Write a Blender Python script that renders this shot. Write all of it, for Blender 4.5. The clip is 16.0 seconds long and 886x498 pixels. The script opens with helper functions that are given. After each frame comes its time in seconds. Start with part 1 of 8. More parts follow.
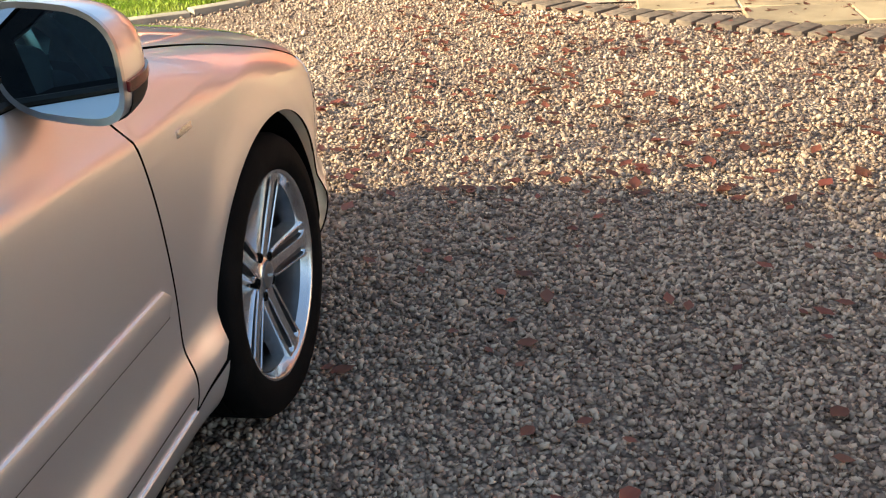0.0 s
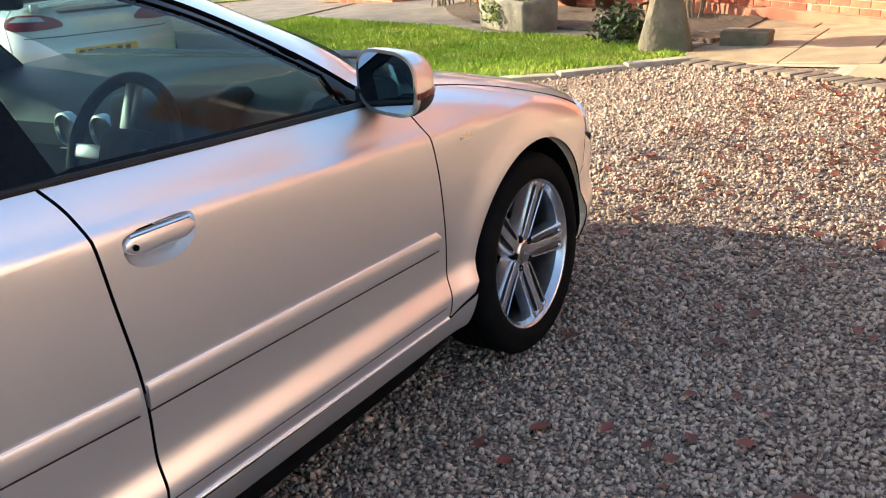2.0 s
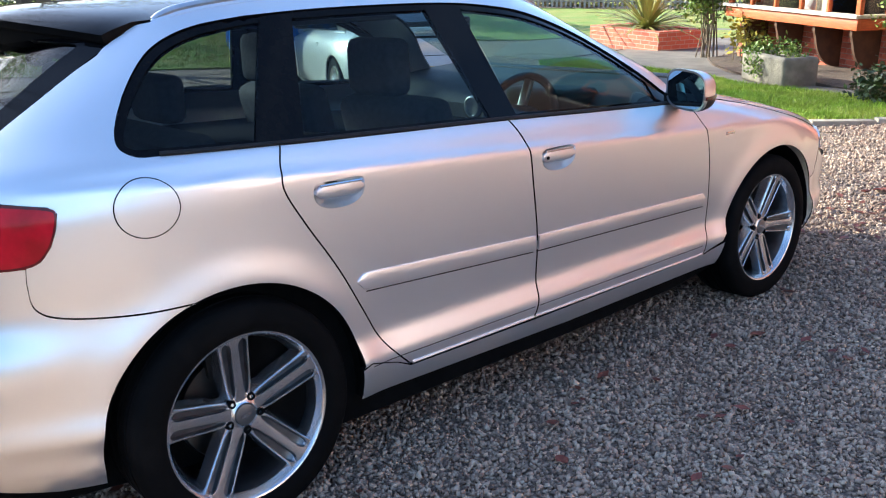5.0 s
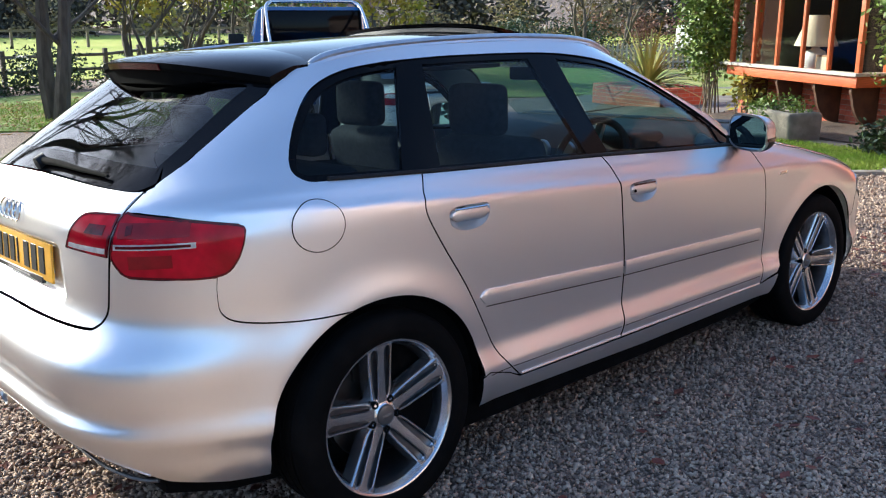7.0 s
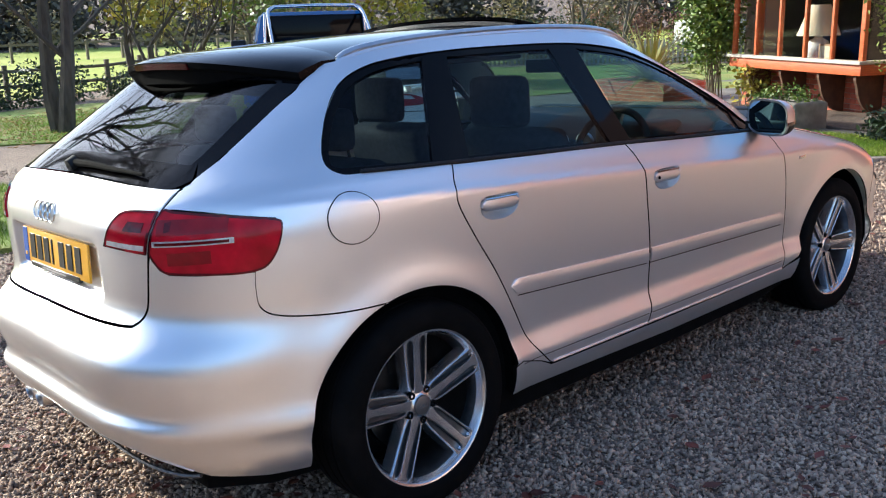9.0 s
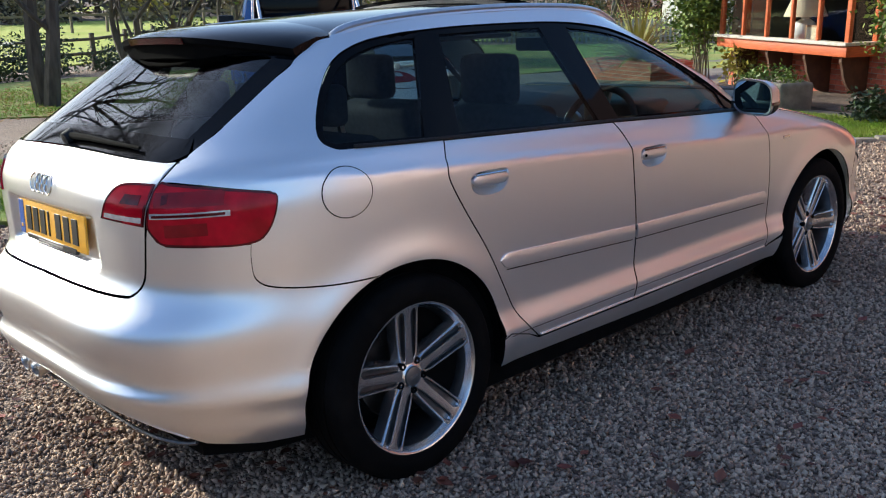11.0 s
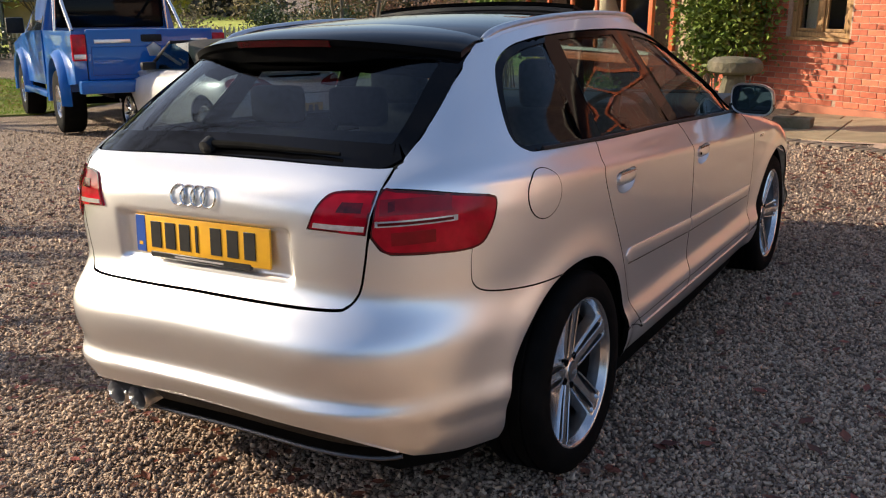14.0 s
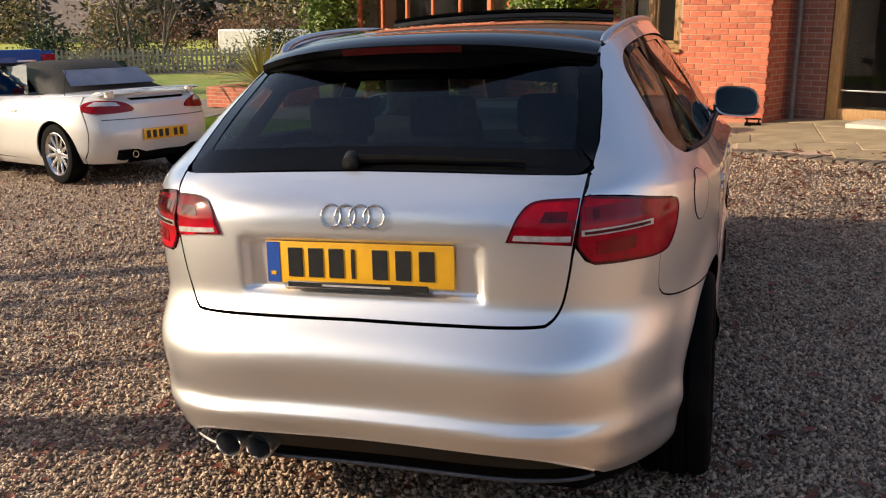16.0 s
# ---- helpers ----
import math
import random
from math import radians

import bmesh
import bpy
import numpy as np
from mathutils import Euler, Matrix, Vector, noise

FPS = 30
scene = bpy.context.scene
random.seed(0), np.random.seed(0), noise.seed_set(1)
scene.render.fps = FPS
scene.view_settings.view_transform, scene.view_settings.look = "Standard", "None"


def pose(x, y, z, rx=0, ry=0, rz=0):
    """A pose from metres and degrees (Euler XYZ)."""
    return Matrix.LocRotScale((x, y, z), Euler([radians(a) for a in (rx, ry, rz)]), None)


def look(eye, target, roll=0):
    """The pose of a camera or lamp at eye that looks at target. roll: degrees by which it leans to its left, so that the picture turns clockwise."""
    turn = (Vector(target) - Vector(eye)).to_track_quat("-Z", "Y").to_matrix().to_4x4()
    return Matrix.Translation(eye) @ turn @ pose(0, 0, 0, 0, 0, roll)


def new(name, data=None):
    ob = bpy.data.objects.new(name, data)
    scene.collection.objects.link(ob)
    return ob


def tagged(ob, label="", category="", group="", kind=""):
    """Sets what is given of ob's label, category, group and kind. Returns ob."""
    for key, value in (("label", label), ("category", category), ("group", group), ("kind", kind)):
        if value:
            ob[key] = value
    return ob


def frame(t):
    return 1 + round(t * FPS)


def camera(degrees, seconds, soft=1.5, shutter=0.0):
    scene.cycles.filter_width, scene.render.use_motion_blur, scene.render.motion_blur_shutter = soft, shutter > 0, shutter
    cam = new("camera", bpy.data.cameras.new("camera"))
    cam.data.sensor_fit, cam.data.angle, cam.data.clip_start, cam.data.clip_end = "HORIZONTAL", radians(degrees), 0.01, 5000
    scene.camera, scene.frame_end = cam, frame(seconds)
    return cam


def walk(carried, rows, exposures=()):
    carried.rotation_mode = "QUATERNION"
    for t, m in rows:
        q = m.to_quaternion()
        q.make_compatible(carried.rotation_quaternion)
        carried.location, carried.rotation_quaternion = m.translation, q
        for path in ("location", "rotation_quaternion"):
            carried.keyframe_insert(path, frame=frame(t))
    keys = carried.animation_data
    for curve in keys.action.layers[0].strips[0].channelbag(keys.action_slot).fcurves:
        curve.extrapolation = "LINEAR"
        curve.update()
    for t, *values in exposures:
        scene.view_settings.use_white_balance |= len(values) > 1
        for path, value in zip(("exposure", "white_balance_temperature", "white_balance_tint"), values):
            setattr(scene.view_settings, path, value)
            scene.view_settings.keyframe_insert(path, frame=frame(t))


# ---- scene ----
cam = camera(51.3, 16.0, soft=1.15)
PATH = [
    (0, (1.553, -0.464, 1.241), (1.228, 1.306, 0.37), -4.3),
    (0.5, (1.604, -0.624, 1.268), (1.125, 1.14, 0.457), -2.9),
    (1, (1.731, -0.831, 1.319), (1.078, 0.895, 0.548), -3.0),
    (1.5, (1.916, -0.975, 1.327), (1.063, 0.679, 0.593), -4.0),
    (2, (2.159, -1.101, 1.328), (1.093, 0.45, 0.651), -4.9),
    (2.5, (2.386, -1.34, 1.367), (1.174, 0.12, 0.737), -4.4),
    (3, (2.502, -1.584, 1.373), (1.208, -0.181, 0.775), -2.3),
    (3.5, (2.645, -1.783, 1.386), (1.274, -0.442, 0.817), -2.2),
    (4, (2.836, -1.968, 1.391), (1.396, -0.692, 0.845), -3.5),
    (4.5, (2.884, -2.159, 1.401), (1.429, -0.904, 0.846), -3.0),
    (5, (2.864, -2.348, 1.403), (1.416, -1.088, 0.842), -1.9),
    (5.2, (2.839, -2.422, 1.407), (1.405, -1.145, 0.845), -1.3),
    (7.3, (2.843, -2.878, 1.38), (1.388, -1.575, 0.953), -2.0),
    (7.5, (2.83, -2.886, 1.376), (1.372, -1.583, 0.956), -2.3),
    (8, (2.805, -2.911, 1.366), (1.347, -1.605, 0.953), -2.8),
    (8.5, (2.794, -2.923, 1.361), (1.338, -1.619, 0.939), -3.2),
    (9, (2.803, -2.936, 1.358), (1.347, -1.636, 0.921), -3.3),
    (11.5, (2.838, -3.031, 1.365), (1.419, -1.711, 0.87), -2.5),
    (12, (2.773, -3.146, 1.38), (1.385, -1.796, 0.88), -2.3),
    (12.5, (2.602, -3.357, 1.382), (1.301, -1.921, 0.888), -1.3),
    (13, (2.385, -3.482, 1.367), (1.167, -1.972, 0.882), -1.3),
    (13.5, (2.158, -3.619, 1.385), (1.03, -2.042, 0.896), -1.6),
    (14, (1.908, -3.792, 1.398), (0.891, -2.141, 0.909), -1.8),
    (14.5, (1.64, -3.878, 1.393), (0.736, -2.163, 0.905), -2.3),
    (15, (1.404, -3.955, 1.402), (0.604, -2.187, 0.917), -2.3),
    (15.5, (1.154, -4.052, 1.39), (0.458, -2.239, 0.913), -2.6),
    (16, (0.923, -4.11, 1.39), (0.319, -2.261, 0.923), -2.5),
]
TILT = pose(0, 0, 0, 0, -2.5, 0)   # the drive and the car on it lean a little to the west
walk(cam, [(t, TILT @ look(eye, target, roll)) for t, eye, target, roll in PATH], ((0.0, 1.58, 6650, 5), (1.0, 1.65, 6600, 7), (2.0, 1.7, 6300, 10), (3.5, 1.92, 5750, 10), (5.0, 1.6, 5250, 9), (7.5, 1.0, 5200, 10), (9.0, 1.02, 5250, 10), (11.5, 0.6, 5350, 10), (12.5, 0.58, 5700, 11), (14.5, 0.56, 6400, 16), (16.0, 0.45, 6600, 16)))

# ---- world, sun ----
SUN_AZ, SUN_EL = radians(18), radians(22)   # the way the light travels over the ground, and its height
world = bpy.data.worlds.new("sky")
scene.world = world
world.use_nodes = True
wn = world.node_tree.nodes
sky = wn.new("ShaderNodeTexSky")
sky.sky_type, sky.sun_disc, sky.sun_elevation, sky.sun_rotation = "NISHITA", False, SUN_EL, radians(270) - SUN_AZ
sky.dust_density, sky.ozone_density = 1.7, 1.0
wc, wnoise, wramp, wmix = wn.new("ShaderNodeTexCoord"), wn.new("ShaderNodeTexNoise"), wn.new("ShaderNodeMapRange"), wn.new("ShaderNodeMix")
wmap = wn.new("ShaderNodeMapping")      # thin broken cloud over the whole sky
wmap.inputs["Scale"].default_value = (1, 1, 2.2)
wnoise.inputs["Scale"].default_value, wnoise.inputs["Detail"].default_value = 2.6, 7
wramp.inputs[1].default_value, wramp.inputs[2].default_value, wramp.inputs[4].default_value = 0.54, 0.74, 0.35
wmix.data_type = "RGBA"
wmix.inputs[7].default_value = (4.6, 4.7, 4.9, 1)
wl = world.node_tree.links
wl.new(wc.outputs["Generated"], wmap.inputs[0]), wl.new(wmap.outputs[0], wnoise.inputs["Vector"]), wl.new(wnoise.outputs[0], wramp.inputs[0])
wl.new(wramp.outputs[0], wmix.inputs[0]), wl.new(sky.outputs[0], wmix.inputs[6]), wl.new(wmix.outputs[2], wn["Background"].inputs[0])
wn["Background"].inputs[1].default_value = 0.135
sun = new("sun", bpy.data.lights.new("sun", "SUN"))
sun.data.energy, sun.data.angle, sun.data.color = 5.0, radians(0.55), (1.0, 0.86, 0.60)
sun.matrix_world = look((0, 0, 0), (math.cos(SUN_AZ) * math.cos(SUN_EL), math.sin(SUN_AZ) * math.cos(SUN_EL), -math.sin(SUN_EL)))


# ---- materials ----
def mat(name, color=(0.5, 0.5, 0.5), rough=0.6, metal=0.0, coat=0.0, trans=0.0, ior=1.5, color2=None, scale=8.0, mixlo=0.35, mixhi=0.65,
        bump=0.0, bump_scale=60.0, detail=6.0, island=0.0, objvar=0.0, coat_rough=0.03, rough2=None, emit=None, spec=None, stretch=(1, 1, 1), tex="NOISE"):
    """A Principled material with colour variation at two scales and a fine relief."""
    m = bpy.data.materials.new(name)
    m.use_nodes = True
    nt = m.node_tree
    n, l = nt.nodes, nt.links
    b = n["Principled BSDF"]
    b.inputs["Base Color"].default_value = (*color, 1)
    b.inputs["Roughness"].default_value = rough
    b.inputs["Metallic"].default_value = metal
    b.inputs["Coat Weight"].default_value = coat
    b.inputs["Coat Roughness"].default_value = coat_rough
    b.inputs["Transmission Weight"].default_value = trans
    b.inputs["IOR"].default_value = ior
    if spec is not None:
        b.inputs["Specular IOR Level"].default_value = spec
    if emit:
        b.inputs["Emission Color"].default_value = (*emit[:3], 1)
        b.inputs["Emission Strength"].default_value = emit[3]
    tc = n.new("ShaderNodeTexCoord")
    mp = n.new("ShaderNodeMapping")
    mp.inputs["Scale"].default_value = stretch
    l.new(tc.outputs["Object"], mp.inputs[0])
    col = None
    if color2:
        t = n.new("ShaderNodeTexNoise")
        t.inputs["Scale"].default_value, t.inputs["Detail"].default_value = scale, detail
        l.new(mp.outputs[0], t.inputs["Vector"])
        r = n.new("ShaderNodeMapRange")
        r.inputs[1].default_value, r.inputs[2].default_value = mixlo, mixhi
        l.new(t.outputs[0], r.inputs[0])
        x = n.new("ShaderNodeMix")
        x.data_type = "RGBA"
        x.inputs[6].default_value, x.inputs[7].default_value = (*color, 1), (*color2, 1)
        l.new(r.outputs[0], x.inputs[0])
        col = x.outputs[2]
        if rough2 is not None:
            rr = n.new("ShaderNodeMapRange")
            rr.inputs[3].default_value, rr.inputs[4].default_value = rough, rough2
            l.new(r.outputs[0], rr.inputs[0])
            l.new(rr.outputs[0], b.inputs["Roughness"])
    for amount, kind in ((island, "island"), (objvar, "object")):
        if amount:
            if kind == "island":
                g = n.new("ShaderNodeNewGeometry")
                src = g.outputs["Random Per Island"]
            else:
                g = n.new("ShaderNodeObjectInfo")
                src = g.outputs["Random"]
            r = n.new("ShaderNodeMapRange")
            r.inputs[3].default_value, r.inputs[4].default_value = 1 - amount, 1 + amount
            l.new(src, r.inputs[0])
            h = n.new("ShaderNodeHueSaturation")
            if col:
                l.new(col, h.inputs["Color"])
            else:
                h.inputs["Color"].default_value = (*color, 1)
            l.new(r.outputs[0], h.inputs["Value"])
            col = h.outputs[0]
    if col:
        l.new(col, b.inputs["Base Color"])
    if bump:
        if tex == "VORONOI":
            t = n.new("ShaderNodeTexVoronoi")
            out = t.outputs["Distance"]
        else:
            t = n.new("ShaderNodeTexNoise")
            t.inputs["Detail"].default_value = 8
            out = t.outputs[0]
        t.inputs["Scale"].default_value = bump_scale
        l.new(mp.outputs[0], t.inputs["Vector"])
        bp = n.new("ShaderNodeBump")
        bp.inputs["Strength"].default_value, bp.inputs["Distance"].default_value = 1.0, bump
        l.new(out, bp.inputs["Height"])
        l.new(bp.outputs[0], b.inputs["Normal"])
    return m


PAINT = mat("silver_paint", (0.92, 0.92, 0.925), 0.38, 0.92, coat=1.0, color2=(0.86, 0.86, 0.87), scale=1400, detail=2, coat_rough=0.012)
BLACK_GLOSS = mat("black_gloss", (0.003, 0.003, 0.004), 0.05, color2=(0.005, 0.005, 0.005), scale=40, spec=0.12)
BLACK_PLASTIC = mat("black_plastic", (0.008, 0.008, 0.008), 0.5, color2=(0.013, 0.013, 0.013), scale=30, spec=0.3, bump=0.0006, bump_scale=900)
DARK = mat("dark_cavity", (0.003, 0.003, 0.003), 0.95, color2=(0.005, 0.005, 0.005), scale=20, spec=0.05)
RUBBER = mat("tyre_rubber", (0.0035, 0.0035, 0.0035), 0.8, spec=0.08, color2=(0.009, 0.008, 0.0075), scale=9, mixlo=0.5, mixhi=0.8, bump=0.0008, bump_scale=240)
ALLOY = mat("alloy", (0.80, 0.80, 0.81), 0.20, 0.95, coat=0.6, color2=(0.64, 0.64, 0.65), scale=14, rough2=0.27)
CHROME = mat("chrome", (0.78, 0.78, 0.78), 0.07, 1.0, color2=(0.7, 0.7, 0.7), scale=20)
ALU = mat("brushed_aluminium", (0.66, 0.66, 0.67), 0.28, 0.95, color2=(0.58, 0.58, 0.6), scale=30)
DISC = mat("brake_disc", (0.07, 0.068, 0.066), 0.45, 0.9, color2=(0.04, 0.034, 0.03), scale=12)
LENS_RED = mat("red_lens", (0.62, 0.006, 0.024), 0.12, spec=0.25, color2=(0.36, 0.003, 0.012), scale=14)
LENS_DARK = mat("dark_red_lens", (0.30, 0.003, 0.010), 0.10, spec=0.4, color2=(0.22, 0.003, 0.008), scale=30)
LENS_SMOKE = mat("smoked_lens", (0.055, 0.002, 0.005), 0.12, spec=0.4, color2=(0.14, 0.003, 0.008), scale=45)
LENS_CLEAR = mat("clear_lens", (0.75, 0.72, 0.72), 0.12, 0.3, coat=1.0, color2=(0.55, 0.5, 0.5), scale=60)
CLOTH = mat("seat_cloth", (0.022, 0.022, 0.026), 0.85, color2=(0.04, 0.04, 0.044), scale=50, bump=0.001, bump_scale=700)
DASH = mat("dash_plastic", (0.025, 0.027, 0.03), 0.6, color2=(0.035, 0.037, 0.04), scale=30, bump=0.0006, bump_scale=600)
PLATE_Y = mat("yellow_plate", (0.90, 0.47, 0.02), 0.35, coat=0.4, color2=(0.84, 0.42, 0.02), scale=25)
PLATE_BLUE = mat("blue_band", (0.02, 0.10, 0.45), 0.35, coat=0.3, color2=(0.02, 0.08, 0.38), scale=25)
INK = mat("black_ink", (0.012, 0.012, 0.012), 0.4, color2=(0.02, 0.02, 0.02), scale=30)


def glass(name, tint, rough=0.0, f0=0.065):
    """A thin pane: clear by transmission, with a reflection that grows towards grazing angles."""
    m = bpy.data.materials.new(name)
    m.use_nodes = True
    n, l = m.node_tree.nodes, m.node_tree.links
    n.remove(n["Principled BSDF"])
    t, g, x, f = n.new("ShaderNodeBsdfTransparent"), n.new("ShaderNodeBsdfGlossy"), n.new("ShaderNodeMixShader"), n.new("ShaderNodeLayerWeight")
    power, ramp = n.new("ShaderNodeMath"), n.new("ShaderNodeMapRange")
    power.operation = "POWER"
    power.inputs[1].default_value = 5.0
    ramp.inputs[3].default_value, ramp.inputs[4].default_value = f0, 1.0
    t.inputs[0].default_value = (*tint, 1)
    g.inputs["Roughness"].default_value = rough
    f.inputs[0].default_value = 0.5
    l.new(f.outputs["Facing"], power.inputs[0]), l.new(power.outputs[0], ramp.inputs[0])
    l.new(ramp.outputs[0], x.inputs[0]), l.new(t.outputs[0], x.inputs[1]), l.new(g.outputs[0], x.inputs[2])
    l.new(x.outputs[0], n["Material Output"].inputs[0])
    return m


GLASS = glass("clear_glass", (0.50, 0.66, 0.65), f0=0.04)
PRIVACY = glass("tinted_glass", (0.40, 0.47, 0.50), f0=0.022)
REAR_GLASS = glass("rear_glass", (0.28, 0.33, 0.35), f0=0.055)
MIRROR = mat("mirror", (0.50, 0.62, 0.66), 0.01, 1.0)


# ---- mesh helpers ----
def thing(name, label, category, group="", at=(0, 0, 0), rz=0.0):
    e = new(name)
    e.empty_display_size = 0.1
    e.matrix_world = Matrix.Translation(at) @ Matrix.Rotation(rz, 4, "Z")
    return tagged(e, label, category, group)


def to_mesh(name, geo, material, smooth=True):
    me = bpy.data.meshes.new(name)
    if isinstance(geo, bmesh.types.BMesh):
        geo.to_mesh(me)
        geo.free()
    else:
        me.from_pydata([tuple(v) for v in geo[0]], [], [tuple(f) for f in geo[1]])
    for m in material if isinstance(material, (list, tuple)) else (material,):
        me.materials.append(m)
    if smooth:
        me.shade_smooth()
        me.set_sharp_from_angle(angle=radians(38))
    me.update()
    return me


def part(name, geo, material, parent=None, label="", smooth=True):
    ob = new(name, to_mesh(name, geo, material, smooth))
    if parent:
        ob.parent = parent
    return tagged(ob, label)


def solo(name, geo, material, label, category, group="", kind="", smooth=True):
    return tagged(part(name, geo, material, None, label, smooth), label, category, group, kind)


def box(a, b, bevel=0.0, seg=2, m=None):
    bm = bmesh.new()
    bmesh.ops.create_cube(bm, size=1)
    for v in bm.verts:
        v.co = Vector([(a[i] + b[i]) / 2 + v.co[i] * (b[i] - a[i]) for i in range(3)])
    if bevel:
        bmesh.ops.bevel(bm, geom=bm.edges[:], offset=bevel, segments=seg, affect="EDGES", profile=0.6)
    if m:
        bm.transform(m)
    return bm


def join(*geos):
    """One vertex and face list from several."""
    vs, fs = [], []
    for g in geos:
        if isinstance(g, bmesh.types.BMesh):
            g.verts.index_update()
            v, f = [tuple(x.co) for x in g.verts], [[x.index for x in y.verts] for y in g.faces]
            g.free()
        else:
            v, f = g
        k = len(vs)
        vs += [tuple(x) for x in v]
        fs += [[i + k for i in x] for x in f]
    return vs, fs


def moved(geo, m):
    if isinstance(geo, bmesh.types.BMesh):
        geo.transform(m)
        return geo
    return [tuple(m @ Vector(v)) for v in geo[0]], geo[1]


def lathe(profile, n=32, axis="z", cap=False):
    """Turns (radius, height) pairs round an axis."""
    vs, fs = [], []
    for r, h in profile:
        for i in range(n):
            a = 2 * math.pi * i / n
            c, s = r * math.cos(a), r * math.sin(a)
            vs.append({"z": (c, s, h), "x": (h, c, s), "y": (s, h, c)}[axis])
    for j in range(len(profile) - 1):
        for i in range(n):
            fs.append((j * n + i, j * n + (i + 1) % n, (j + 1) * n + (i + 1) % n, (j + 1) * n + i))
    if cap:
        fs.append(tuple(range(n))[::-1])
        fs.append(tuple(range((len(profile) - 1) * n, len(profile) * n)))
    return vs, fs


def tube(path, radius, n=8, closed=False, flat=1.0):
    """A tube along points; radius is one number or one for each point."""
    path = [Vector(p) for p in path]
    k = len(path)
    rad = radius if isinstance(radius, (list, tuple)) else [radius] * k
    vs, fs = [], []
    side = None
    for i, p in enumerate(path):
        a = path[(i + 1) % k] if closed or i < k - 1 else p
        b = path[i - 1] if closed or i > 0 else p
        d = (a - b).normalized()
        if side is None:
            side = d.cross(Vector((0, 0, 1)))
            if side.length < 0.1:
                side = d.cross(Vector((0, 1, 0)))
        side = (side - d * side.dot(d)).normalized()
        up = side.cross(d)
        for j in range(n):
            t = 2 * math.pi * j / n
            vs.append(p + rad[i] * (math.cos(t) * side + flat * math.sin(t) * up))
    for i in range(k if closed else k - 1):
        for j in range(n):
            q = ((i + 1) % k) * n
            fs.append((i * n + j, i * n + (j + 1) % n, q + (j + 1) % n, q + j))
    if not closed:
        fs += [tuple(range(n))[::-1], tuple(range((k - 1) * n, k * n))]
    return vs, fs


def loft(rings, cap=True):
    """Skins rings of equally many points."""
    n = len(rings[0])
    vs = [tuple(p) for r in rings for p in r]
    fs = [(i * n + j, i * n + (j + 1) % n, (i + 1) * n + (j + 1) % n, (i + 1) * n + j) for i in range(len(rings) - 1) for j in range(n)]
    if cap:
        fs += [tuple(range(n))[::-1], tuple(range((len(rings) - 1) * n, len(rings) * n))]
    return vs, fs


def curve(points, per=6, closed=False):
    """A smooth run of points through those given (Catmull-Rom)."""
    p = [np.array(q, float) for q in points]
    k, out = len(p), []
    for i in range(k if closed else k - 1):
        a, b, c, d = (p[(i + j) % k] if closed else p[min(max(i + j, 0), k - 1)] for j in (-1, 0, 1, 2))
        for s in range(per):
            t = s / per
            out.append(0.5 * (2 * b + (c - a) * t + (2 * a - 5 * b + 4 * c - d) * t * t + (3 * b - a - 3 * c + d) * t ** 3))
    if not closed:
        out.append(p[-1])
    return [tuple(q) for q in out]


# ---- the silver car: an outer skin as one smooth function, cut into panels ----
from mathutils import geometry as geom2d


def spline(xs, ys):
    """A natural cubic spline."""
    xs, ys = np.array(xs, float), np.array(ys, float)
    n, h = len(xs), np.diff(xs)
    a, r = np.zeros((n, n)), np.zeros(n)
    a[0, 0] = a[-1, -1] = 1
    for i in range(1, n - 1):
        a[i, i - 1:i + 2] = h[i - 1], 2 * (h[i - 1] + h[i]), h[i]
        r[i] = 6 * ((ys[i + 1] - ys[i]) / h[i] - (ys[i] - ys[i - 1]) / h[i - 1])
    m = np.linalg.solve(a, r)

    def f(x):
        x = np.clip(x, xs[0], xs[-1])
        i = np.clip(np.searchsorted(xs, x) - 1, 0, n - 2)
        p, q, hh = xs[i + 1] - x, x - xs[i], h[i]
        return m[i] * p ** 3 / (6 * hh) + m[i + 1] * q ** 3 / (6 * hh) + (ys[i] / hh - m[i] * hh / 6) * p + (ys[i + 1] / hh - m[i + 1] * hh / 6) * q
    return f


# half width, rear end and front end by height
HALF = spline([0.12, 0.20, 0.25, 0.30, 0.345, 0.366, 0.412, 0.445, 0.52, 0.62, 0.72, 0.80, 0.85, 0.866, 0.877, 0.90, 0.925, 0.96, 1.10, 1.25, 1.36, 1.44],
              [0.765, 0.815, 0.842, 0.860, 0.867, 0.8655, 0.850, 0.8485, 0.856, 0.866, 0.874, 0.879, 0.8805, 0.8775, 0.870, 0.857, 0.844, 0.822, 0.752, 0.662, 0.588, 0.53])
REAR = spline([0.12, 0.20, 0.28, 0.345, 0.370, 0.394, 0.44, 0.50, 0.56, 0.61, 0.66, 0.72, 0.80, 0.86, 0.90, 0.94, 0.98, 1.10, 1.22, 1.32, 1.44],
              [-1.90, -1.98, -2.052, -2.088, -2.094, -2.080, -2.086, -2.103, -2.095, -2.05, -2.012, -2.006, -2.008, -2.006, -1.998, -1.968, -1.915, -1.745, -1.572, -1.43, -1.26])
FRONT = spline([0.12, 0.20, 0.30, 0.45, 0.60, 0.68, 0.75, 0.82, 0.90, 0.955, 1.0, 1.15, 1.28, 1.36, 1.44],
               [1.96, 2.06, 2.12, 2.15, 2.12, 2.04, 1.88, 1.62, 1.25, 1.0, 0.92, 0.62, 0.36, 0.17, -0.1])
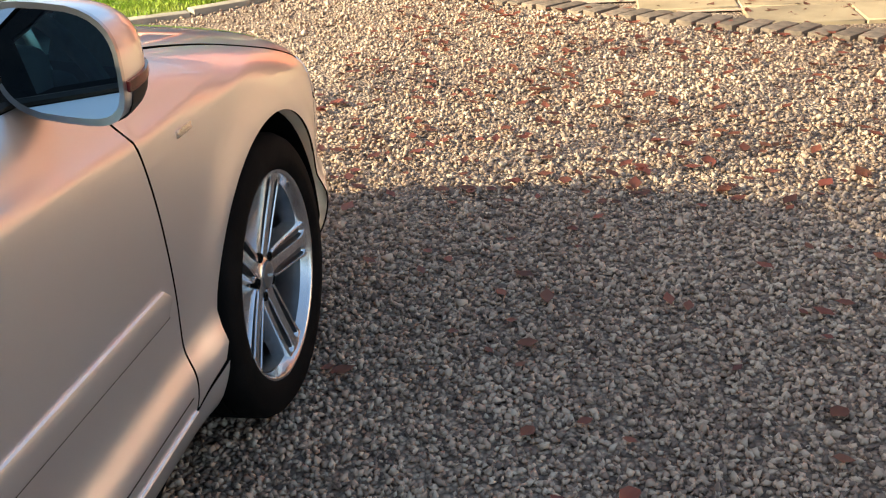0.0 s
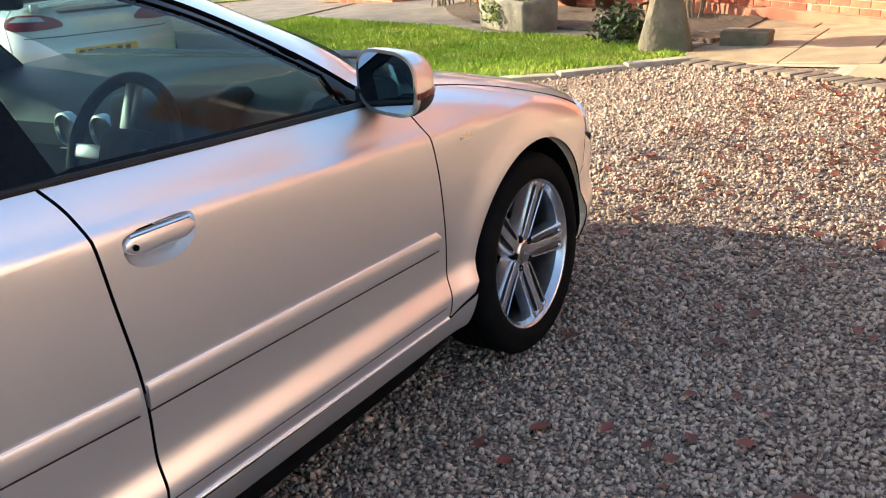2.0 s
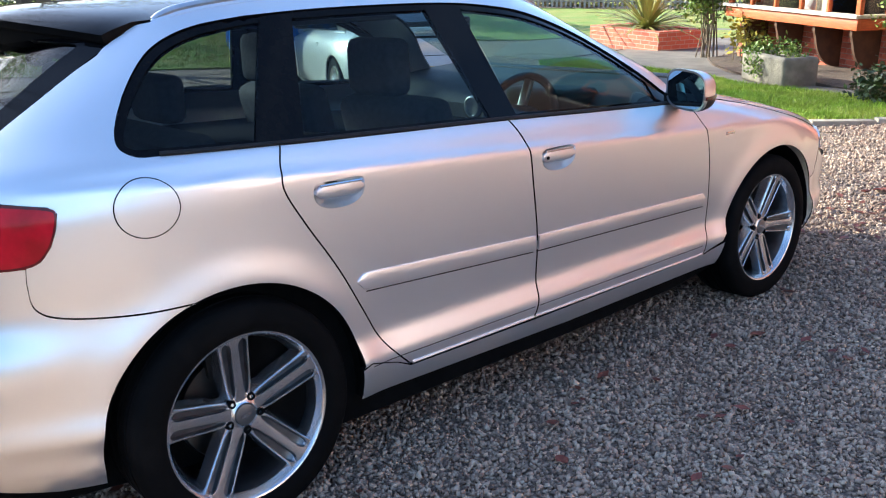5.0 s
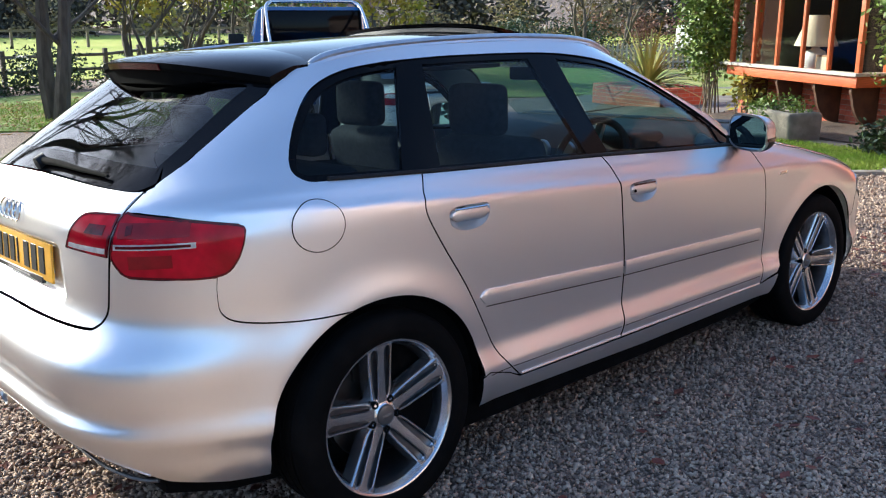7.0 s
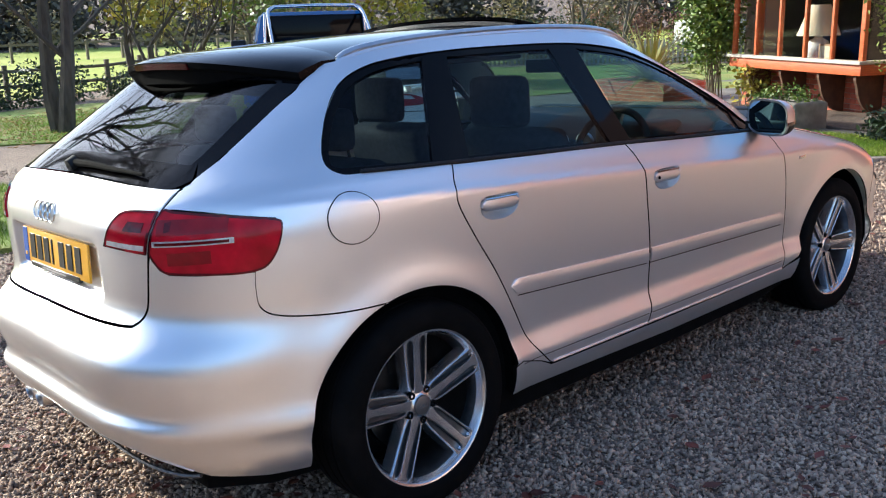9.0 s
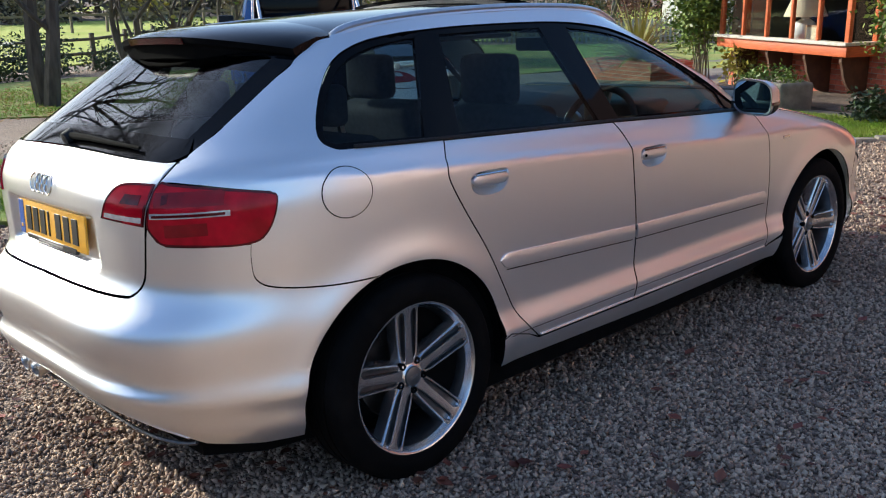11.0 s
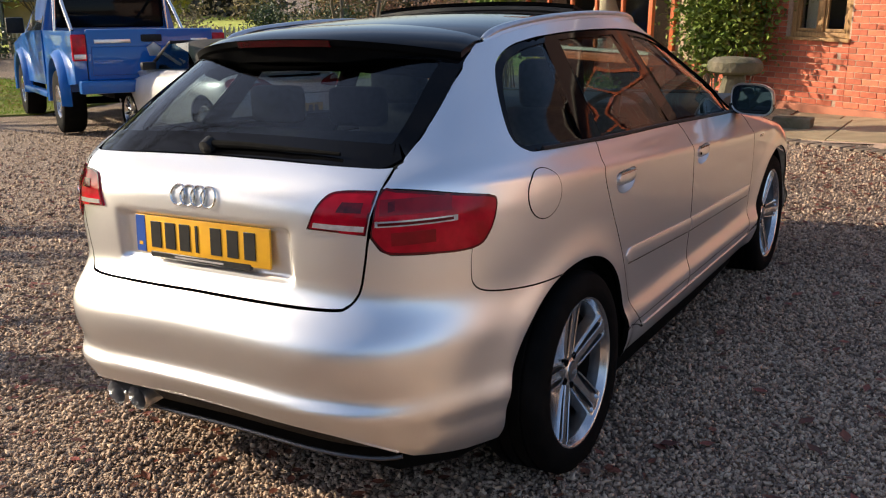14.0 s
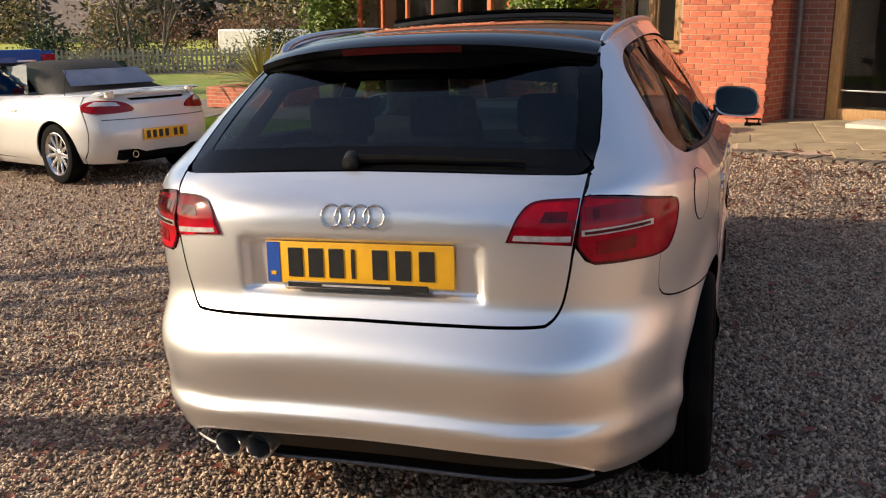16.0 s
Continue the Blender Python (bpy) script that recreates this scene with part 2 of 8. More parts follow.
REAR_PLAIN = spline([0.12, 0.20, 0.28, 0.36, 0.44, 0.50, 0.56, 0.61, 0.66, 0.72, 0.80, 0.86, 0.90, 0.94, 0.98, 1.10, 1.22, 1.32, 1.44],
                    [-1.90, -1.98, -2.040, -2.075, -2.092, -2.098, -2.090, -2.05, -2.012, -2.006, -2.008, -2.006, -1.998, -1.968, -1.915, -1.745, -1.572, -1.43, -1.26])
PR, QR, Y0R = 4.3, 3.37, -0.6
PF, QF = 3.2, 2.6
AXLE, HUB_Z, ARCH = 1.289, 0.312, 0.365


def bell(x, w):
    return np.exp(-(x / w) ** 2)


def boxed(x, lo, hi, soft):
    return 0.25 * (1 + np.tanh((x - lo) / soft)) * (1 + np.tanh((hi - x) / soft))


def half_width(y, z):
    """The side's half width, with the lines that rise to the rear and the swollen arches."""
    k = 0.064 * np.clip((z - 0.38) / 0.47, 0, 1) * np.clip((1.3 - z) / 0.3, 0, 1)
    w = HALF(z + k * y)
    back = np.clip((-1.15 - y) / 0.35, 0, 1)
    w = w - 0.016 * bell(z - 0.325, 0.045) * back
    for c in (-AXLE, AXLE):
        r = np.hypot(y - c, z - HUB_Z)
        w = w + 0.014 * bell(r - ARCH, 0.065) * np.clip((z - 0.15) / 0.1, 0, 1)
    return w


def rear_base(x, z):
    """The rear face: its lines rise to the middle."""
    x, z = np.asarray(x, float), np.asarray(z, float)
    up = np.clip((z - 0.93) / 0.09, 0, 1)
    up = up * up * (3 - 2 * up)
    arc = np.clip(1 - (x / 0.85) ** 2, 0, 1) ** 1.5
    zz = z - 0.05 * (up + (1 - up) * arc)
    round_off = np.clip((np.abs(x) - 0.50) / 0.24, 0, 1)     # the crease fades out round the corner
    round_off = round_off * round_off * (3 - 2 * round_off)
    return REAR(zz) * (1 - round_off) + REAR_PLAIN(zz) * round_off


def rear_end(x, z):
    """The rear face, with the hollow for the plate."""
    well = boxed(x, -0.325, 0.325, 0.012) * boxed(z, 0.724, 0.868, 0.008)
    return rear_base(x, z) + 0.026 * well


def front_start(z):
    f = FRONT(z)
    return f - np.minimum(0.62, (f - Y0R) * 0.7)


def skin_value(x, y, z):
    """Zero on the outer skin, larger outside."""
    w = half_width(y, z)
    s = np.clip((Y0R - y) / (Y0R - rear_end(x, z)), 0, 3)
    f0 = front_start(z)
    t = np.clip((y - f0) / (FRONT(z) - f0), 0, 3)
    ax = np.abs(x) / w
    m = np.clip((y + 0.6) / 1.2, 0, 1)
    return ax ** (PR + (PF - PR) * m * m * (3 - 2 * m)) + s ** QR + t ** QF - 1


def skin_normal(x, y, z):
    e = 4e-4
    g = np.stack([skin_value(x + e, y, z) - skin_value(x - e, y, z), skin_value(x, y + e, z) - skin_value(x, y - e, z), skin_value(x, y, z + e) - skin_value(x, y, z - e)], -1)
    return g / np.maximum(np.linalg.norm(g, axis=-1, keepdims=True), 1e-9)


def settle_on_skin(x, y, z):
    """Slides points in plan on to the skin."""
    for _ in range(7):
        e = 4e-4
        f = skin_value(x, y, z)
        gx, gy = (skin_value(x + e, y, z) - skin_value(x - e, y, z)) / (2 * e), (skin_value(x, y + e, z) - skin_value(x, y - e, z)) / (2 * e)
        k = f / np.maximum(gx ** 2 + gy ** 2, 1e-6)
        k = np.clip(k * np.hypot(gx, gy), -0.05, 0.05) / np.maximum(np.hypot(gx, gy), 1e-6)
        x, y = x - k * gx, y - k * gy
    return x, y


def side_map(sign=1):
    """(y, z) on a flank."""
    def f(a, b):
        x = half_width(a, b).copy()
        lo, hi = np.zeros_like(x), x + 0.05
        for _ in range(40):
            mid = (lo + hi) / 2
            out = skin_value(mid, a, b) > 0
            lo, hi = np.where(out, lo, mid), np.where(out, mid, hi)
        n = skin_normal(lo, a, b)
        return np.stack([sign * lo, a, b], -1), n * (sign, 1, 1)
    return f


THETA = np.linspace(0, 1, 160) ** 1.5 * math.pi / 2


def rear_curve(z, store={}):
    """The skin's outline in plan at a height, from the flank at Y0R round to the middle of the rear."""
    k = round(float(z) * 250)
    if k not in store:
        zz = k / 250
        x = float(HALF(zz)) * np.cos(THETA) ** (2 / PR)
        y = Y0R + (rear_base(x, zz) - Y0R) * np.sin(THETA) ** (2 / QR)
        x, y = settle_on_skin(x, y, np.full(len(x), zz))
        x = np.maximum.accumulate(x[::-1])[::-1]
        y = np.minimum.accumulate(y)
        store[k] = x, y
    return store[k]


def front_curve(z, store={}):
    """The same for the front."""
    k = round(float(z) * 250)
    if k not in store:
        zz = k / 250
        f0, f1 = float(front_start(zz)), float(FRONT(zz))
        x, y = float(HALF(zz)) * np.cos(THETA) ** (2 / PF), f0 + (f1 - f0) * np.sin(THETA) ** (2 / QF)
        x, y = settle_on_skin(x, y, np.full(len(x), zz))
        store[k] = np.maximum.accumulate(x[::-1])[::-1], np.maximum.accumulate(y)
    return store[k]


def wrap_map(end):
    """(q, z): q runs round the rear (end -1) or front (end 1) from the middle, to the right above zero, as x plus the way along the flank."""
    def f(a, b):
        xs, ys = np.empty(len(a)), np.empty(len(a))
        for i, (q, z) in enumerate(zip(np.abs(a), b)):
            if end < 0:
                x, y = rear_curve(z)
                d = x + (y - float(rear_base(0, z)))
            else:
                x, y = front_curve(z)
                d = x + (float(FRONT(z)) - y)
            if q > d[0]:
                xs[i], ys[i] = x[0], y[0] + (q - d[0]) * (-end)
            else:
                xs[i], ys[i] = np.interp(q, d[::-1], x[::-1]), np.interp(q, d[::-1], y[::-1])
        xs, ys = settle_on_skin(xs, ys, np.array(b, float))
        xs = np.maximum(xs, 0)
        n = skin_normal(xs, ys, b)
        s = np.where(a < 0, -1.0, 1.0)
        n[:, 0] = np.where(np.abs(a) < 1e-6, 0, n[:, 0])
        return np.stack([s * xs, ys, b], -1), n * np.stack([s, s * s, s * s], -1)
    return f


REAR_MAP, FRONT_MAP = wrap_map(-1), wrap_map(1)


def rq(y, z):
    """A point of the flank, as (q, z) of the rear."""
    p, _ = side_map()(np.array([y], float), np.array([z], float))
    return (float(p[0, 0] + y - rear_base(0, z)), z)


def qx(x, z):
    """A point of the rear at half breadth x, as (q, z)."""
    cx, cy = rear_curve(z)
    return (float(x + np.interp(x, cx[::-1], cy[::-1]) - rear_base(0, z)), z)


def fq(y, z):
    p, _ = side_map()(np.array([y], float), np.array([z], float))
    return (float(p[0, 0] + FRONT(z) - y), z)


def base_x(y, z):
    cx, cy = rear_curve(z)
    return float(np.interp(y, cy[::-1], cx[::-1]))


def sw(y, z):
    """A point (y, z) of the flank, as the run along it past the rear axle."""
    return (y, z) if y >= -1 else (-1 - (base_x(-1, z) - base_x(y, z)) + (y + 1), z)


def swx(x, z):
    """A point of the rear at half breadth x, as the same run."""
    cx, cy = rear_curve(z)
    return (-1 - (base_x(-1, z) - x) + (float(np.interp(x, cx[::-1], cy[::-1])) + 1), z)


def side_wrap(sign):
    flank = side_map(1)

    def f(a, b):
        xs, ys = np.empty(len(a)), np.array(a, float)
        xs[:] = HALF(b)
        for i in np.nonzero(a < -1)[0]:
            z = b[i]
            x, y = rear_curve(z)
            d = (base_x(-1, z) - x) + (-1 - y)
            xs[i], ys[i] = np.interp(-1 - a[i], d, x), np.interp(-1 - a[i], d, y)
        tx, ty = settle_on_skin(xs.copy(), ys.copy(), np.array(b, float))
        sp, _ = flank(np.array(a, float), np.array(b, float))
        front = a >= -1
        xs, ys = np.where(front, sp[:, 0], tx), np.where(front, a, ty)
        return np.stack([sign * xs, ys, b], -1), skin_normal(xs, ys, b) * (sign, 1, 1)
    return f


def inside(px, py, poly):
    poly = np.asarray(poly)
    res = np.zeros(len(px), bool)
    x0, y0 = poly[:, 0], poly[:, 1]
    x1, y1 = np.roll(x0, -1), np.roll(y0, -1)
    for a, b, c, d in zip(x0, y0, x1, y1):
        if b != d:
            res ^= ((b > py) != (d > py)) & (px < (c - a) * (py - b) / (d - b) + a)
    return res


def shrink(poly, by):
    """Moves an outline inwards."""
    p = np.asarray(poly, float)
    a, b = np.roll(p, 1, 0), np.roll(p, -1, 0)
    area = np.sum(p[:, 0] * b[:, 1] - b[:, 0] * p[:, 1])
    def nrm(d):
        n = np.stack([-d[:, 1], d[:, 0]], -1)
        return n / np.maximum(np.linalg.norm(n, axis=1, keepdims=True), 1e-9)
    n = nrm(p - a) + nrm(b - p)
    n /= np.maximum(np.linalg.norm(n, axis=1, keepdims=True), 0.6)
    return p + n * by * (1 if area > 0 else -1)


def panel(name, outline, mapping, material, parent, label="", step=0.03, gap=0.0022, thick=0.014, lift=0.0, dense=None, hole=None):
    """A sheet of skin within an outline, with folded-in edges."""
    o = shrink(outline, gap) if gap else np.asarray(outline, float)
    pts = []
    for i in range(len(o)):
        a, b = o[i], o[(i + 1) % len(o)]
        k = max(1, int(np.linalg.norm(b - a) / (step * 0.6)))
        pts += [a + (b - a) * j / k for j in range(k)]
    o = np.array(pts)
    lo, hi = o.min(0), o.max(0)
    gx, gy = np.meshgrid(np.arange(lo[0], hi[0], step), np.arange(lo[1], hi[1], step * 0.72))
    gx = gx + (np.arange(gx.shape[0]) % 2)[:, None] * step / 2
    g = np.stack([gx.ravel(), gy.ravel()], -1)
    for (cx, cy, rx, ry, st) in dense or ():
        ax, ay = np.meshgrid(np.arange(cx - rx, cx + rx, st), np.arange(cy - ry, cy + ry, st))
        keep = (np.abs(g[:, 0] - cx) > rx) | (np.abs(g[:, 1] - cy) > ry)
        g = np.concatenate([g[keep], np.stack([ax.ravel(), ay.ravel()], -1) + 1e-4])
    g = g[inside(g[:, 0], g[:, 1], o)]
    if len(g):
        far = np.full(len(g), 9.0)
        for q in o:
            far = np.minimum(far, np.hypot(g[:, 0] - q[0], g[:, 1] - q[1]))
        g = g[far > step * 0.3]
    n = len(o)
    bounds = [(i, (i + 1) % n) for i in range(n)]
    if hole is not None:
        hole = np.asarray(hole, float)
        g = g[~inside(g[:, 0], g[:, 1], shrink(hole, -0.004))]
        k = len(hole)
        bounds += [(n + i, n + (i + 1) % k) for i in range(k)]
        o = np.concatenate([o, hole])
    allp = np.concatenate([o, g])
    cdt = geom2d.delaunay_2d_cdt([Vector(p) for p in allp], bounds, [], 0, 1e-6)
    o = o[:n]
    pv = np.array([tuple(v) for v in cdt[0]])
    tri = np.array([tuple(f) for f in cdt[2]])
    mid = pv[tri].mean(1)
    ok = inside(mid[:, 0], mid[:, 1], o)
    if hole is not None:
        ok &= ~inside(mid[:, 0], mid[:, 1], hole)
    tri = tri[ok]
    pos, nor = mapping(pv[:, 0], pv[:, 1])
    pos = pos + nor * lift
    # make the faces look outwards
    fn = np.cross(pos[tri[:, 1]] - pos[tri[:, 0]], pos[tri[:, 2]] - pos[tri[:, 0]])
    flip = (fn * nor[tri].mean(1)).sum(1) < 0
    tri[flip] = tri[flip][:, ::-1]
    verts, normals, faces = [*pos], [*nor], [tuple(f) for f in tri]
    if thick:
        edges = {}
        for f in faces:
            for i in range(3):
                e = (f[i], f[(i + 1) % 3])
                if (e[1], e[0]) in edges:
                    del edges[(e[1], e[0])]
                else:
                    edges[e] = 1
        for a, b in edges:
            out = np.cross(pos[b] - pos[a], nor[a] + nor[b])
            out /= max(np.linalg.norm(out), 1e-9)
            k = len(verts)
            verts += [pos[a], pos[b], pos[b] - nor[b] * thick, pos[a] - nor[a] * thick]
            normals += [out] * 4
            faces.append((k + 1, k, k + 3, k + 2))
    me = bpy.data.meshes.new(name)
    me.from_pydata([tuple(v) for v in verts], [], faces)
    me.materials.append(material)
    # Folded edges of painted panels go near black, for the shade in the gaps.
    if material is PAINT:
        me.materials.append(DARK)
        me.polygons.foreach_set("material_index", [0] * len(tri) + [1] * (len(faces) - len(tri)))
    me.shade_smooth()
    me.normals_split_custom_set_from_vertices([tuple(v) for v in normals])
    ob = new(name, me)
    ob.parent = parent
    return tagged(ob, label)


car = thing("estate_car", "silver five-door hatchback parked on the gravel drive", "car")
car.matrix_world = TILT
SIDES = ((1, side_map(1)), (-1, side_map(-1)))

# outlines on the flank, as (y, z)
dlo_low = curve([(0.585, 0.928), (0.10, 0.953), (-0.30, 0.975), (-0.75, 0.995), (-1.12, 1.011), (-1.425, 1.023)], 8)
dlo_rear = curve([(-1.425, 1.023), (-1.480, 1.027), (-1.507, 1.055), (-1.478, 1.116), (-1.412, 1.194), (-1.322, 1.264), (-1.205, 1.306), (-1.06, 1.325)], 6)
dlo_top = curve([(-1.06, 1.325), (-0.80, 1.335), (-0.40, 1.333), (-0.16, 1.315), (0.04, 1.278), (0.27, 1.190), (0.475, 1.062), (0.64, 0.945)], 8)
dlo = dlo_low + dlo_rear[1:] + dlo_top[1:]
cut_rear = curve([(-1.118, 1.011), (-1.140, 0.955), (-1.142, 0.900), (-1.085, 0.800), (-0.992, 0.660), (-0.908, 0.510), (-0.838, 0.390), (-0.752, 0.302)], 8)
cut_mid = curve([(-0.285, 0.974), (-0.250, 0.905), (-0.224, 0.760), (-0.190, 0.560), (-0.188, 0.380), (-0.208, 0.298)], 8)
cut_front = curve([(0.66, 0.925), (0.712, 0.885), (0.755, 0.790), (0.790, 0.650), (0.815, 0.460), (0.800, 0.340), (0.790, 0.305)], 8)


def arch(c, r, a0, a1, n=30):
    return [(c + r * math.cos(radians(a0 + (a1 - a0) * i / n)), HUB_Z + r * math.sin(radians(a0 + (a1 - a0) * i / n))) for i in range(n + 1)]


low_edge = 0.298
front_door = [p for p in dlo_low if p[0] > -0.28][::-1]
front_door = cut_mid[:1] + front_door + [(0.62, 0.9265)] + cut_front + [(0.3, low_edge + 0.003)] + cut_mid[::-1][:-1]
rear_door_top = [p for p in dlo_low if -1.11 < p[0] < -0.29][::-1]
rear_door = [cut_rear[0]] + rear_door_top + cut_mid + [(-0.45, low_edge + 0.001)] + cut_rear[::-1][:-1]
HANDLES = (-0.107, 0.839), (-0.975, 0.873)


def handle_geo(y0, z0, sgn):
    """The bar that fills the upper half of the handle's bowl, flush with the door."""
    rings = []
    for i in range(17):
        t = -1 + i / 8
        y, z = y0 + 0.076 * t, z0 + 0.004 - 0.0015 * t
        h = 0.0205 * max(0.12, 1 - abs(t) ** 7) ** 0.6
        k = 0.064 * min(1, (z - 0.38) / 0.47)
        ring = []
        for a in [2 * math.pi * j / 16 for j in range(16)]:
            dz = h * math.copysign(abs(math.sin(a)) ** 0.6, math.sin(a))
            x = float(HALF(z + dz + k * y)) - 0.004 + (0.009 + 0.004 * (1 - t * t)) * math.copysign(abs(math.cos(a)) ** 0.6, math.cos(a)) * (0.8 if math.cos(a) > 0 else 1)
            ring.append((sgn * x, y, z + dz))
        rings.append(ring)
    return loft(rings)


def bowl_outline(y0, z0, k=1.0):
    """The D-shaped edge of a handle's bowl, as (y, z)."""
    pts = []
    for i in range(44):
        a = 2 * math.pi * i / 44
        c, s_ = math.cos(a), math.sin(a)
        m, h = (5.0, 0.027) if s_ > 0 else (2.4, 0.050)
        pts.append((y0 + 0.081 * k * math.copysign(abs(c) ** (2 / m), c), z0 + 0.004 + 0.008 * (1 - k) + h * k * math.copysign(abs(s_) ** (2 / m), s_)))
    return pts


def bowl_geo(y0, z0, mp):
    rings = []
    for k, d in ((1.0, 0.0), (0.98, 0.004), (0.90, 0.012), (0.75, 0.024), (0.55, 0.034), (0.25, 0.040)):
        o = np.array(bowl_outline(y0, z0, k))
        p, n = mp(o[:, 0], o[:, 1])
        rings.append([tuple(v) for v in p - n * d])
    return loft(rings, cap=False)


def moulding_geo(ya, za, yb, zb, mp, round_a=False, round_b=False):
    """A protective strip with a soft section."""
    rings = []
    n = 40
    for i in range(n + 1):
        t = i / n
        y, z = ya + (yb - ya) * t, za + (zb - za) * t
        s = 1.0
        if round_a and t < 0.06:
            s = math.sqrt(1 - (1 - t / 0.06) ** 2) * 0.9 + 0.1
        if round_b and t > 0.97:
            s = math.sqrt(max(0, 1 - (1 - (1 - t) / 0.03) ** 2)) * 0.85 + 0.15
        prof = [(-0.0255, -0.003), (-0.0262, 0.0045), (-0.0245, 0.0078), (-0.019, 0.0086), (0.004, 0.0074), (0.0190, 0.0060), (0.0236, 0.0042), (0.0248, -0.003)]
        ring = []
        for dz, dn in prof:
            p, nn = mp(np.array([y]), np.array([z + dz * s]))
            ring.append(tuple(p[0] + nn[0] * dn * (0.4 + 0.6 * s)))
        ring.append(tuple(p[0] - nn[0] * 0.01))
        rings.append(ring)
    return loft(rings)


bumper_cut = curve([(-1.4025, 0.6588), (-1.55, 0.658), (-1.69, 0.676), (-1.742, 0.705), (-1.752, 0.760), (-1.750, 0.806)], 6)
roof_line = curve([(-1.30, 1.322), (-1.15, 1.350), (-0.9, 1.370), (-0.5, 1.378), (-0.15, 1.366), (0.08, 1.338), (0.30, 1.266), (0.50, 1.150), (0.66, 1.030), (0.745, 0.952)], 6)
glass_edge = curve([(0.575, 1.020), (0.579, 1.05), (0.574, 1.14), (0.552, 1.235), (0.524, 1.315)], 6)
LAMP_SIDE = [(-1.750, 0.806), (-1.720, 0.818), (-1.697, 0.850), (-1.683, 0.888), (-1.675, 0.925), (-1.690, 0.940), (-1.76, 0.952)]

for sgn, mp in SIDES:
    fd = panel("front_door", front_door, mp, PAINT, car, "silver front door panel", gap=0.0034, step=0.019, hole=bowl_outline(*HANDLES[0]))
    rd = panel("rear_door", rear_door, mp, PAINT, car, "silver rear door panel", gap=0.0034, step=0.019, hole=bowl_outline(*HANDLES[1]))
    for door, (hy, hz) in ((fd, HANDLES[0]), (rd, HANDLES[1])):
        part("handle_bowl", bowl_geo(hy, hz, mp), PAINT, door, "hollow behind the handle")
        h = part("door_handle", handle_geo(hy, hz, sgn), PAINT, door, "silver bridge door handle with bright top edge")
        part("handle_trim", tube([(sgn * (float(HALF(hz + 0.021 + 0.064 * (hy - 0.066 + 0.022 * i))) + 0.003), hy - 0.066 + 0.022 * i, hz + 0.0215 - 0.0013 * (i - 3) / 3) for i in range(7)], 0.0036, 6), CHROME, door, "bright strip")
    part("lock_barrel", moved(lathe([(0, 0.003), (0.0055, 0.003), (0.006, 0.0)], 16, "x"), Matrix.Translation((sgn * 0.8865, HANDLES[0][0] - 0.060, HANDLES[0][1] + 0.002)) @ Matrix.Diagonal((sgn, 1, 1, 1))), DARK, fd)
    part("moulding", moulding_geo(-0.925, 0.600, -0.205, 0.562, mp, round_a=True), PAINT, rd, "silver rub strip")
    part("moulding", moulding_geo(-0.187, 0.561, 0.785, 0.534, mp, round_b=True), PAINT, fd, "silver rub strip")
    for door, ya, za, yb, zb in ((rd, -0.895, 0.5984, -0.208, 0.562), (fd, -0.184, 0.561, 0.775, 0.5345)):
        ys = np.linspace(ya, yb, 24)
        p, nn = mp(ys, np.linspace(za, zb, 24) - 0.0330)
        # A black tube stands for the shadow line below the strip.
        part("moulding_shade_line", tube([tuple(q) for q in p + nn * 0.0004], 0.0018, 6), BLACK_PLASTIC, door, "thin dark line drawn as the shade under the rub strip")
        ys = np.linspace(ya, yb, 30)
        p, nn = mp(ys, np.full(30, 0.340))
        # The crease is only drawn: a black hairline stands for its shade.
        part("crease_shade_line", tube([tuple(q) for q in p + nn * 0.0002], 0.0013, 6), BLACK_PLASTIC, door, "dark hairline drawn as the crease's shade above the door's lower edge")
        y0_, y1_ = (-0.742, -0.212) if door is rd else (-0.204, 0.784)
        p, nn = mp(np.linspace(y0_, y1_, 30), np.full(30, 0.3045))
        part("door_lip", tube([tuple(q) for q in p + nn * 0.0015], 0.0042, 8), PAINT, door, "bright folded lip along the door's lower edge")
    # glass and the black surround
    panes = []
    # quarter light
    a = [tuple(p) for p in shrink([(-1.165, 1.0125)] + [p for p in dlo_low if p[0] < -1.18] + [p for p in dlo_rear[1:]] + [p for p in dlo_top[1:] if p[0] < -1.01] + [(-1.0, 1.328)], 0.018)]
    panes.append(("quarter_window", a, PRIVACY))
    b = [p for p in dlo_top if -0.91 < p[0] < -0.42]
    a = [(-0.925, 1.331)] + b + [(-0.42, 1.333), (-0.335, 0.977)] + [p for p in dlo_low if -1.04 < p[0] < -0.36] + [(-1.05, 1.008)]
    panes.append(("rear_door_window", [tuple(p) for p in shrink(a, 0.018)], PRIVACY))
    b = [p for p in dlo_top if -0.28 < p[0] < 0.52]
    a = [(-0.30, 1.327)] + b + [(0.535, 1.022), (0.535, 0.931)] + [p for p in dlo_low if -0.24 < p[0] < 0.52] + [(-0.245, 0.972)]
    panes.append(("front_door_window", [tuple(p) for p in shrink(a, 0.018)], GLASS))
    for nm, out, g in panes:
        panel(nm, out, mp, g, car, "tinted side window glass" if g is PRIVACY else "clear side window glass", gap=0.0, thick=0.0, lift=-0.010, step=0.06)
    # black frame: the window area less the panes
    frame_o = np.array(dlo)
    cuts = [np.array(o) for _, o, _ in panes]

    def frame_panel():
        pts, edges = [], []
        for loop in [shrink(frame_o, 0.001), *cuts]:
            k, m = len(pts), len(loop)
            pts += [tuple(p) for p in loop]
            edges += [(k + i, k + (i + 1) % m) for i in range(m)]
        cdt = geom2d.delaunay_2d_cdt([Vector(p) for p in pts], edges, [], 0, 1e-6)
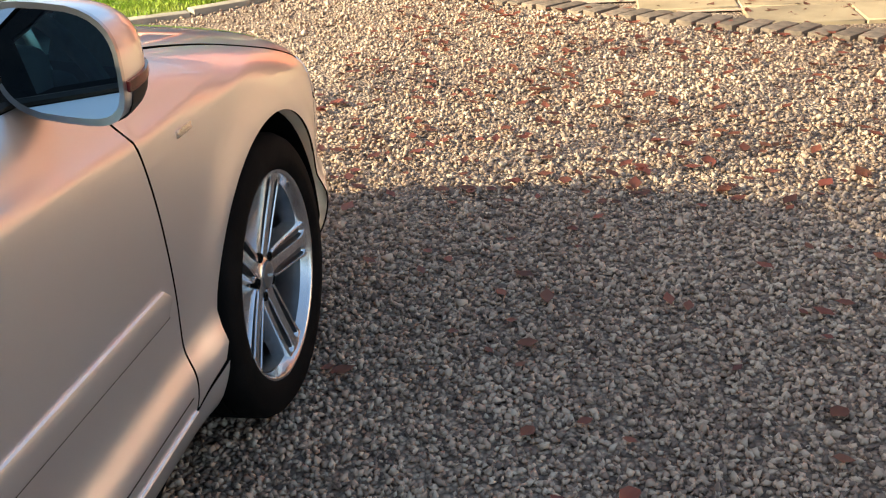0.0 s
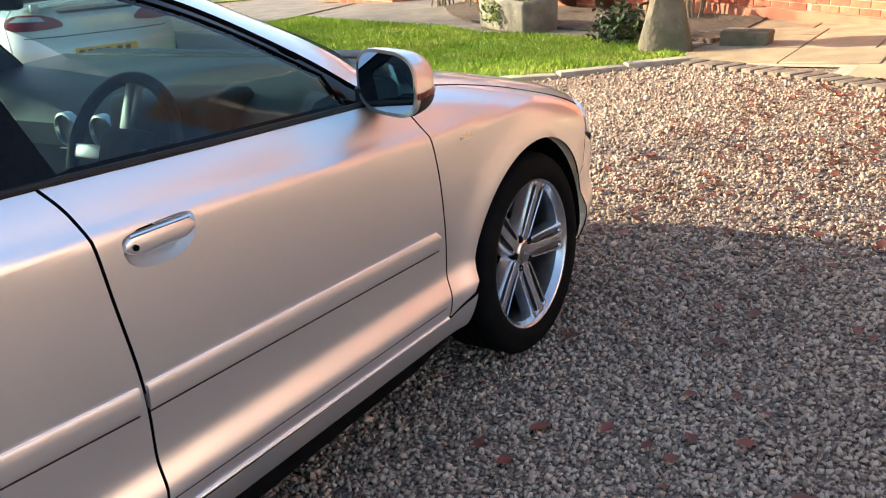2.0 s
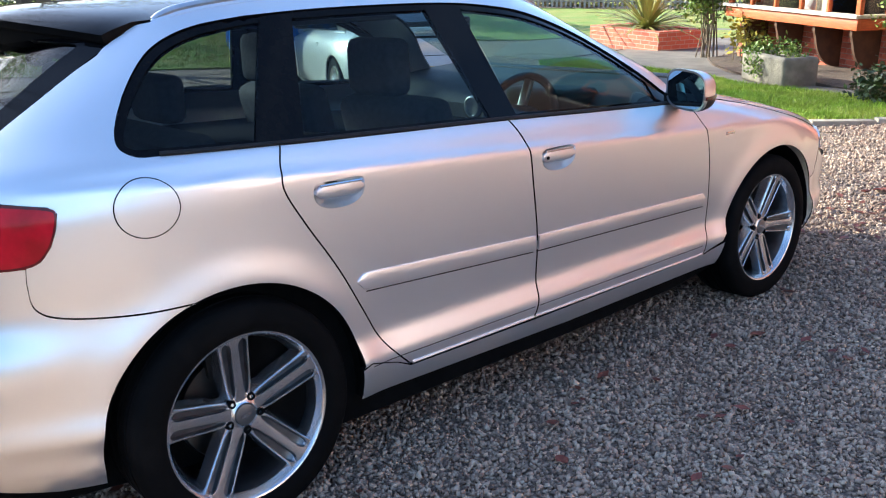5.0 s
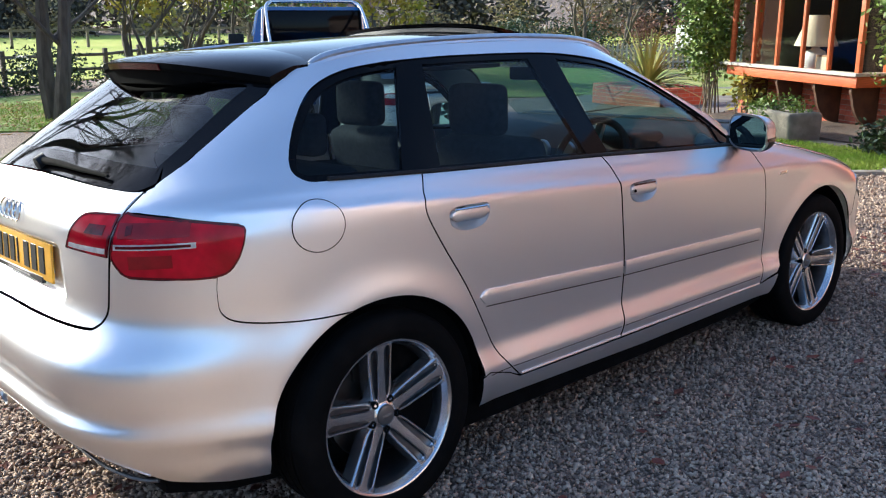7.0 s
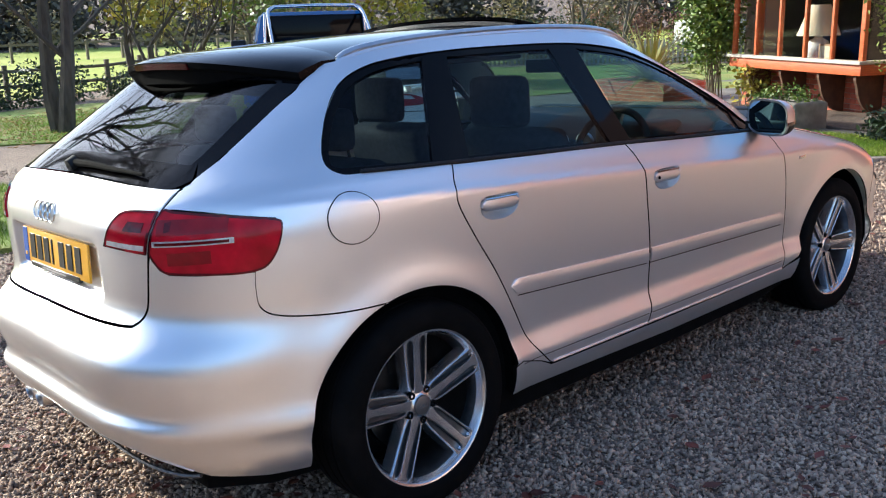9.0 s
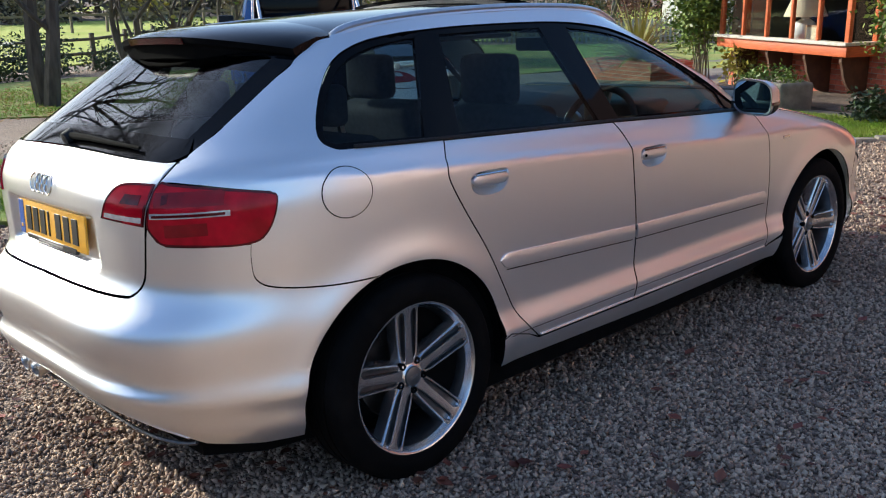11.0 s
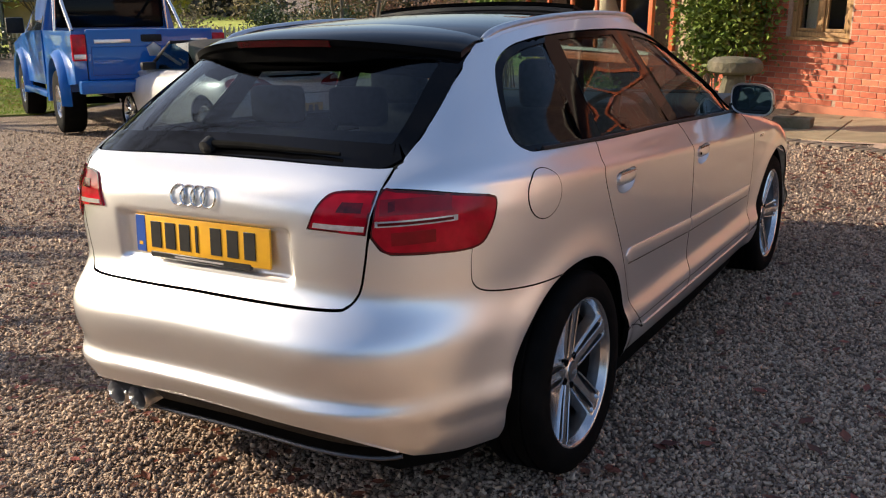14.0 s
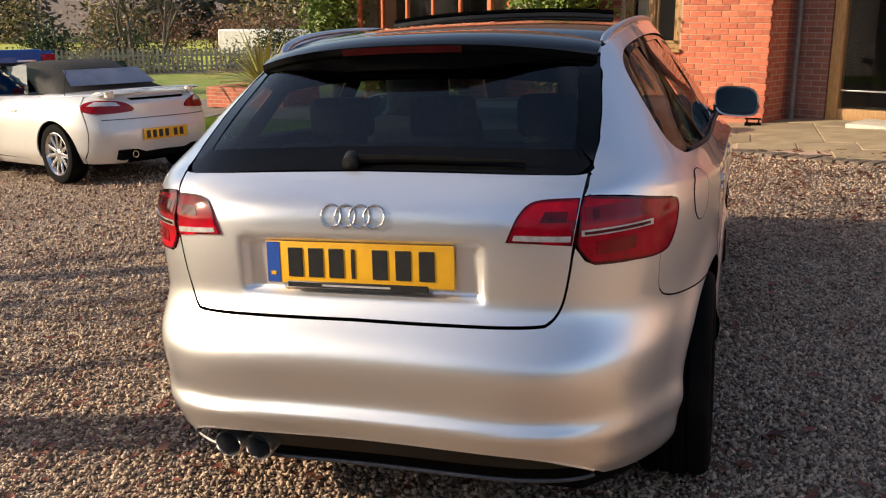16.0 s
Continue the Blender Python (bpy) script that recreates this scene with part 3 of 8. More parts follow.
        pv, tri = np.array([tuple(v) for v in cdt[0]]), np.array([tuple(f) for f in cdt[2]])
        mid = pv[tri].mean(1)
        ok = inside(mid[:, 0], mid[:, 1], frame_o)
        for c in cuts:
            ok &= ~inside(mid[:, 0], mid[:, 1], c)
        pos, nor = mp(pv[:, 0], pv[:, 1])
        pos = pos - nor * 0.006
        back = pos - nor * 0.016
        k = len(pos)
        fs = []
        for f in tri[ok]:
            fn = np.cross(pos[f[1]] - pos[f[0]], pos[f[2]] - pos[f[0]])
            f = tuple(f) if fn @ nor[f[0]] > 0 else tuple(f[::-1])
            fs += [f, tuple(i + k for i in f[::-1])]
        edges = {}
        for f in fs[::2]:
            for i in range(3):
                e = (f[i], f[(i + 1) % 3])
                if (e[1], e[0]) in edges:
                    del edges[(e[1], e[0])]
                else:
                    edges[e] = 1
        fs += [(b_, a_, a_ + k, b_ + k) for a_, b_ in edges]
        return np.concatenate([pos, back]), fs
    part("window_frame", frame_panel(), BLACK_GLOSS, car, "gloss black window frames and pillar trim")
    part("window_seal", tube([tuple(mp(np.array([p[0]]), np.array([p[1] + 0.004]))[0][0] + np.array((sgn * 0.003, 0, 0))) for p in dlo_low[::2]], 0.0065, 6), BLACK_PLASTIC, car, "black rubber sill strip")

    # front wing
    wing_top = curve([(0.66, 0.925), (0.80, 0.921), (1.0, 0.896), (1.3, 0.832), (1.6, 0.737), (1.72, 0.682)], 8)
    wing = wing_top + curve([(1.72, 0.682), (1.70, 0.60), (1.668, 0.50)], 5)[1:] + [p for p in arch(AXLE, ARCH, 28, 172)] + [(0.905, 0.336), (0.80, 0.303)] + cut_front[::-1][1:-1]
    panel("front_wing", wing, mp, PAINT, car, "silver front wing over the wheel", thick=0.006)
    part("wing_badge", moved(join(box((-0.004, 0.880, 0.776), (0.0022, 0.940, 0.789), 0.001), box((0.001, 0.883, 0.778), (0.0034, 0.900, 0.787), 0.001)), Matrix.Translation((sgn * float(mp(np.array([0.91]), np.array([0.783]))[0][0, 0] * sgn), 0, 0))), CHROME, car, "small bright badge")
    # sill
    sill = [(0.918, 0.330), (0.80, 0.3005), (-0.2, 0.293), (-0.745, 0.295), (-0.80, 0.322), (-0.90, 0.352), (-0.935, 0.34), (-0.925, 0.236), (0.0, 0.218), (0.905, 0.232)]
    panel("sill", [tuple(p) for p in sill], mp, PAINT, car, "silver sill skirt", thick=0.02)
    # quarter panel with the roof side and the pillars
    loop = [sw(y, z) for y, z in [(0.66, 0.928)] + dlo_top[::-1][1:] + dlo_rear[::-1][1:] + [p for p in dlo_low[::-1] if -1.40 < p[0] < -1.115] + cut_rear + [(-0.80, 0.322), (-0.90, 0.352), (-0.935, 0.345)]]
    loop += [sw(y, z) for y, z in arch(-AXLE, ARCH, 6, 108) + bumper_cut]
    loop += [sw(y, z) for y, z in LAMP_SIDE[1:]] + [swx(0.66, 0.968), swx(0.60, 0.976), swx(0.569, 0.977)] + [swx(x, z) for x, z in glass_edge]
    loop += [sw(y, z) for y, z in roof_line]
    panel("body_side", loop, side_wrap(sgn), PAINT, car, "silver rear quarter with roof side and pillars", step=0.026, gap=0.0013)
    # fuel flap on the right
    if sgn > 0:
        flap = [(-1.487 + 0.073 * math.cos(2 * math.pi * i / 48), 0.911 + 0.069 * math.sin(2 * math.pi * i / 48)) for i in range(48)]
        panel("fuel_flap", flap, mp, PAINT, car, "round silver fuel flap", step=0.02, lift=0.0018, gap=0.0, thick=0.004)
        part("fuel_flap_gap", tube([tuple(mp(np.array([p[0]]), np.array([p[1]]))[0][0] + mp(np.array([p[0]]), np.array([p[1]]))[1][0] * 0.0004) for p in shrink(flap, -0.0012)], 0.0019, 6, closed=True), DARK, car)

# ---- the car's rear ----
def rear_x(a, b):
    """(x, z) on the rear."""
    y = np.full(len(a), -1.2)
    lo, hi = np.full(len(a), -2.3), np.full(len(a), -0.7)
    for _ in range(45):
        mid = (lo + hi) / 2
        out = skin_value(np.abs(a), mid, b) > 0
        lo, hi = np.where(out, mid, lo), np.where(out, hi, mid)
    n = skin_normal(np.abs(a), hi, b)
    return np.stack([a, hi, b], -1), n * np.stack([np.where(a < 0, -1, 1), a * 0 + 1, a * 0 + 1], -1)


GATE_SIDE = [(0.566, 0.975), (0.560, 0.93), (0.549, 0.861), (0.540, 0.80), (0.527, 0.735), (0.513, 0.697), (0.492, 0.674), (0.455, 0.667), (0.25, 0.671), (0, 0.674)]
DIFF_TOP = curve([(-0.70, 0.234), (-0.60, 0.292), (-0.42, 0.340), (0, 0.358), (0.42, 0.340), (0.60, 0.292), (0.70, 0.234)], 6)
gate_side = curve(GATE_SIDE, 5)
under_gate = [qx(x + 0.002, z - 0.004) for x, z in gate_side if z < 0.855]
lamp_low = [(0.553, 0.857), (0.575, 0.822), (0.597, 0.810), (0.66, 0.806)]
right = under_gate[::-1][:-1] + [qx(*p) for p in lamp_low] + [rq(y, z - 0.002) for y, z in bumper_cut[::-1]] + [rq(*p) for p in arch(-AXLE, ARCH, 109, 194, 24)] + [rq(-1.64, 0.222), rq(-1.74, 0.215), *[p for p in DIFF_TOP[::-1] if p[0] > 0.01]]
right = [(max(q, 0.0), z) for q, z in right]
bumper = panel("rear_bumper", right + [(0, 0.358)] + [(-q, z) for q, z in right[::-1] if q > 0.001], REAR_MAP, PAINT, car, "silver rear bumper", step=0.024, thick=0.02, gap=0.0013)
diff = [(q, z - 0.004) for q, z in DIFF_TOP] + [(0.74, 0.215), (0.40, 0.217), (0, 0.220), (-0.40, 0.217), (-0.74, 0.215)]
panel("diffuser", diff, REAR_MAP, BLACK_PLASTIC, bumper, "black lower diffuser", step=0.04, lift=-0.035, gap=0.0)
part("diffuser_lip", tube([tuple(REAR_MAP(np.array([q]), np.array([z]))[0][0]) for q, z in curve([(-0.66, 0.236), (-0.60, 0.228), (-0.5, 0.226), (0, 0.230), (0.5, 0.226), (0.60, 0.228), (0.66, 0.236)], 8)], 0.006, 6), mat("lip_grey", (0.10, 0.10, 0.105), 0.35, 0.5, color2=(0.07, 0.07, 0.075), scale=40), bumper, "thin grey lip")
part("diffuser_upper_lip", tube([tuple(REAR_MAP(np.array([q]), np.array([z]))[0][0] + np.array((0, 0.004, 0))) for q, z in DIFF_TOP[3:-3]], 0.005, 6), PAINT, bumper)
for x in (-0.335, -0.43):
    part("exhaust_pipe", moved(lathe([(0.030, 0.10), (0.040, 0.06), (0.041, -0.055), (0.0385, -0.062), (0.036, -0.055), (0.034, 0.06)], 28, "y"), Matrix.Translation((x, -1.945, 0.272)) @ Matrix.Rotation(radians(4), 4, "X")), ALU, bumper, "round bright metal tailpipe")
    part("pipe_bore", moved(lathe([(0.0, 0.03), (0.034, 0.03), (0.034, 0.02)], 20, "y"), Matrix.Translation((x, -1.945, 0.272))), DARK, bumper)

# tailgate
lid_top = curve([(0.0, 1.037), (0.25, 1.034), (0.45, 1.028), (0.54, 1.024), (0.571, 1.026)], 6)
half_gate = lid_top + gate_side
gate = panel("tailgate", half_gate + [(-q, z) for q, z in half_gate[::-1] if q > 0.001], rear_x, PAINT, car, "silver tailgate with a plate recess", step=0.024,
             dense=[(0, 0.796, 0.36, 0.095, 0.010)])
gl_low = curve([(0.0, 1.046), (0.25, 1.043), (0.45, 1.035), (0.540, 1.031), (0.571, 1.050)], 6)
gl = gl_low + curve([(0.571, 1.050), (0.566, 1.14), (0.544, 1.235), (0.517, 1.31), (0.40, 1.33), (0, 1.34)], 6)[1:]
gl_full = gl + [(-q, z) for q, z in gl[::-1]][1:-1]


panel("rear_window", gl_full, rear_x, REAR_GLASS, gate, "dark tinted rear window", step=0.05, gap=0.0, thick=0.0, lift=-0.004)
band = [tuple(p) for p in gl_full]


def ring_panel(outer, inner, mapping, lift):
    n = len(outer)
    o, i = np.array(outer), np.array(inner)
    a, na = mapping(o[:, 0], o[:, 1])
    b, nb = mapping(i[:, 0], i[:, 1])
    return np.concatenate([a + na * lift, b + nb * lift, a + na * (lift - 0.01), b + nb * (lift - 0.01)]), \
        [(k, (k + 1) % n, n + (k + 1) % n, n + k) for k in range(n)] + [((k + 1) % n, k, 2 * n + k, 2 * n + (k + 1) % n) for k in range(n)] + [(n + k, n + (k + 1) % n, 3 * n + (k + 1) % n, 3 * n + k) for k in range(n)]


part("glass_border", ring_panel(shrink(gl_full, -0.006), shrink(gl_full, 0.046), rear_x, -0.002), BLACK_GLOSS, gate, "black printed glass border")
# wiper
WIPER = mat("wiper_black", (0.005, 0.005, 0.005), 0.9, color2=(0.008, 0.008, 0.008), scale=30, spec=0.05)
wb = [tuple(rear_x(np.array([x]), np.array([z]))[0][0] + np.array((0, -0.012, 0.004))) for x, z in [(-0.045, 1.060), (0.1, 1.061), (0.25, 1.057), (0.42, 1.051)]]
wiper = part("rear_wiper", tube(wb, [0.012, 0.010, 0.008, 0.005], 8), WIPER, gate, "black rear wiper")
part("wiper_pivot", moved(lathe([(0, 0.035), (0.022, 0.03), (0.026, 0.0)], 16, "y"), Matrix.Translation((-0.045, float(rear_end(0.0, 1.062)) - 0.004, 1.062)) @ Matrix.Rotation(radians(200), 4, "X")), BLACK_PLASTIC, gate)

# four rings, plain chrome
for i in range(4):
    cx = -0.0885 + 0.0285 + 0.0395 * i
    p0 = rear_x(np.array([cx]), np.array([0.936]))
    rg = [(cx + 0.0275 * math.cos(t), 0.936 + 0.0275 * math.sin(t)) for t in [2 * math.pi * j / 32 for j in range(32)]]
    part("ring_badge", tube([tuple(rear_x(np.array([x]), np.array([z]))[0][0] + np.array((0, -0.004 - 0.0006 * i, 0))) for x, z in rg], 0.0030, 8, closed=True), CHROME, gate, "chrome ring")

# plate, with bars in place of its characters
py = float(rear_end(np.array([0.0]), np.array([0.80]))[0]) - 0.012
tilt = Matrix.Translation((0, py, 0.807)) @ Matrix.Rotation(radians(-3), 4, "X")
plate = part("number_plate", box((-0.26, -0.004, -0.056), (0.26, 0.004, 0.056), 0.003, 2, tilt.copy()), PLATE_Y, gate, "yellow rear number plate")
part("plate_band", box((-0.258, -0.0055, -0.054), (-0.220, 0.0, 0.054), 0.001, 1, tilt.copy()), PLATE_BLUE, plate, "blue band")
part("band_mark", box((-0.246, -0.0068, -0.034), (-0.232, -0.004, -0.024), 0, 1, tilt.copy()), PLATE_Y, plate)
for k, x in enumerate((-0.175, -0.117, -0.059, -0.012, 0.062, 0.125, 0.188)):
    wd = 0.010 if k == 3 else 0.041
    part("plate_bar", box((x - wd / 2, -0.0065, -0.037), (x + wd / 2, -0.003, 0.040), 0.001, 1, tilt.copy()), INK, plate)
holder = part("plate_surround", box((-0.20, -0.0075, -0.066), (0.19, 0.004, -0.049), 0.002, 1, tilt.copy()), INK, plate, "black plate holder strip")
part("holder_bar", box((-0.10, -0.0085, -0.060), (0.09, -0.006, -0.055), 0, 1, tilt.copy()), LENS_CLEAR, plate)

# tail lights
for s in (1, -1):
    outer = [qx(0.569, 0.974), qx(0.60, 0.973), qx(0.66, 0.965)] + [rq(y, z) for y, z in LAMP_SIDE[::-1]] + [rq(-1.80, 0.803)] + [qx(0.66, 0.808), qx(0.60, 0.812), qx(0.578, 0.825), qx(0.556, 0.860), qx(0.560, 0.90)]
    lamp = panel("tail_light", [(s * q, z) for q, z in curve(outer, 3, closed=True)], REAR_MAP, LENS_RED, car, "red wrap-round tail light", step=0.02, gap=0.001, lift=0.005, thick=0.03)

    def across(z0, z1, x0, y0):
        """A band on the outer lens, from half breadth x0 round to y0 on the flank."""
        a, b = qx(x0, z0), rq(y0, z0 + 0.004)
        lo = [(a[0] + (b[0] - a[0]) * i / 5, a[1] + (b[1] - a[1]) * i / 5) for i in range(6)]
        return [(s * q, z) for q, z in lo] + [(s * q, z + z1 - z0) for q, z in lo[::-1]]
    panel("lamp_strip", across(0.884, 0.8985, 0.566, -1.79), REAR_MAP, LENS_CLEAR, lamp, "pale strip across the lens", step=0.02, gap=0, lift=0.0072, thick=0.004)
    panel("lamp_band", across(0.8875, 0.8945, 0.572, -1.80), REAR_MAP, LENS_SMOKE, lamp, "smoked line along the strip", step=0.02, gap=0, lift=0.0080, thick=0.003)
    panel("lamp_band", across(0.912, 0.950, 0.575, -1.80), REAR_MAP, LENS_DARK, lamp, "darker red band", step=0.02, gap=0, lift=0.0062, thick=0.003)
    panel("lamp_reflector", across(0.919, 0.943, 0.592, -1.905), REAR_MAP, LENS_SMOKE, lamp, "dark reflector behind the lens", step=0.02, gap=0, lift=0.0069, thick=0.003)
    panel("lamp_band", across(0.835, 0.868, 0.600, -1.84), REAR_MAP, LENS_DARK, lamp, "darker red band", step=0.02, gap=0, lift=0.0062, thick=0.003)
    rim = [(s * q, z) for q, z in curve(outer, 3, closed=True)]
    part("lamp_edge", ring_panel(shrink(rim, 0.001), shrink(rim, 0.0065), REAR_MAP, 0.0064), LENS_SMOKE, lamp, "dark edge round the lens")
    inner = curve([(0.560, 0.973), (0.49, 0.974), (0.445, 0.966), (0.418, 0.938), (0.400, 0.90), (0.390, 0.876)], 4) + [(0.46, 0.871), (0.545, 0.862), (0.553, 0.91)]
    lamp2 = panel("tailgate_light", [(s * q, z) for q, z in inner], rear_x, LENS_RED, gate, "red inner tail light", step=0.02, gap=0.001, lift=0.005, thick=0.03)
    strip = [(0.408, 0.882), (0.540, 0.873), (0.542, 0.887), (0.412, 0.894)]
    panel("reversing_strip", [(s * q, z) for q, z in strip], rear_x, LENS_CLEAR, lamp2, "clear reversing strip", step=0.02, gap=0, lift=0.0075, thick=0.004)
    rim = [(s * q, z) for q, z in inner]
    part("lamp_edge", ring_panel(shrink(rim, 0.001), shrink(rim, 0.0060), rear_x, 0.0064), LENS_SMOKE, lamp2, "dark edge round the lens")
    strip = [(0.470, 0.921), (0.532, 0.919), (0.534, 0.943), (0.482, 0.945)]
    panel("lamp_band", [(s * q, z) for q, z in strip], rear_x, LENS_SMOKE, lamp2, "dark reflector behind the lens", step=0.02, gap=0, lift=0.0065, thick=0.003)

# ---- roof ----
EDGE_Z = spline([p[0] for p in roof_line if p[0] < 0.31], [p[1] for p in roof_line if p[0] < 0.31])
CROWN = spline([-1.62, -1.45, -1.30, -1.15, -0.9, -0.5, -0.15, 0.08, 0.30], [1.300, 1.334, 1.370, 1.388, 1.403, 1.413, 1.405, 1.382, 1.315])


def roof_map(a, b):
    """(u, y): u from -1 to 1 across the roof."""
    e = EDGE_Z(b)
    xe = np.array([float(side_map()(np.array([y]), np.array([z]))[0][0, 0]) for y, z in zip(b, e)])
    def h(u, yy):
        return EDGE_Z(yy) + (CROWN(yy) - EDGE_Z(yy)) * (1 - np.abs(u) ** 2.3)
    z = h(a, b)
    d = 1e-3
    du = (h(a + d, b) - h(a - d, b)) / (2 * d * xe)
    dy = (h(a, b + d) - h(a, b - d)) / (2 * d)
    n = np.stack([-du, -dy, du * 0 + 1], -1)
    return np.stack([a * xe, b, z], -1), n / np.linalg.norm(n, axis=1, keepdims=True)


roof_o = curve([(-0.97, -1.28), (-0.97, -0.9), (-0.97, -0.4), (-0.97, 0.05), (-0.97, 0.20)], 6) + curve([(-0.9, 0.24), (0, 0.28), (0.9, 0.24)], 6) + curve([(0.97, 0.20), (0.97, 0.05), (0.97, -0.4), (0.97, -0.9), (0.97, -1.28)], 6)
# the glass roof, and the tilted pane over its front
panel("glass_roof", [p for p in roof_o if True] + [(0.5, -1.295), (0, -1.30), (-0.5, -1.295)], roof_map, BLACK_GLOSS, car, "dark glass panoramic roof", step=0.07, gap=0.0, thick=0.02)
sr = [[], []]
for i in range(25):
    u = -0.78 + 1.56 * i / 24
    for j, (y, up) in enumerate(((-0.42, 0.036), (0.16, 0.008))):
        p, _ = roof_map(np.array([u]), np.array([y]))
        sr[j].append(Vector(p[0]) + Vector((0, 0, up - 0.012 * abs(u) ** 6)))
n = 25
verts = sr[0] + sr[1] + [p - Vector((0, 0, 0.012)) for p in sr[0] + sr[1]]
faces = [(i, i + 1, n + i + 1, n + i) for i in range(n - 1)] + [(2 * n + i + 1, 2 * n + i, 3 * n + i, 3 * n + i + 1) for i in range(n - 1)]
faces += [(i + 1, i, 2 * n + i, 2 * n + i + 1) for i in range(n - 1)] + [(n + i, n + i + 1, 3 * n + i + 1, 3 * n + i) for i in range(n - 1)] + [(0, n, 3 * n, 2 * n), (2 * n - 1, n - 1, 3 * n - 1, 4 * n - 1)]
part("sunroof_pane", (verts, faces), BLACK_GLOSS, car, "tilted-open dark glass sunroof pane")
pts = [Vector(p) - Vector((0, 0, 0.03)) for p in sr[0]]
part("sunroof_seal", tube(pts, 0.016, 6), BLACK_PLASTIC, car)
for s in (1, -1):
    ys = [-1.285, -1.26, -1.2, -1.05, -0.8, -0.5, -0.2, 0.0, 0.12, 0.2, 0.225]
    rail = []
    for i, y in enumerate(ys):
        z = float(EDGE_Z(y))
        x = float(side_map()(np.array([y]), np.array([z]))[0][0, 0])
        lift = 0.011 * min(1, max(0, min(i, len(ys) - 1 - i) / 2.0)) ** 0.7 + 0.002
        rail.append((s * (x - 0.014), y, z + lift))
    part("roof_rail", tube(curve(rail, 5), [0.008 + 0.006 * min(1, min(i, 50 - i) / 6) for i in range(51)], 10, flat=0.8), ALU, car, "bright aluminium roof rail")
    foot = [(x, y, z - 0.014) for x, y, z in rail]
    part("rail_foot", tube(curve(foot, 4), 0.016, 6), PAINT, car)

# spoiler: a wing that runs on from the roof
rings = []
for i in range(33):
    t = -1 + 2 * i / 32
    a = abs(t)
    x = 0.532 * t
    y0 = -1.26 - 0.0 * a
    yt = -1.600 + 0.175 * a ** 2.6                # trailing edge
    zt = 1.350 - 0.050 * a ** 2.4
    zr = float(CROWN(y0)) - 0.052 * a ** 2.6 + 0.004
    zm = (zr + zt) / 2 + 0.010
    ym = (y0 + yt) / 2
    rings.append([(x, y0, zr), (x, ym, zm), (x, yt + 0.03, zt + 0.008), (x, yt, zt - 0.004), (x, yt + 0.004, zt - 0.022), (x, yt + 0.016, zt - 0.030), (x, yt + 0.030, zt - 0.072 - 0.008 * a ** 4), (x, yt + 0.10, zt - 0.105), (x * 0.98, y0 - 0.10, zr - 0.12), (x * 0.98, y0, zr - 0.05)])
spoiler = part("roof_spoiler", loft(rings), [BLACK_GLOSS, DARK], car, "gloss black roof spoiler")
for f in spoiler.data.polygons:      # its underside is matt
    f.material_index = 1 if f.normal.z < -0.15 else 0
rings = []
for i in range(13):
    t = -0.32 + 0.64 * i / 12
    a = abs(t)
    yt, zt = -1.600 + 0.175 * a ** 2.6, 1.350 - 0.050 * a ** 2.4
    rings.append([(0.565 * t, yt - 0.003, zt - 0.008), (0.565 * t, yt + 0.003, zt - 0.027), (0.565 * t, yt + 0.012, zt - 0.027), (0.565 * t, yt + 0.012, zt - 0.008)])
part("brake_light", loft(rings), mat("dark_brake_lens", (0.05, 0.002, 0.004), 0.1, color2=(0.035, 0.002, 0.003), scale=20, spec=0.3), spoiler, "dark red high brake light")

# ---- bonnet, screen, front ----
ws = curve([(0.0, 0.99), (0.4, 0.982), (0.66, 0.965), (0.73, 0.985)], 5) + curve([(0.72, 1.03), (0.66, 1.16), (0.60, 1.27), (0.55, 1.345), (0.3, 1.37), (0, 1.375)], 5)


def front_x(a, b):
    lo, hi = np.full(len(a), 0.0), np.full(len(a), 2.3)
    for _ in range(45):
        mid = (lo + hi) / 2
        out = skin_value(np.abs(a), mid, b) > 0
        lo, hi = np.where(out, lo, mid), np.where(out, mid, hi)
    nn = skin_normal(np.abs(a), lo, b)
    return np.stack([a, lo, b], -1), nn * np.stack([np.where(a < 0, -1, 1), a * 0 + 1, a * 0 + 1], -1)


ws = [(min(q, 0.62), z) if z > 1.2 else (q, z) for q, z in ws]
panel("windscreen", ws + [(-q, z) for q, z in ws[::-1]][1:-1], FRONT_MAP, GLASS, car, "clear windscreen", step=0.06, gap=0.0, thick=0.0)
part("header_trim", tube([tuple(FRONT_MAP(np.array([q]), np.array([1.372]))[0][0]) for q in np.linspace(-0.36, 0.36, 13)], 0.016, 8), BLACK_GLOSS, car)


def top_map(a, b):
    """(x, y) on the bonnet."""
    lo, hi = np.full(len(a), 0.5), np.full(len(a), 1.02)
    for _ in range(40):
        mid = (lo + hi) / 2
        out = skin_value(np.abs(a), b, mid) > 0
        lo, hi = np.where(out, lo, mid), np.where(out, mid, hi)
    nn = skin_normal(np.abs(a), b, lo)
    return np.stack([a, b, lo], -1), nn * np.stack([np.where(a < 0, -1, 1), a * 0 + 1, a * 0 + 1], -1)


sd = side_map()
wt = [(float(sd(np.array([y]), np.array([z]))[0][0, 0]) - 0.002, y) for y, z in wing_top]
bon = [(0.0, 0.98), (0.45, 0.94), (0.70, 0.83)] + [(min(x, 0.845), y) for x, y in wt if 0.8 < y < 1.7] + [(0.66, 1.86), (0.4, 2.0), (0, 2.05)]
panel("bonnet", bon + [(-x, y) for x, y in bon[::-1]][1:-1], top_map, PAINT, car, "silver bonnet", step=0.04)
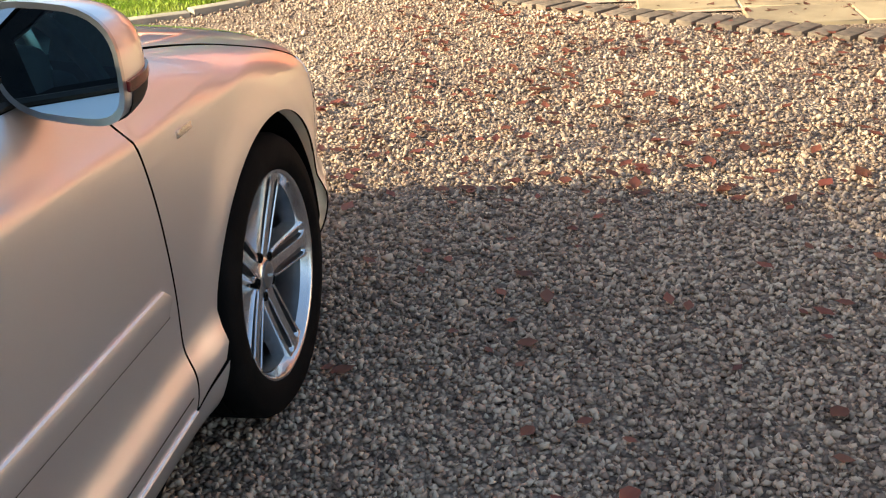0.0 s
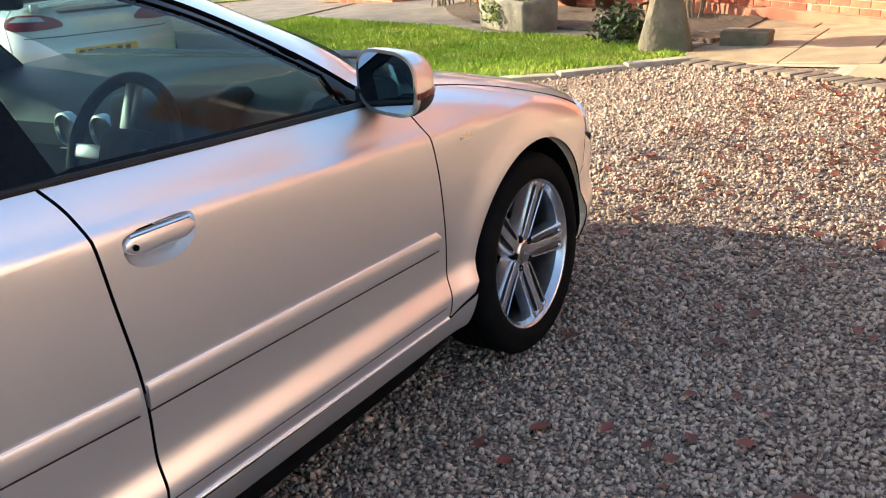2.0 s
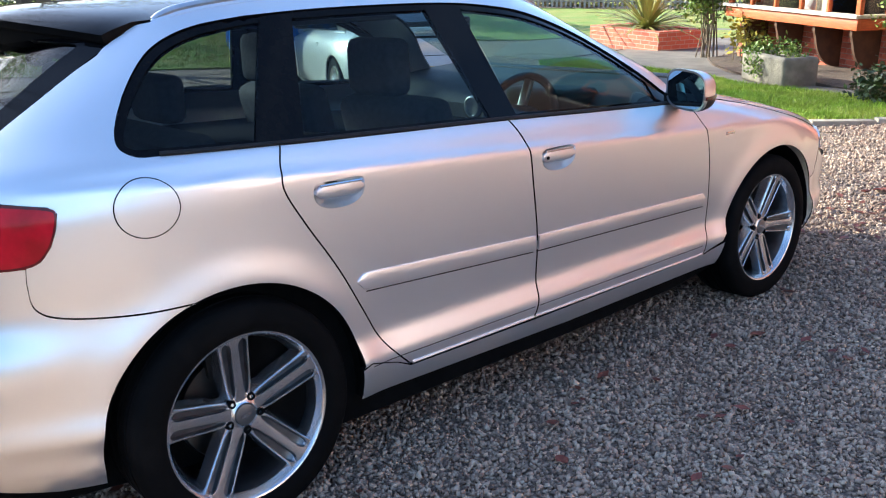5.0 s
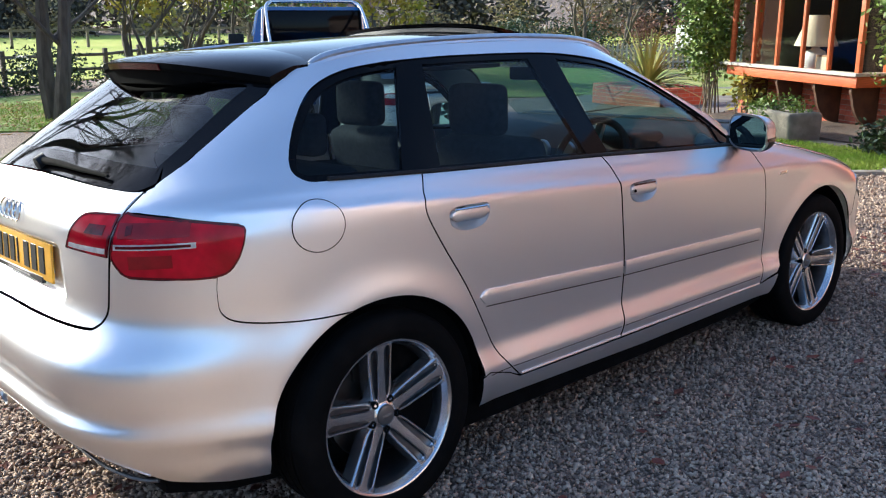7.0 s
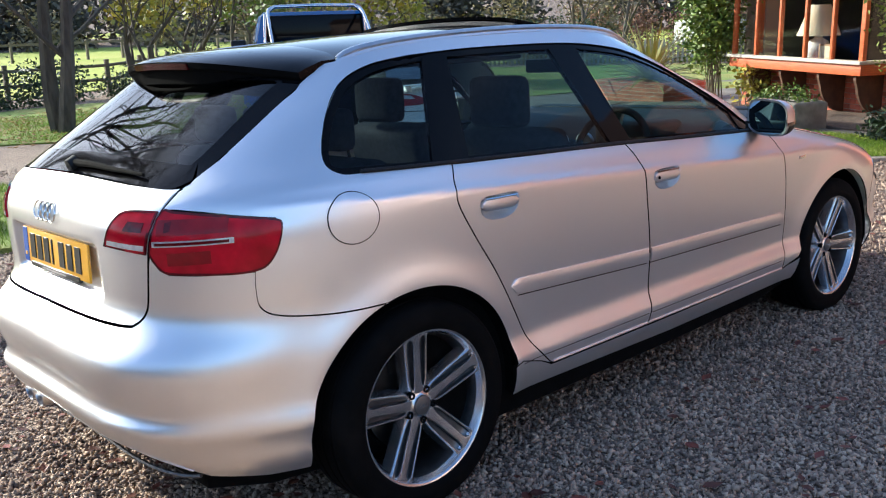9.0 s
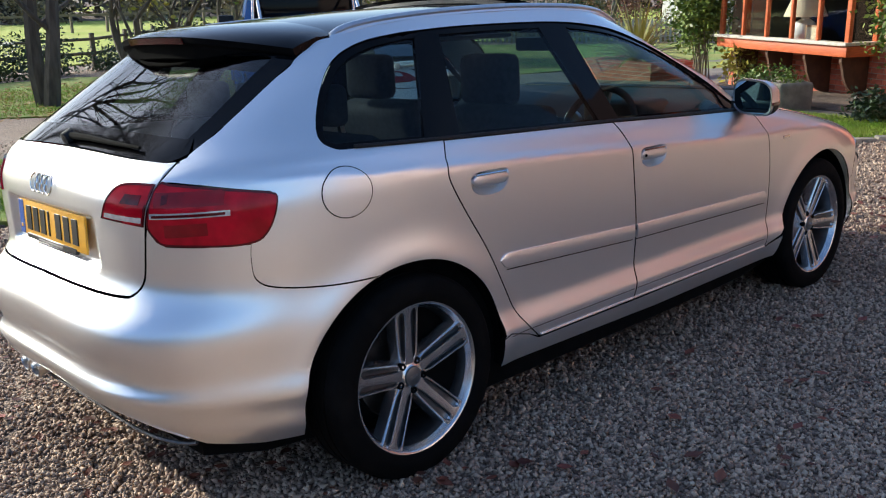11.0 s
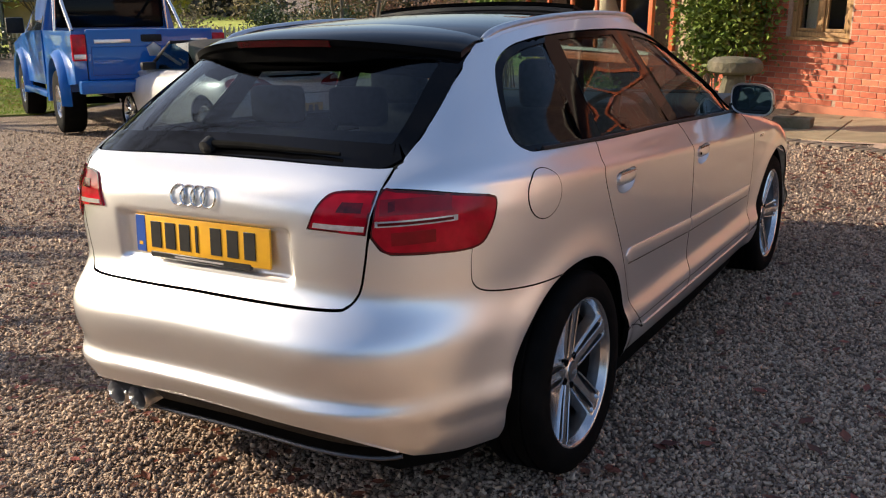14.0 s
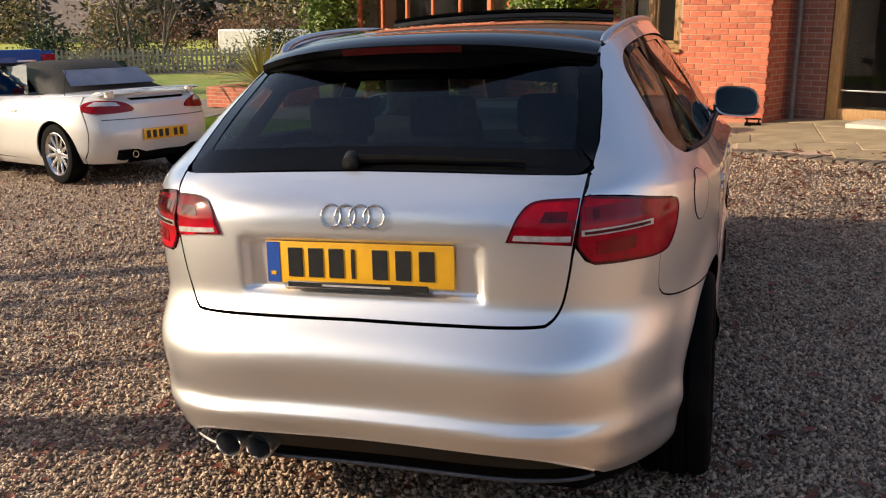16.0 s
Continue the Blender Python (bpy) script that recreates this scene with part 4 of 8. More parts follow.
fb = [(0, 0.645), (0.40, 0.64), (0.62, 0.60)] + [fq(1.78, 0.56), fq(1.70, 0.60), fq(1.668, 0.50)] + [fq(*p) for p in arch(AXLE, ARCH, 28, -12, 10)] + [fq(1.72, 0.2), (0.5, 0.2), (0, 0.2)]
panel("front_bumper", fb + [(-q, z) for q, z in fb[::-1]][1:-1], FRONT_MAP, PAINT, car, "silver front bumper", step=0.05, thick=0.004)
for s in (1, -1):
    hl = [(0.44, 0.655), (0.66, 0.618), fq(1.80, 0.575), fq(1.72, 0.605), fq(1.73, 0.655), fq(1.82, 0.68), (0.60, 0.70), (0.46, 0.70)]
    panel("headlight", [(s * q, z) for q, z in hl], FRONT_MAP, LENS_CLEAR, car, "clear headlight", step=0.04)
part("grille", join(*[box((-0.36, float(FRONT(0.3 + 0.04 * i)) - 0.03, 0.30 + 0.04 * i), (0.36, float(FRONT(0.3 + 0.04 * i)) + 0.012, 0.315 + 0.04 * i), 0.003) for i in range(8)]), BLACK_PLASTIC, car, "black grille bars")

part("cowl", box((-0.64, 0.88, 0.955), (0.64, 0.985, 0.992), 0.01), BLACK_PLASTIC, car, "black cowl below the windscreen")

# the dark shell within, wheel housings and floor
rings = []
for y, w, zt in ((-1.86, 0.55, 0.62), (-1.72, 0.66, 0.80), (-1.0, 0.82, 0.90), (0.0, 0.82, 0.86), (0.7, 0.80, 0.82), (1.3, 0.70, 0.74), (1.9, 0.5, 0.60)):
    rings.append([(-w, y, 0.17), (w, y, 0.17), (w * 0.985, y, 0.5), (w * 0.95, y, zt - 0.06), (w * 0.86, y, zt - 0.02), (-w * 0.86, y, zt - 0.02), (-w * 0.95, y, zt - 0.06), (-w * 0.985, y, 0.5)])
floor_pan = part("underbody", loft(rings), DARK, car, "dark underbody")


def housing(c, s):
    vs, fs = [], []
    m = 28
    for k, x in enumerate((0.845, 0.50)):
        for i in range(m + 1):
            a = radians(-10 + 200 * i / m)
            hy, hz = c + (ARCH + 0.004) * math.cos(a), HUB_Z + (ARCH + 0.004) * math.sin(a)
            vs.append((s * min(x, float(side_map()(np.array([hy]), np.array([hz]))[0][0, 0]) - 0.010), hy, hz))
    for i in range(m):
        fs.append((i, i + 1, m + 2 + i, m + 1 + i))
    fs.append(tuple(range(m + 1, 2 * m + 2)))
    return vs, fs


# ---- wheels ----
CAP_GREY = mat("cap_grey", (0.20, 0.20, 0.20), 0.35, 0.7, color2=(0.17, 0.17, 0.17), scale=20)
def tyre_geo():
    pr = [(0.232, -0.098), (0.262, -0.108), (0.296, -0.105), (0.311, -0.094), (0.3182, -0.078), (0.3185, -0.05), (0.311, -0.048), (0.311, -0.040), (0.3185, -0.038), (0.3185, -0.006), (0.311, -0.004), (0.311, 0.004), (0.3185, 0.006),
          (0.3185, 0.038), (0.311, 0.040), (0.311, 0.048), (0.3185, 0.05), (0.3182, 0.078), (0.311, 0.094), (0.300, 0.1035), (0.292, 0.1045), (0.288, 0.1065), (0.268, 0.1080), (0.262, 0.1085), (0.245, 0.104), (0.236, 0.098), (0.228, 0.09)]
    return lathe(pr, 72, "x")


SPOKE_RUN = ((0.034, 0.026, 0.060, 0.015), (0.055, 0.0335, 0.062, 0.0145), (0.075, 0.0375, 0.064, 0.0135), (0.12, 0.0405, 0.070, 0.0130), (0.17, 0.0430, 0.078, 0.0125), (0.20, 0.0445, 0.083, 0.0120), (0.229, 0.0480, 0.0885, 0.0120))


GROOVE = ((0.0, 0.0), (0.046, 0.0), (0.052, 0.45), (0.062, 0.85), (0.078, 1.0), (0.198, 1.0), (0.208, 0.88), (0.215, 0.6), (0.2195, 0.15), (0.2205, 0.0), (0.25, 0.0))


def spoke_at(r):
    """Half width, height, ridge edge, rail edge and depth of a spoke at a radius."""
    w, h, m = (float(np.interp(r, [q[0] for q in SPOKE_RUN], [q[i] for q in SPOKE_RUN])) for i in (1, 2, 3))
    g = float(np.interp(r, [q[0] for q in GROOVE], [q[1] for q in GROOVE]))
    mid, half = (m + w - 0.0085) / 2, max(0.0008, (w - 0.0085 - m) / 2 * max(g, 0.15))
    return w, h, mid - half, mid + half, 0.001 + 0.017 * g


SPOKE_R = (0.034, 0.046, 0.052, 0.062, 0.078, 0.11, 0.14, 0.17, 0.198, 0.208, 0.215, 0.2195, 0.2205, 0.229)


def spoke_geo():
    """One spoke: a ridge along its middle, a rounded rail on either side and a slot between each, closed at its ends."""
    rings = []
    for r in SPOKE_R:
        w, h, a, b, d = spoke_at(r)
        sec = [(-w - 0.007, -0.042), (-w - 0.0005, -0.010), (-w + 0.0012, -0.0035), (-w + 0.0040, -0.0006), (-b - 0.0012, -0.0008), (-b, -0.0025), (-b + 0.0012, -d), (-a - 0.0012, -d), (-a, -0.0025), (-a + 0.0015, 0.0005), (0, 0.0015)]
        sec = sec + [(-p, q) for p, q in sec[::-1][1:]]
        rings.append([(h + q, p, r) for p, q in sec])
    return loft(rings)


POCKET = mat("pocket_grey", (0.15, 0.155, 0.165), 0.34, 0.8, color2=(0.11, 0.115, 0.12), scale=30)


def pocket_geo():
    """The grey painted floor and flanks of one slot of a spoke."""
    rings = []
    for r in SPOKE_R[2:-3]:
        w, h, a, b, d = spoke_at(r)
        rings.append([(h - 0.0032, a + 0.0006, r), (h - d + 0.0008, a + 0.0019, r), (h - d + 0.0008, b - 0.0019, r), (h - 0.0032, b - 0.0006, r)])
    vs = [p for q in rings for p in q]
    return vs, [(4 * i + j, 4 * i + j + 1, 4 * i + j + 5, 4 * i + j + 4) for i in range(len(rings) - 1) for j in range(3)]


BARREL = mat("barrel_grey", (0.14, 0.145, 0.15), 0.36, 0.9, color2=(0.10, 0.105, 0.11), scale=20)


def rim_geo():
    pr = [(0.205, -0.10), (0.213, -0.02), (0.212, 0.05), (0.2205, 0.075), (0.2270, 0.0885), (0.2290, 0.0945), (0.2325, 0.0975), (0.2385, 0.0985), (0.2425, 0.0955), (0.2435, 0.088), (0.236, 0.08)]
    return lathe(pr, 72, "x")


def wheel(c, s, turn):
    m = Matrix.Translation((s * 0.760, c, HUB_Z)) @ Matrix.Diagonal((s, 1, 1, 1)) @ Matrix.Rotation(radians(turn), 4, "X")
    rim = part("wheel", rim_geo(), ALLOY, car, "polished five twin-spoke alloy wheel")
    rim.matrix_local = m
    part("barrel", lathe([(0.2035, -0.098), (0.2115, -0.02), (0.2105, 0.05), (0.2175, 0.072)], 72, "x"), BARREL, rim, "grey cast inner barrel")
    part("tyre", tyre_geo(), RUBBER, rim, "black low-profile tyre")
    mesh = None
    for k in range(5):
        if mesh is None:
            sp = part("spoke", spoke_geo(), ALLOY, rim)
            mesh = sp.data
        else:
            sp = new("spoke", mesh)
            sp.parent = rim
        sp.matrix_local = Matrix.Rotation(2 * math.pi * k / 5, 4, "X")
    pocket = None
    for k in range(10):
        if pocket is None:
            po = part("spoke_pocket", pocket_geo(), POCKET, rim, "dark grey painted pocket")
            pocket = po.data
        else:
            po = new("spoke_pocket", pocket)
            po.parent = rim
        po.matrix_local = Matrix.Rotation(2 * math.pi * (k // 2) / 5, 4, "X") @ Matrix.Diagonal((1, 1 if k % 2 else -1, 1, 1))
    part("hub", lathe([(0.0, 0.030), (0.060, 0.030), (0.062, 0.046), (0.058, 0.057), (0.045, 0.060), (0.034, 0.064), (0.032, 0.066)], 40, "x"), ALLOY, rim)
    part("centre_cap", lathe([(0.0, 0.073), (0.020, 0.0725), (0.029, 0.070), (0.031, 0.064)], 32, "x"), CAP_GREY, rim, "grey centre cap")
    for i in range(4):
        part("cap_ring", moved(lathe([(0.0036, 0.0725), (0.0040, 0.0738), (0.0052, 0.0738), (0.0056, 0.0725)], 14, "x"), Matrix.Translation((0, -0.0105 + 0.007 * i, 0))), CHROME, rim)
    bolt = None
    for k in range(5):
        a = 2 * math.pi * (k + 0.5) / 5
        if bolt is None:
            b = part("wheel_bolt", lathe([(0.0, 0.056), (0.006, 0.056), (0.006, 0.064), (0.0108, 0.064), (0.0120, 0.056), (0.0130, 0.040)], 12, "x"), DARK, rim, "dark wheel bolt")
            bolt = b.data
        else:
            b = new("wheel_bolt", bolt)
            b.parent = rim
        b.location = (0, 0.049 * math.sin(a), 0.049 * math.cos(a))
    part("brake_disc", lathe([(0.05, -0.015), (0.145, -0.012), (0.148, -0.020), (0.148, -0.036), (0.06, -0.036)], 48, "x"), DISC, rim, "worn grey brake disc")
    cal = part("brake_caliper", box((-0.06, -0.05, 0.10), (0.0, 0.05, 0.175), 0.012), BLACK_PLASTIC, rim)
    part("wheel_back", lathe([(0.0, -0.075), (0.21, -0.075), (0.215, -0.09)], 32, "x"), DARK, rim)
    part("arch_liner", housing(c, s), DARK, car, "black wheel-arch liner")


for s in (1, -1):
    wheel(-AXLE, s, 6 if s > 0 else 20)
    wheel(AXLE, s, -22 if s > 0 else 40)

# ---- door mirrors ----
def mirror_y(x, t, z):
    """The housing's depth: its open side is turned towards the driver."""
    return 0.555 + 0.115 * t + (0.09 * (z - 0.988) - 0.26 * (abs(x) - 0.905)) * (1 - t)


for s in (1, -1):
    rings = []
    for k in range(9):
        t = k / 8
        sc = max(0.02, (1 - t ** 2.6) ** 0.5)
        rings.append([(s * (0.905 + 0.102 * sc * math.copysign(abs(math.cos(a)) ** 0.62, math.cos(a)) * (1.0 if math.cos(a) > 0 else 0.98)), 0.555 + 0.115 * t, 0.988 + 0.072 * sc * math.copysign(abs(math.sin(a)) ** 0.62, math.sin(a)) - 0.01 * math.cos(a)) for a in [2 * math.pi * j / 32 for j in range(32)]])
    rings = [[(x, mirror_y(x, k / 8, z), z) for x, _, z in ring] for k, ring in enumerate(rings)]
    mir = part("door_mirror", loft(rings), PAINT, car, "silver door mirror housing")
    gl_ring = [(s * (0.905 + 0.094 * math.copysign(abs(math.cos(a)) ** 0.62, math.cos(a))), 0.552, 0.988 + 0.064 * math.copysign(abs(math.sin(a)) ** 0.62, math.sin(a)) - 0.009 * math.cos(a)) for a in [2 * math.pi * j / 32 for j in range(32)]]
    gl_ring = [(x, mirror_y(x, 0, z) - 0.003, z) for x, _, z in gl_ring]
    part("mirror_rim", loft([[(x, y + 0.002, z) for x, y, z in rings[0]], [(x, y - 0.005, z) for x, y, z in rings[0]], gl_ring, [(x, y + 0.006, z) for x, y, z in gl_ring]], cap=False), ALU, mir, "bright rim round the glass")
    part("mirror_glass", loft([gl_ring, [(x, y + 0.004, z) for x, y, z in gl_ring]]), MIRROR, mir, "mirror glass")
    def shell(a0, a1, k0, k1, lift):
        """A curved strip that lies on the housing between two angles."""
        vs, n = [], 7
        for up in (lift, -0.004):
            for k in range(n):
                t = k0 + (k1 - k0) * k / (n - 1)
                sc = max(0.02, (1 - t ** 2.6) ** 0.5)
                for j in range(n):
                    a = a0 + (a1 - a0) * j / (n - 1)
                    c, d = math.copysign(abs(math.cos(a)) ** 0.62, math.cos(a)), math.copysign(abs(math.sin(a)) ** 0.62, math.sin(a))
                    vs.append((s * (0.905 + (0.102 * sc + up) * c), mirror_y(0.905 + (0.102 * sc + up) * c, t, 0.988 + (0.072 * sc + up) * d), 0.988 + (0.072 * sc + up) * d - 0.01 * math.cos(a)))
        fs = [(k * n + j, k * n + j + 1, (k + 1) * n + j + 1, (k + 1) * n + j) for k in range(n - 1) for j in range(n - 1)]
        edge = [j for j in range(n)] + [k * n + n - 1 for k in range(1, n)] + [n * n - 1 - j for j in range(1, n)] + [k * n for k in range(n - 2, 0, -1)]
        fs += [(p, q, n * n + q, n * n + p) for p, q in zip(edge, edge[1:] + edge[:1])]
        return vs, fs
    part("indicator", shell(-0.03, -0.13, 0.02, 0.75, 0.004), LENS_SMOKE, mir, "slim dark indicator strip")
    part("mirror_cover", shell(-0.16, -1.35, 0.10, 0.88, 0.002), BLACK_PLASTIC, mir, "black lower housing")
    part("mirror_base", box((s * 0.88 - 0.06, 0.59, 0.917), (s * 0.88 + 0.045, 0.65, 0.934), 0.008), BLACK_PLASTIC, mir, "black mirror foot")
    part("mirror_arm", loft([[(s * 0.80, 0.57, 0.935), (s * 0.80, 0.655, 0.935), (s * 0.80, 0.655, 0.97), (s * 0.80, 0.57, 0.97)], [(s * 0.86, 0.58, 0.928), (s * 0.86, 0.655, 0.928), (s * 0.86, 0.655, 0.965), (s * 0.86, 0.58, 0.965)]]), BLACK_PLASTIC, mir)

# ---- inside ----
def seat_geo(w, d, h, lean):
    base = box((-w / 2, -d / 2, 0), (w / 2, d / 2, 0.16), 0.05, 3)
    back = box((-w / 2, -0.07, 0), (w / 2, 0.07, h), 0.055, 3, Matrix.Translation((0, -d / 2 + 0.02, 0.08)) @ Matrix.Rotation(radians(lean), 4, "X"))
    return join(base, back)


for x in (0.36, -0.36):
    st = part("front_seat", moved(seat_geo(0.50, 0.52, 0.60, 14), Matrix.Translation((x, 0.0, 0.36))), CLOTH, car, "dark cloth front seat")
    part("headrest", box((-0.13, -0.05, -0.09), (0.13, 0.05, 0.10), 0.045, 3, Matrix.Translation((x, -0.43, 1.125))), CLOTH, st, "dark headrest")
bench = part("rear_bench", moved(join(box((-0.62, -0.25, 0), (0.62, 0.25, 0.16), 0.05), box((-0.62, -0.06, 0), (0.62, 0.06, 0.56), 0.05, 2, Matrix.Translation((0, -0.24, 0.1)) @ Matrix.Rotation(radians(18), 4, "X"))), Matrix.Translation((0, -0.82, 0.38))), CLOTH, car, "dark cloth rear bench")
for x in (0.36, -0.36, 0.0):
    part("headrest", box((-0.11, -0.04, -0.06), (0.11, 0.04, 0.075), 0.035, 3, Matrix.Translation((x, -1.22, 1.10))), CLOTH, bench, "dark headrest")
dash = part("dashboard", loft([[(-0.74, y, z) for y, z in ((0.42, 0.62), (0.40, 0.88), (0.50, 0.950), (0.74, 0.978), (0.90, 0.985), (0.92, 0.6))], [(0.74, y, z) for y, z in ((0.42, 0.62), (0.40, 0.88), (0.50, 0.950), (0.74, 0.978), (0.90, 0.985), (0.92, 0.6))]]), DASH, car, "grey dashboard")
binn = part("instrument_hood", box((-0.17, -0.09, -0.06), (0.17, 0.12, 0.055), 0.04, 3, Matrix.Translation((0.36, 0.42, 0.925))), DASH, dash)
for x in (0.70, 0.10, -0.05):
    part("air_vent", moved(lathe([(0.046, -0.01), (0.046, 0.012), (0.040, 0.014), (0.037, 0.004), (0.0, 0.002)], 24, "y"), Matrix.Translation((x, 0.388, 0.872)) @ Matrix.Rotation(math.pi, 4, "Z")), ALU, dash, "round air vent with a bright ring")
part("centre_console", box((-0.12, 0.10, 0.45), (0.12, 0.46, 0.80), 0.03, 2), DASH, dash)
part("console_plate", box((-0.095, 0.375, 0.60), (0.095, 0.387, 0.82), 0.004), ALU, dash)
ws_m = Matrix.Translation((0.36, 0.235, 0.865)) @ Matrix.Rotation(radians(-24), 4, "X")
wheel_ob = part("steering_wheel", moved(lathe([(0.182 + 0.0155 * math.cos(a), 0.0155 * math.sin(a)) for a in [2 * math.pi * j / 12 for j in range(13)]], 40, "y"), ws_m), CLOTH, car, "black steering wheel")
part("airbag_pad", box((-0.075, -0.02, -0.065), (0.075, 0.05, 0.065), 0.03, 3, ws_m.copy()), CLOTH, wheel_ob)
for a in (0, 180, 270):
    part("wheel_spoke", box((0.05, -0.008, -0.018), (0.175, 0.016, 0.018), 0.006, 2, ws_m @ Matrix.Rotation(radians(a), 4, "Y")), ALU, wheel_ob)
part("parcel_shelf", box((-0.60, -1.72, 0.90), (0.60, -1.25, 0.925), 0.008), CLOTH, car, "dark parcel shelf")
part("interior_trim", join(box((-0.78, -0.85, 0.32), (0.78, 0.85, 0.36)), box((-0.55, -1.78, 0.4), (0.55, -0.85, 0.44))), CLOTH, car)
for x in (0.27, -0.27):
    part("sun_visor", box((x - 0.15, 0.00, 1.285), (x + 0.15, 0.14, 1.30), 0.006, 2), DASH, car)
part("rear_view_mirror", box((-0.10, 0.22, 1.20), (0.10, 0.245, 1.26), 0.012, 2), BLACK_PLASTIC, car)
part("roof_lining", box((-0.50, -1.2, 1.285), (0.50, -0.45, 1.30), 0.006), DASH, car)


# ---- materials of the place ----
def brick_texture(name="brick_wall", one=(0.57, 0.16, 0.08, 1), two=(0.44, 0.11, 0.06, 1), joint=(0.50, 0.36, 0.28, 1)):
    """Red brick with pale joints, for walls beyond the built bricks."""
    m = mat(name, (0.42, 0.12, 0.06), 0.85, bump=0.004, bump_scale=60)
    n, l = m.node_tree.nodes, m.node_tree.links
    tc, t = n.new("ShaderNodeTexCoord"), n.new("ShaderNodeTexBrick")
    sep, com = n.new("ShaderNodeSeparateXYZ"), n.new("ShaderNodeCombineXYZ")
    add = n.new("ShaderNodeMath")
    l.new(tc.outputs["Object"], sep.inputs[0])
    l.new(sep.outputs[0], add.inputs[0]), l.new(sep.outputs[1], add.inputs[1])
    l.new(add.outputs[0], com.inputs[0]), l.new(sep.outputs[2], com.inputs[1])
    l.new(com.outputs[0], t.inputs["Vector"])
    t.inputs["Scale"].default_value, t.inputs["Brick Width"].default_value, t.inputs["Row Height"].default_value, t.inputs["Mortar Size"].default_value = 1.0, 0.225, 0.075, 0.006
    t.inputs["Color1"].default_value, t.inputs["Color2"].default_value, t.inputs["Mortar"].default_value = one, two, joint
    l.new(t.outputs["Color"], n["Principled BSDF"].inputs["Base Color"])
    return m


BRICK_WALL = brick_texture()
# Pale brick of the unseen range, chosen to brighten the car's shaded flank.
BRICK_RANGE = brick_texture("pale_brick", (0.60, 0.44, 0.375, 1), (0.51, 0.37, 0.315, 1), (0.60, 0.53, 0.47, 1))
# Darker copy of the brick: the recess walls' shade is in its colour.
BRICK_SHADED = brick_texture("shaded_brick", (0.27, 0.105, 0.075, 1), (0.19, 0.08, 0.06, 1), (0.26, 0.21, 0.18, 1))
BRICK = mat("red_brick", (0.60, 0.165, 0.08), 0.85, color2=(0.45, 0.11, 0.06), scale=14, bump=0.002, bump_scale=120, objvar=0.28)
MORTAR = mat("mortar", (0.52, 0.36, 0.26), 0.95, color2=(0.42, 0.29, 0.21), scale=30, bump=0.002, bump_scale=160)
WOOD = mat("orange_stained_wood", (0.60, 0.125, 0.022), 0.5, coat=0.15, color2=(0.44, 0.085, 0.015), scale=9, stretch=(1, 1, 8), bump=0.0008, bump_scale=90)
# Bracket wood darkened in its colour to stand for the shade below the bay.
BRACKET = mat("shaded_bracket_wood", (0.11, 0.05, 0.022), 0.7, color2=(0.07, 0.032, 0.016), scale=9, bump=0.001, bump_scale=60)
OAK = mat("pale_oak", (0.42, 0.24, 0.09), 0.6, color2=(0.30, 0.16, 0.06), scale=8, stretch=(6, 6, 1), bump=0.001, bump_scale=90)
SILL_PALE = mat("pale_sill", (0.62, 0.56, 0.46), 0.7, color2=(0.48, 0.42, 0.34), scale=20, bump=0.001, bump_scale=120)
STONE = mat("weathered_stone", (0.20, 0.165, 0.115), 0.9, color2=(0.085, 0.085, 0.045), scale=4, bump=0.02, bump_scale=18, mixlo=0.3, mixhi=0.7)
STONE_PALE = mat("pale_trough_stone", (0.27, 0.24, 0.18), 0.9, color2=(0.17, 0.15, 0.11), scale=7, bump=0.008, bump_scale=30)
SLAB = mat("patio_slab", (0.38, 0.295, 0.18), 0.85, color2=(0.28, 0.215, 0.13), scale=4, bump=0.003, bump_scale=45, objvar=0.10)
KERB = mat("kerb_brick", (0.20, 0.15, 0.11), 0.9, color2=(0.11, 0.085, 0.065), scale=18, bump=0.003, bump_scale=90, objvar=0.25)
EDGE = mat("edging_stone", (0.42, 0.36, 0.27), 0.9, color2=(0.32, 0.27, 0.20), scale=9, bump=0.004, bump_scale=50, objvar=0.12)
PATH_STONE = mat("dark_path_stone", (0.21, 0.18, 0.145), 0.85, color2=(0.13, 0.11, 0.085), scale=2.5, bump=0.006, bump_scale=30)
SOIL = mat("soil", (0.07, 0.05, 0.035), 0.95, color2=(0.13, 0.09, 0.06), scale=12, bump=0.02, bump_scale=30)
BARK = mat("bark", (0.06, 0.047, 0.036), 0.95, color2=(0.11, 0.09, 0.068), scale=12, stretch=(1, 1, 0.25), bump=0.015, bump_scale=30)
LEAF = mat("green_leaf", (0.10, 0.17, 0.025), 0.5, color2=(0.20, 0.24, 0.03), scale=3, island=0.45, spec=0.4)
LEAF_YELLOW = mat("yellow_leaf", (0.42, 0.33, 0.03), 0.55, color2=(0.22, 0.24, 0.03), scale=2, island=0.4)
LEAF_DARK = mat("dark_leaf", (0.028, 0.05, 0.016), 0.5, color2=(0.05, 0.075, 0.02), scale=3, island=0.4)
TWIG = mat("bare_twig", (0.16, 0.12, 0.085), 0.9, color2=(0.24, 0.19, 0.12), scale=5, island=0.3)
DRY = mat("dry_growth", (0.30, 0.23, 0.12), 0.9, color2=(0.20, 0.16, 0.08), scale=2, island=0.4)
LEAF_RED = mat("fallen_leaf", (0.16, 0.036, 0.022), 0.6, color2=(0.13, 0.045, 0.02), scale=4, island=0.5)
GRASS = mat("grass_blades", (0.20, 0.33, 0.025), 0.7, spec=0.12, color2=(0.30, 0.36, 0.05), scale=1.5, island=0.4)
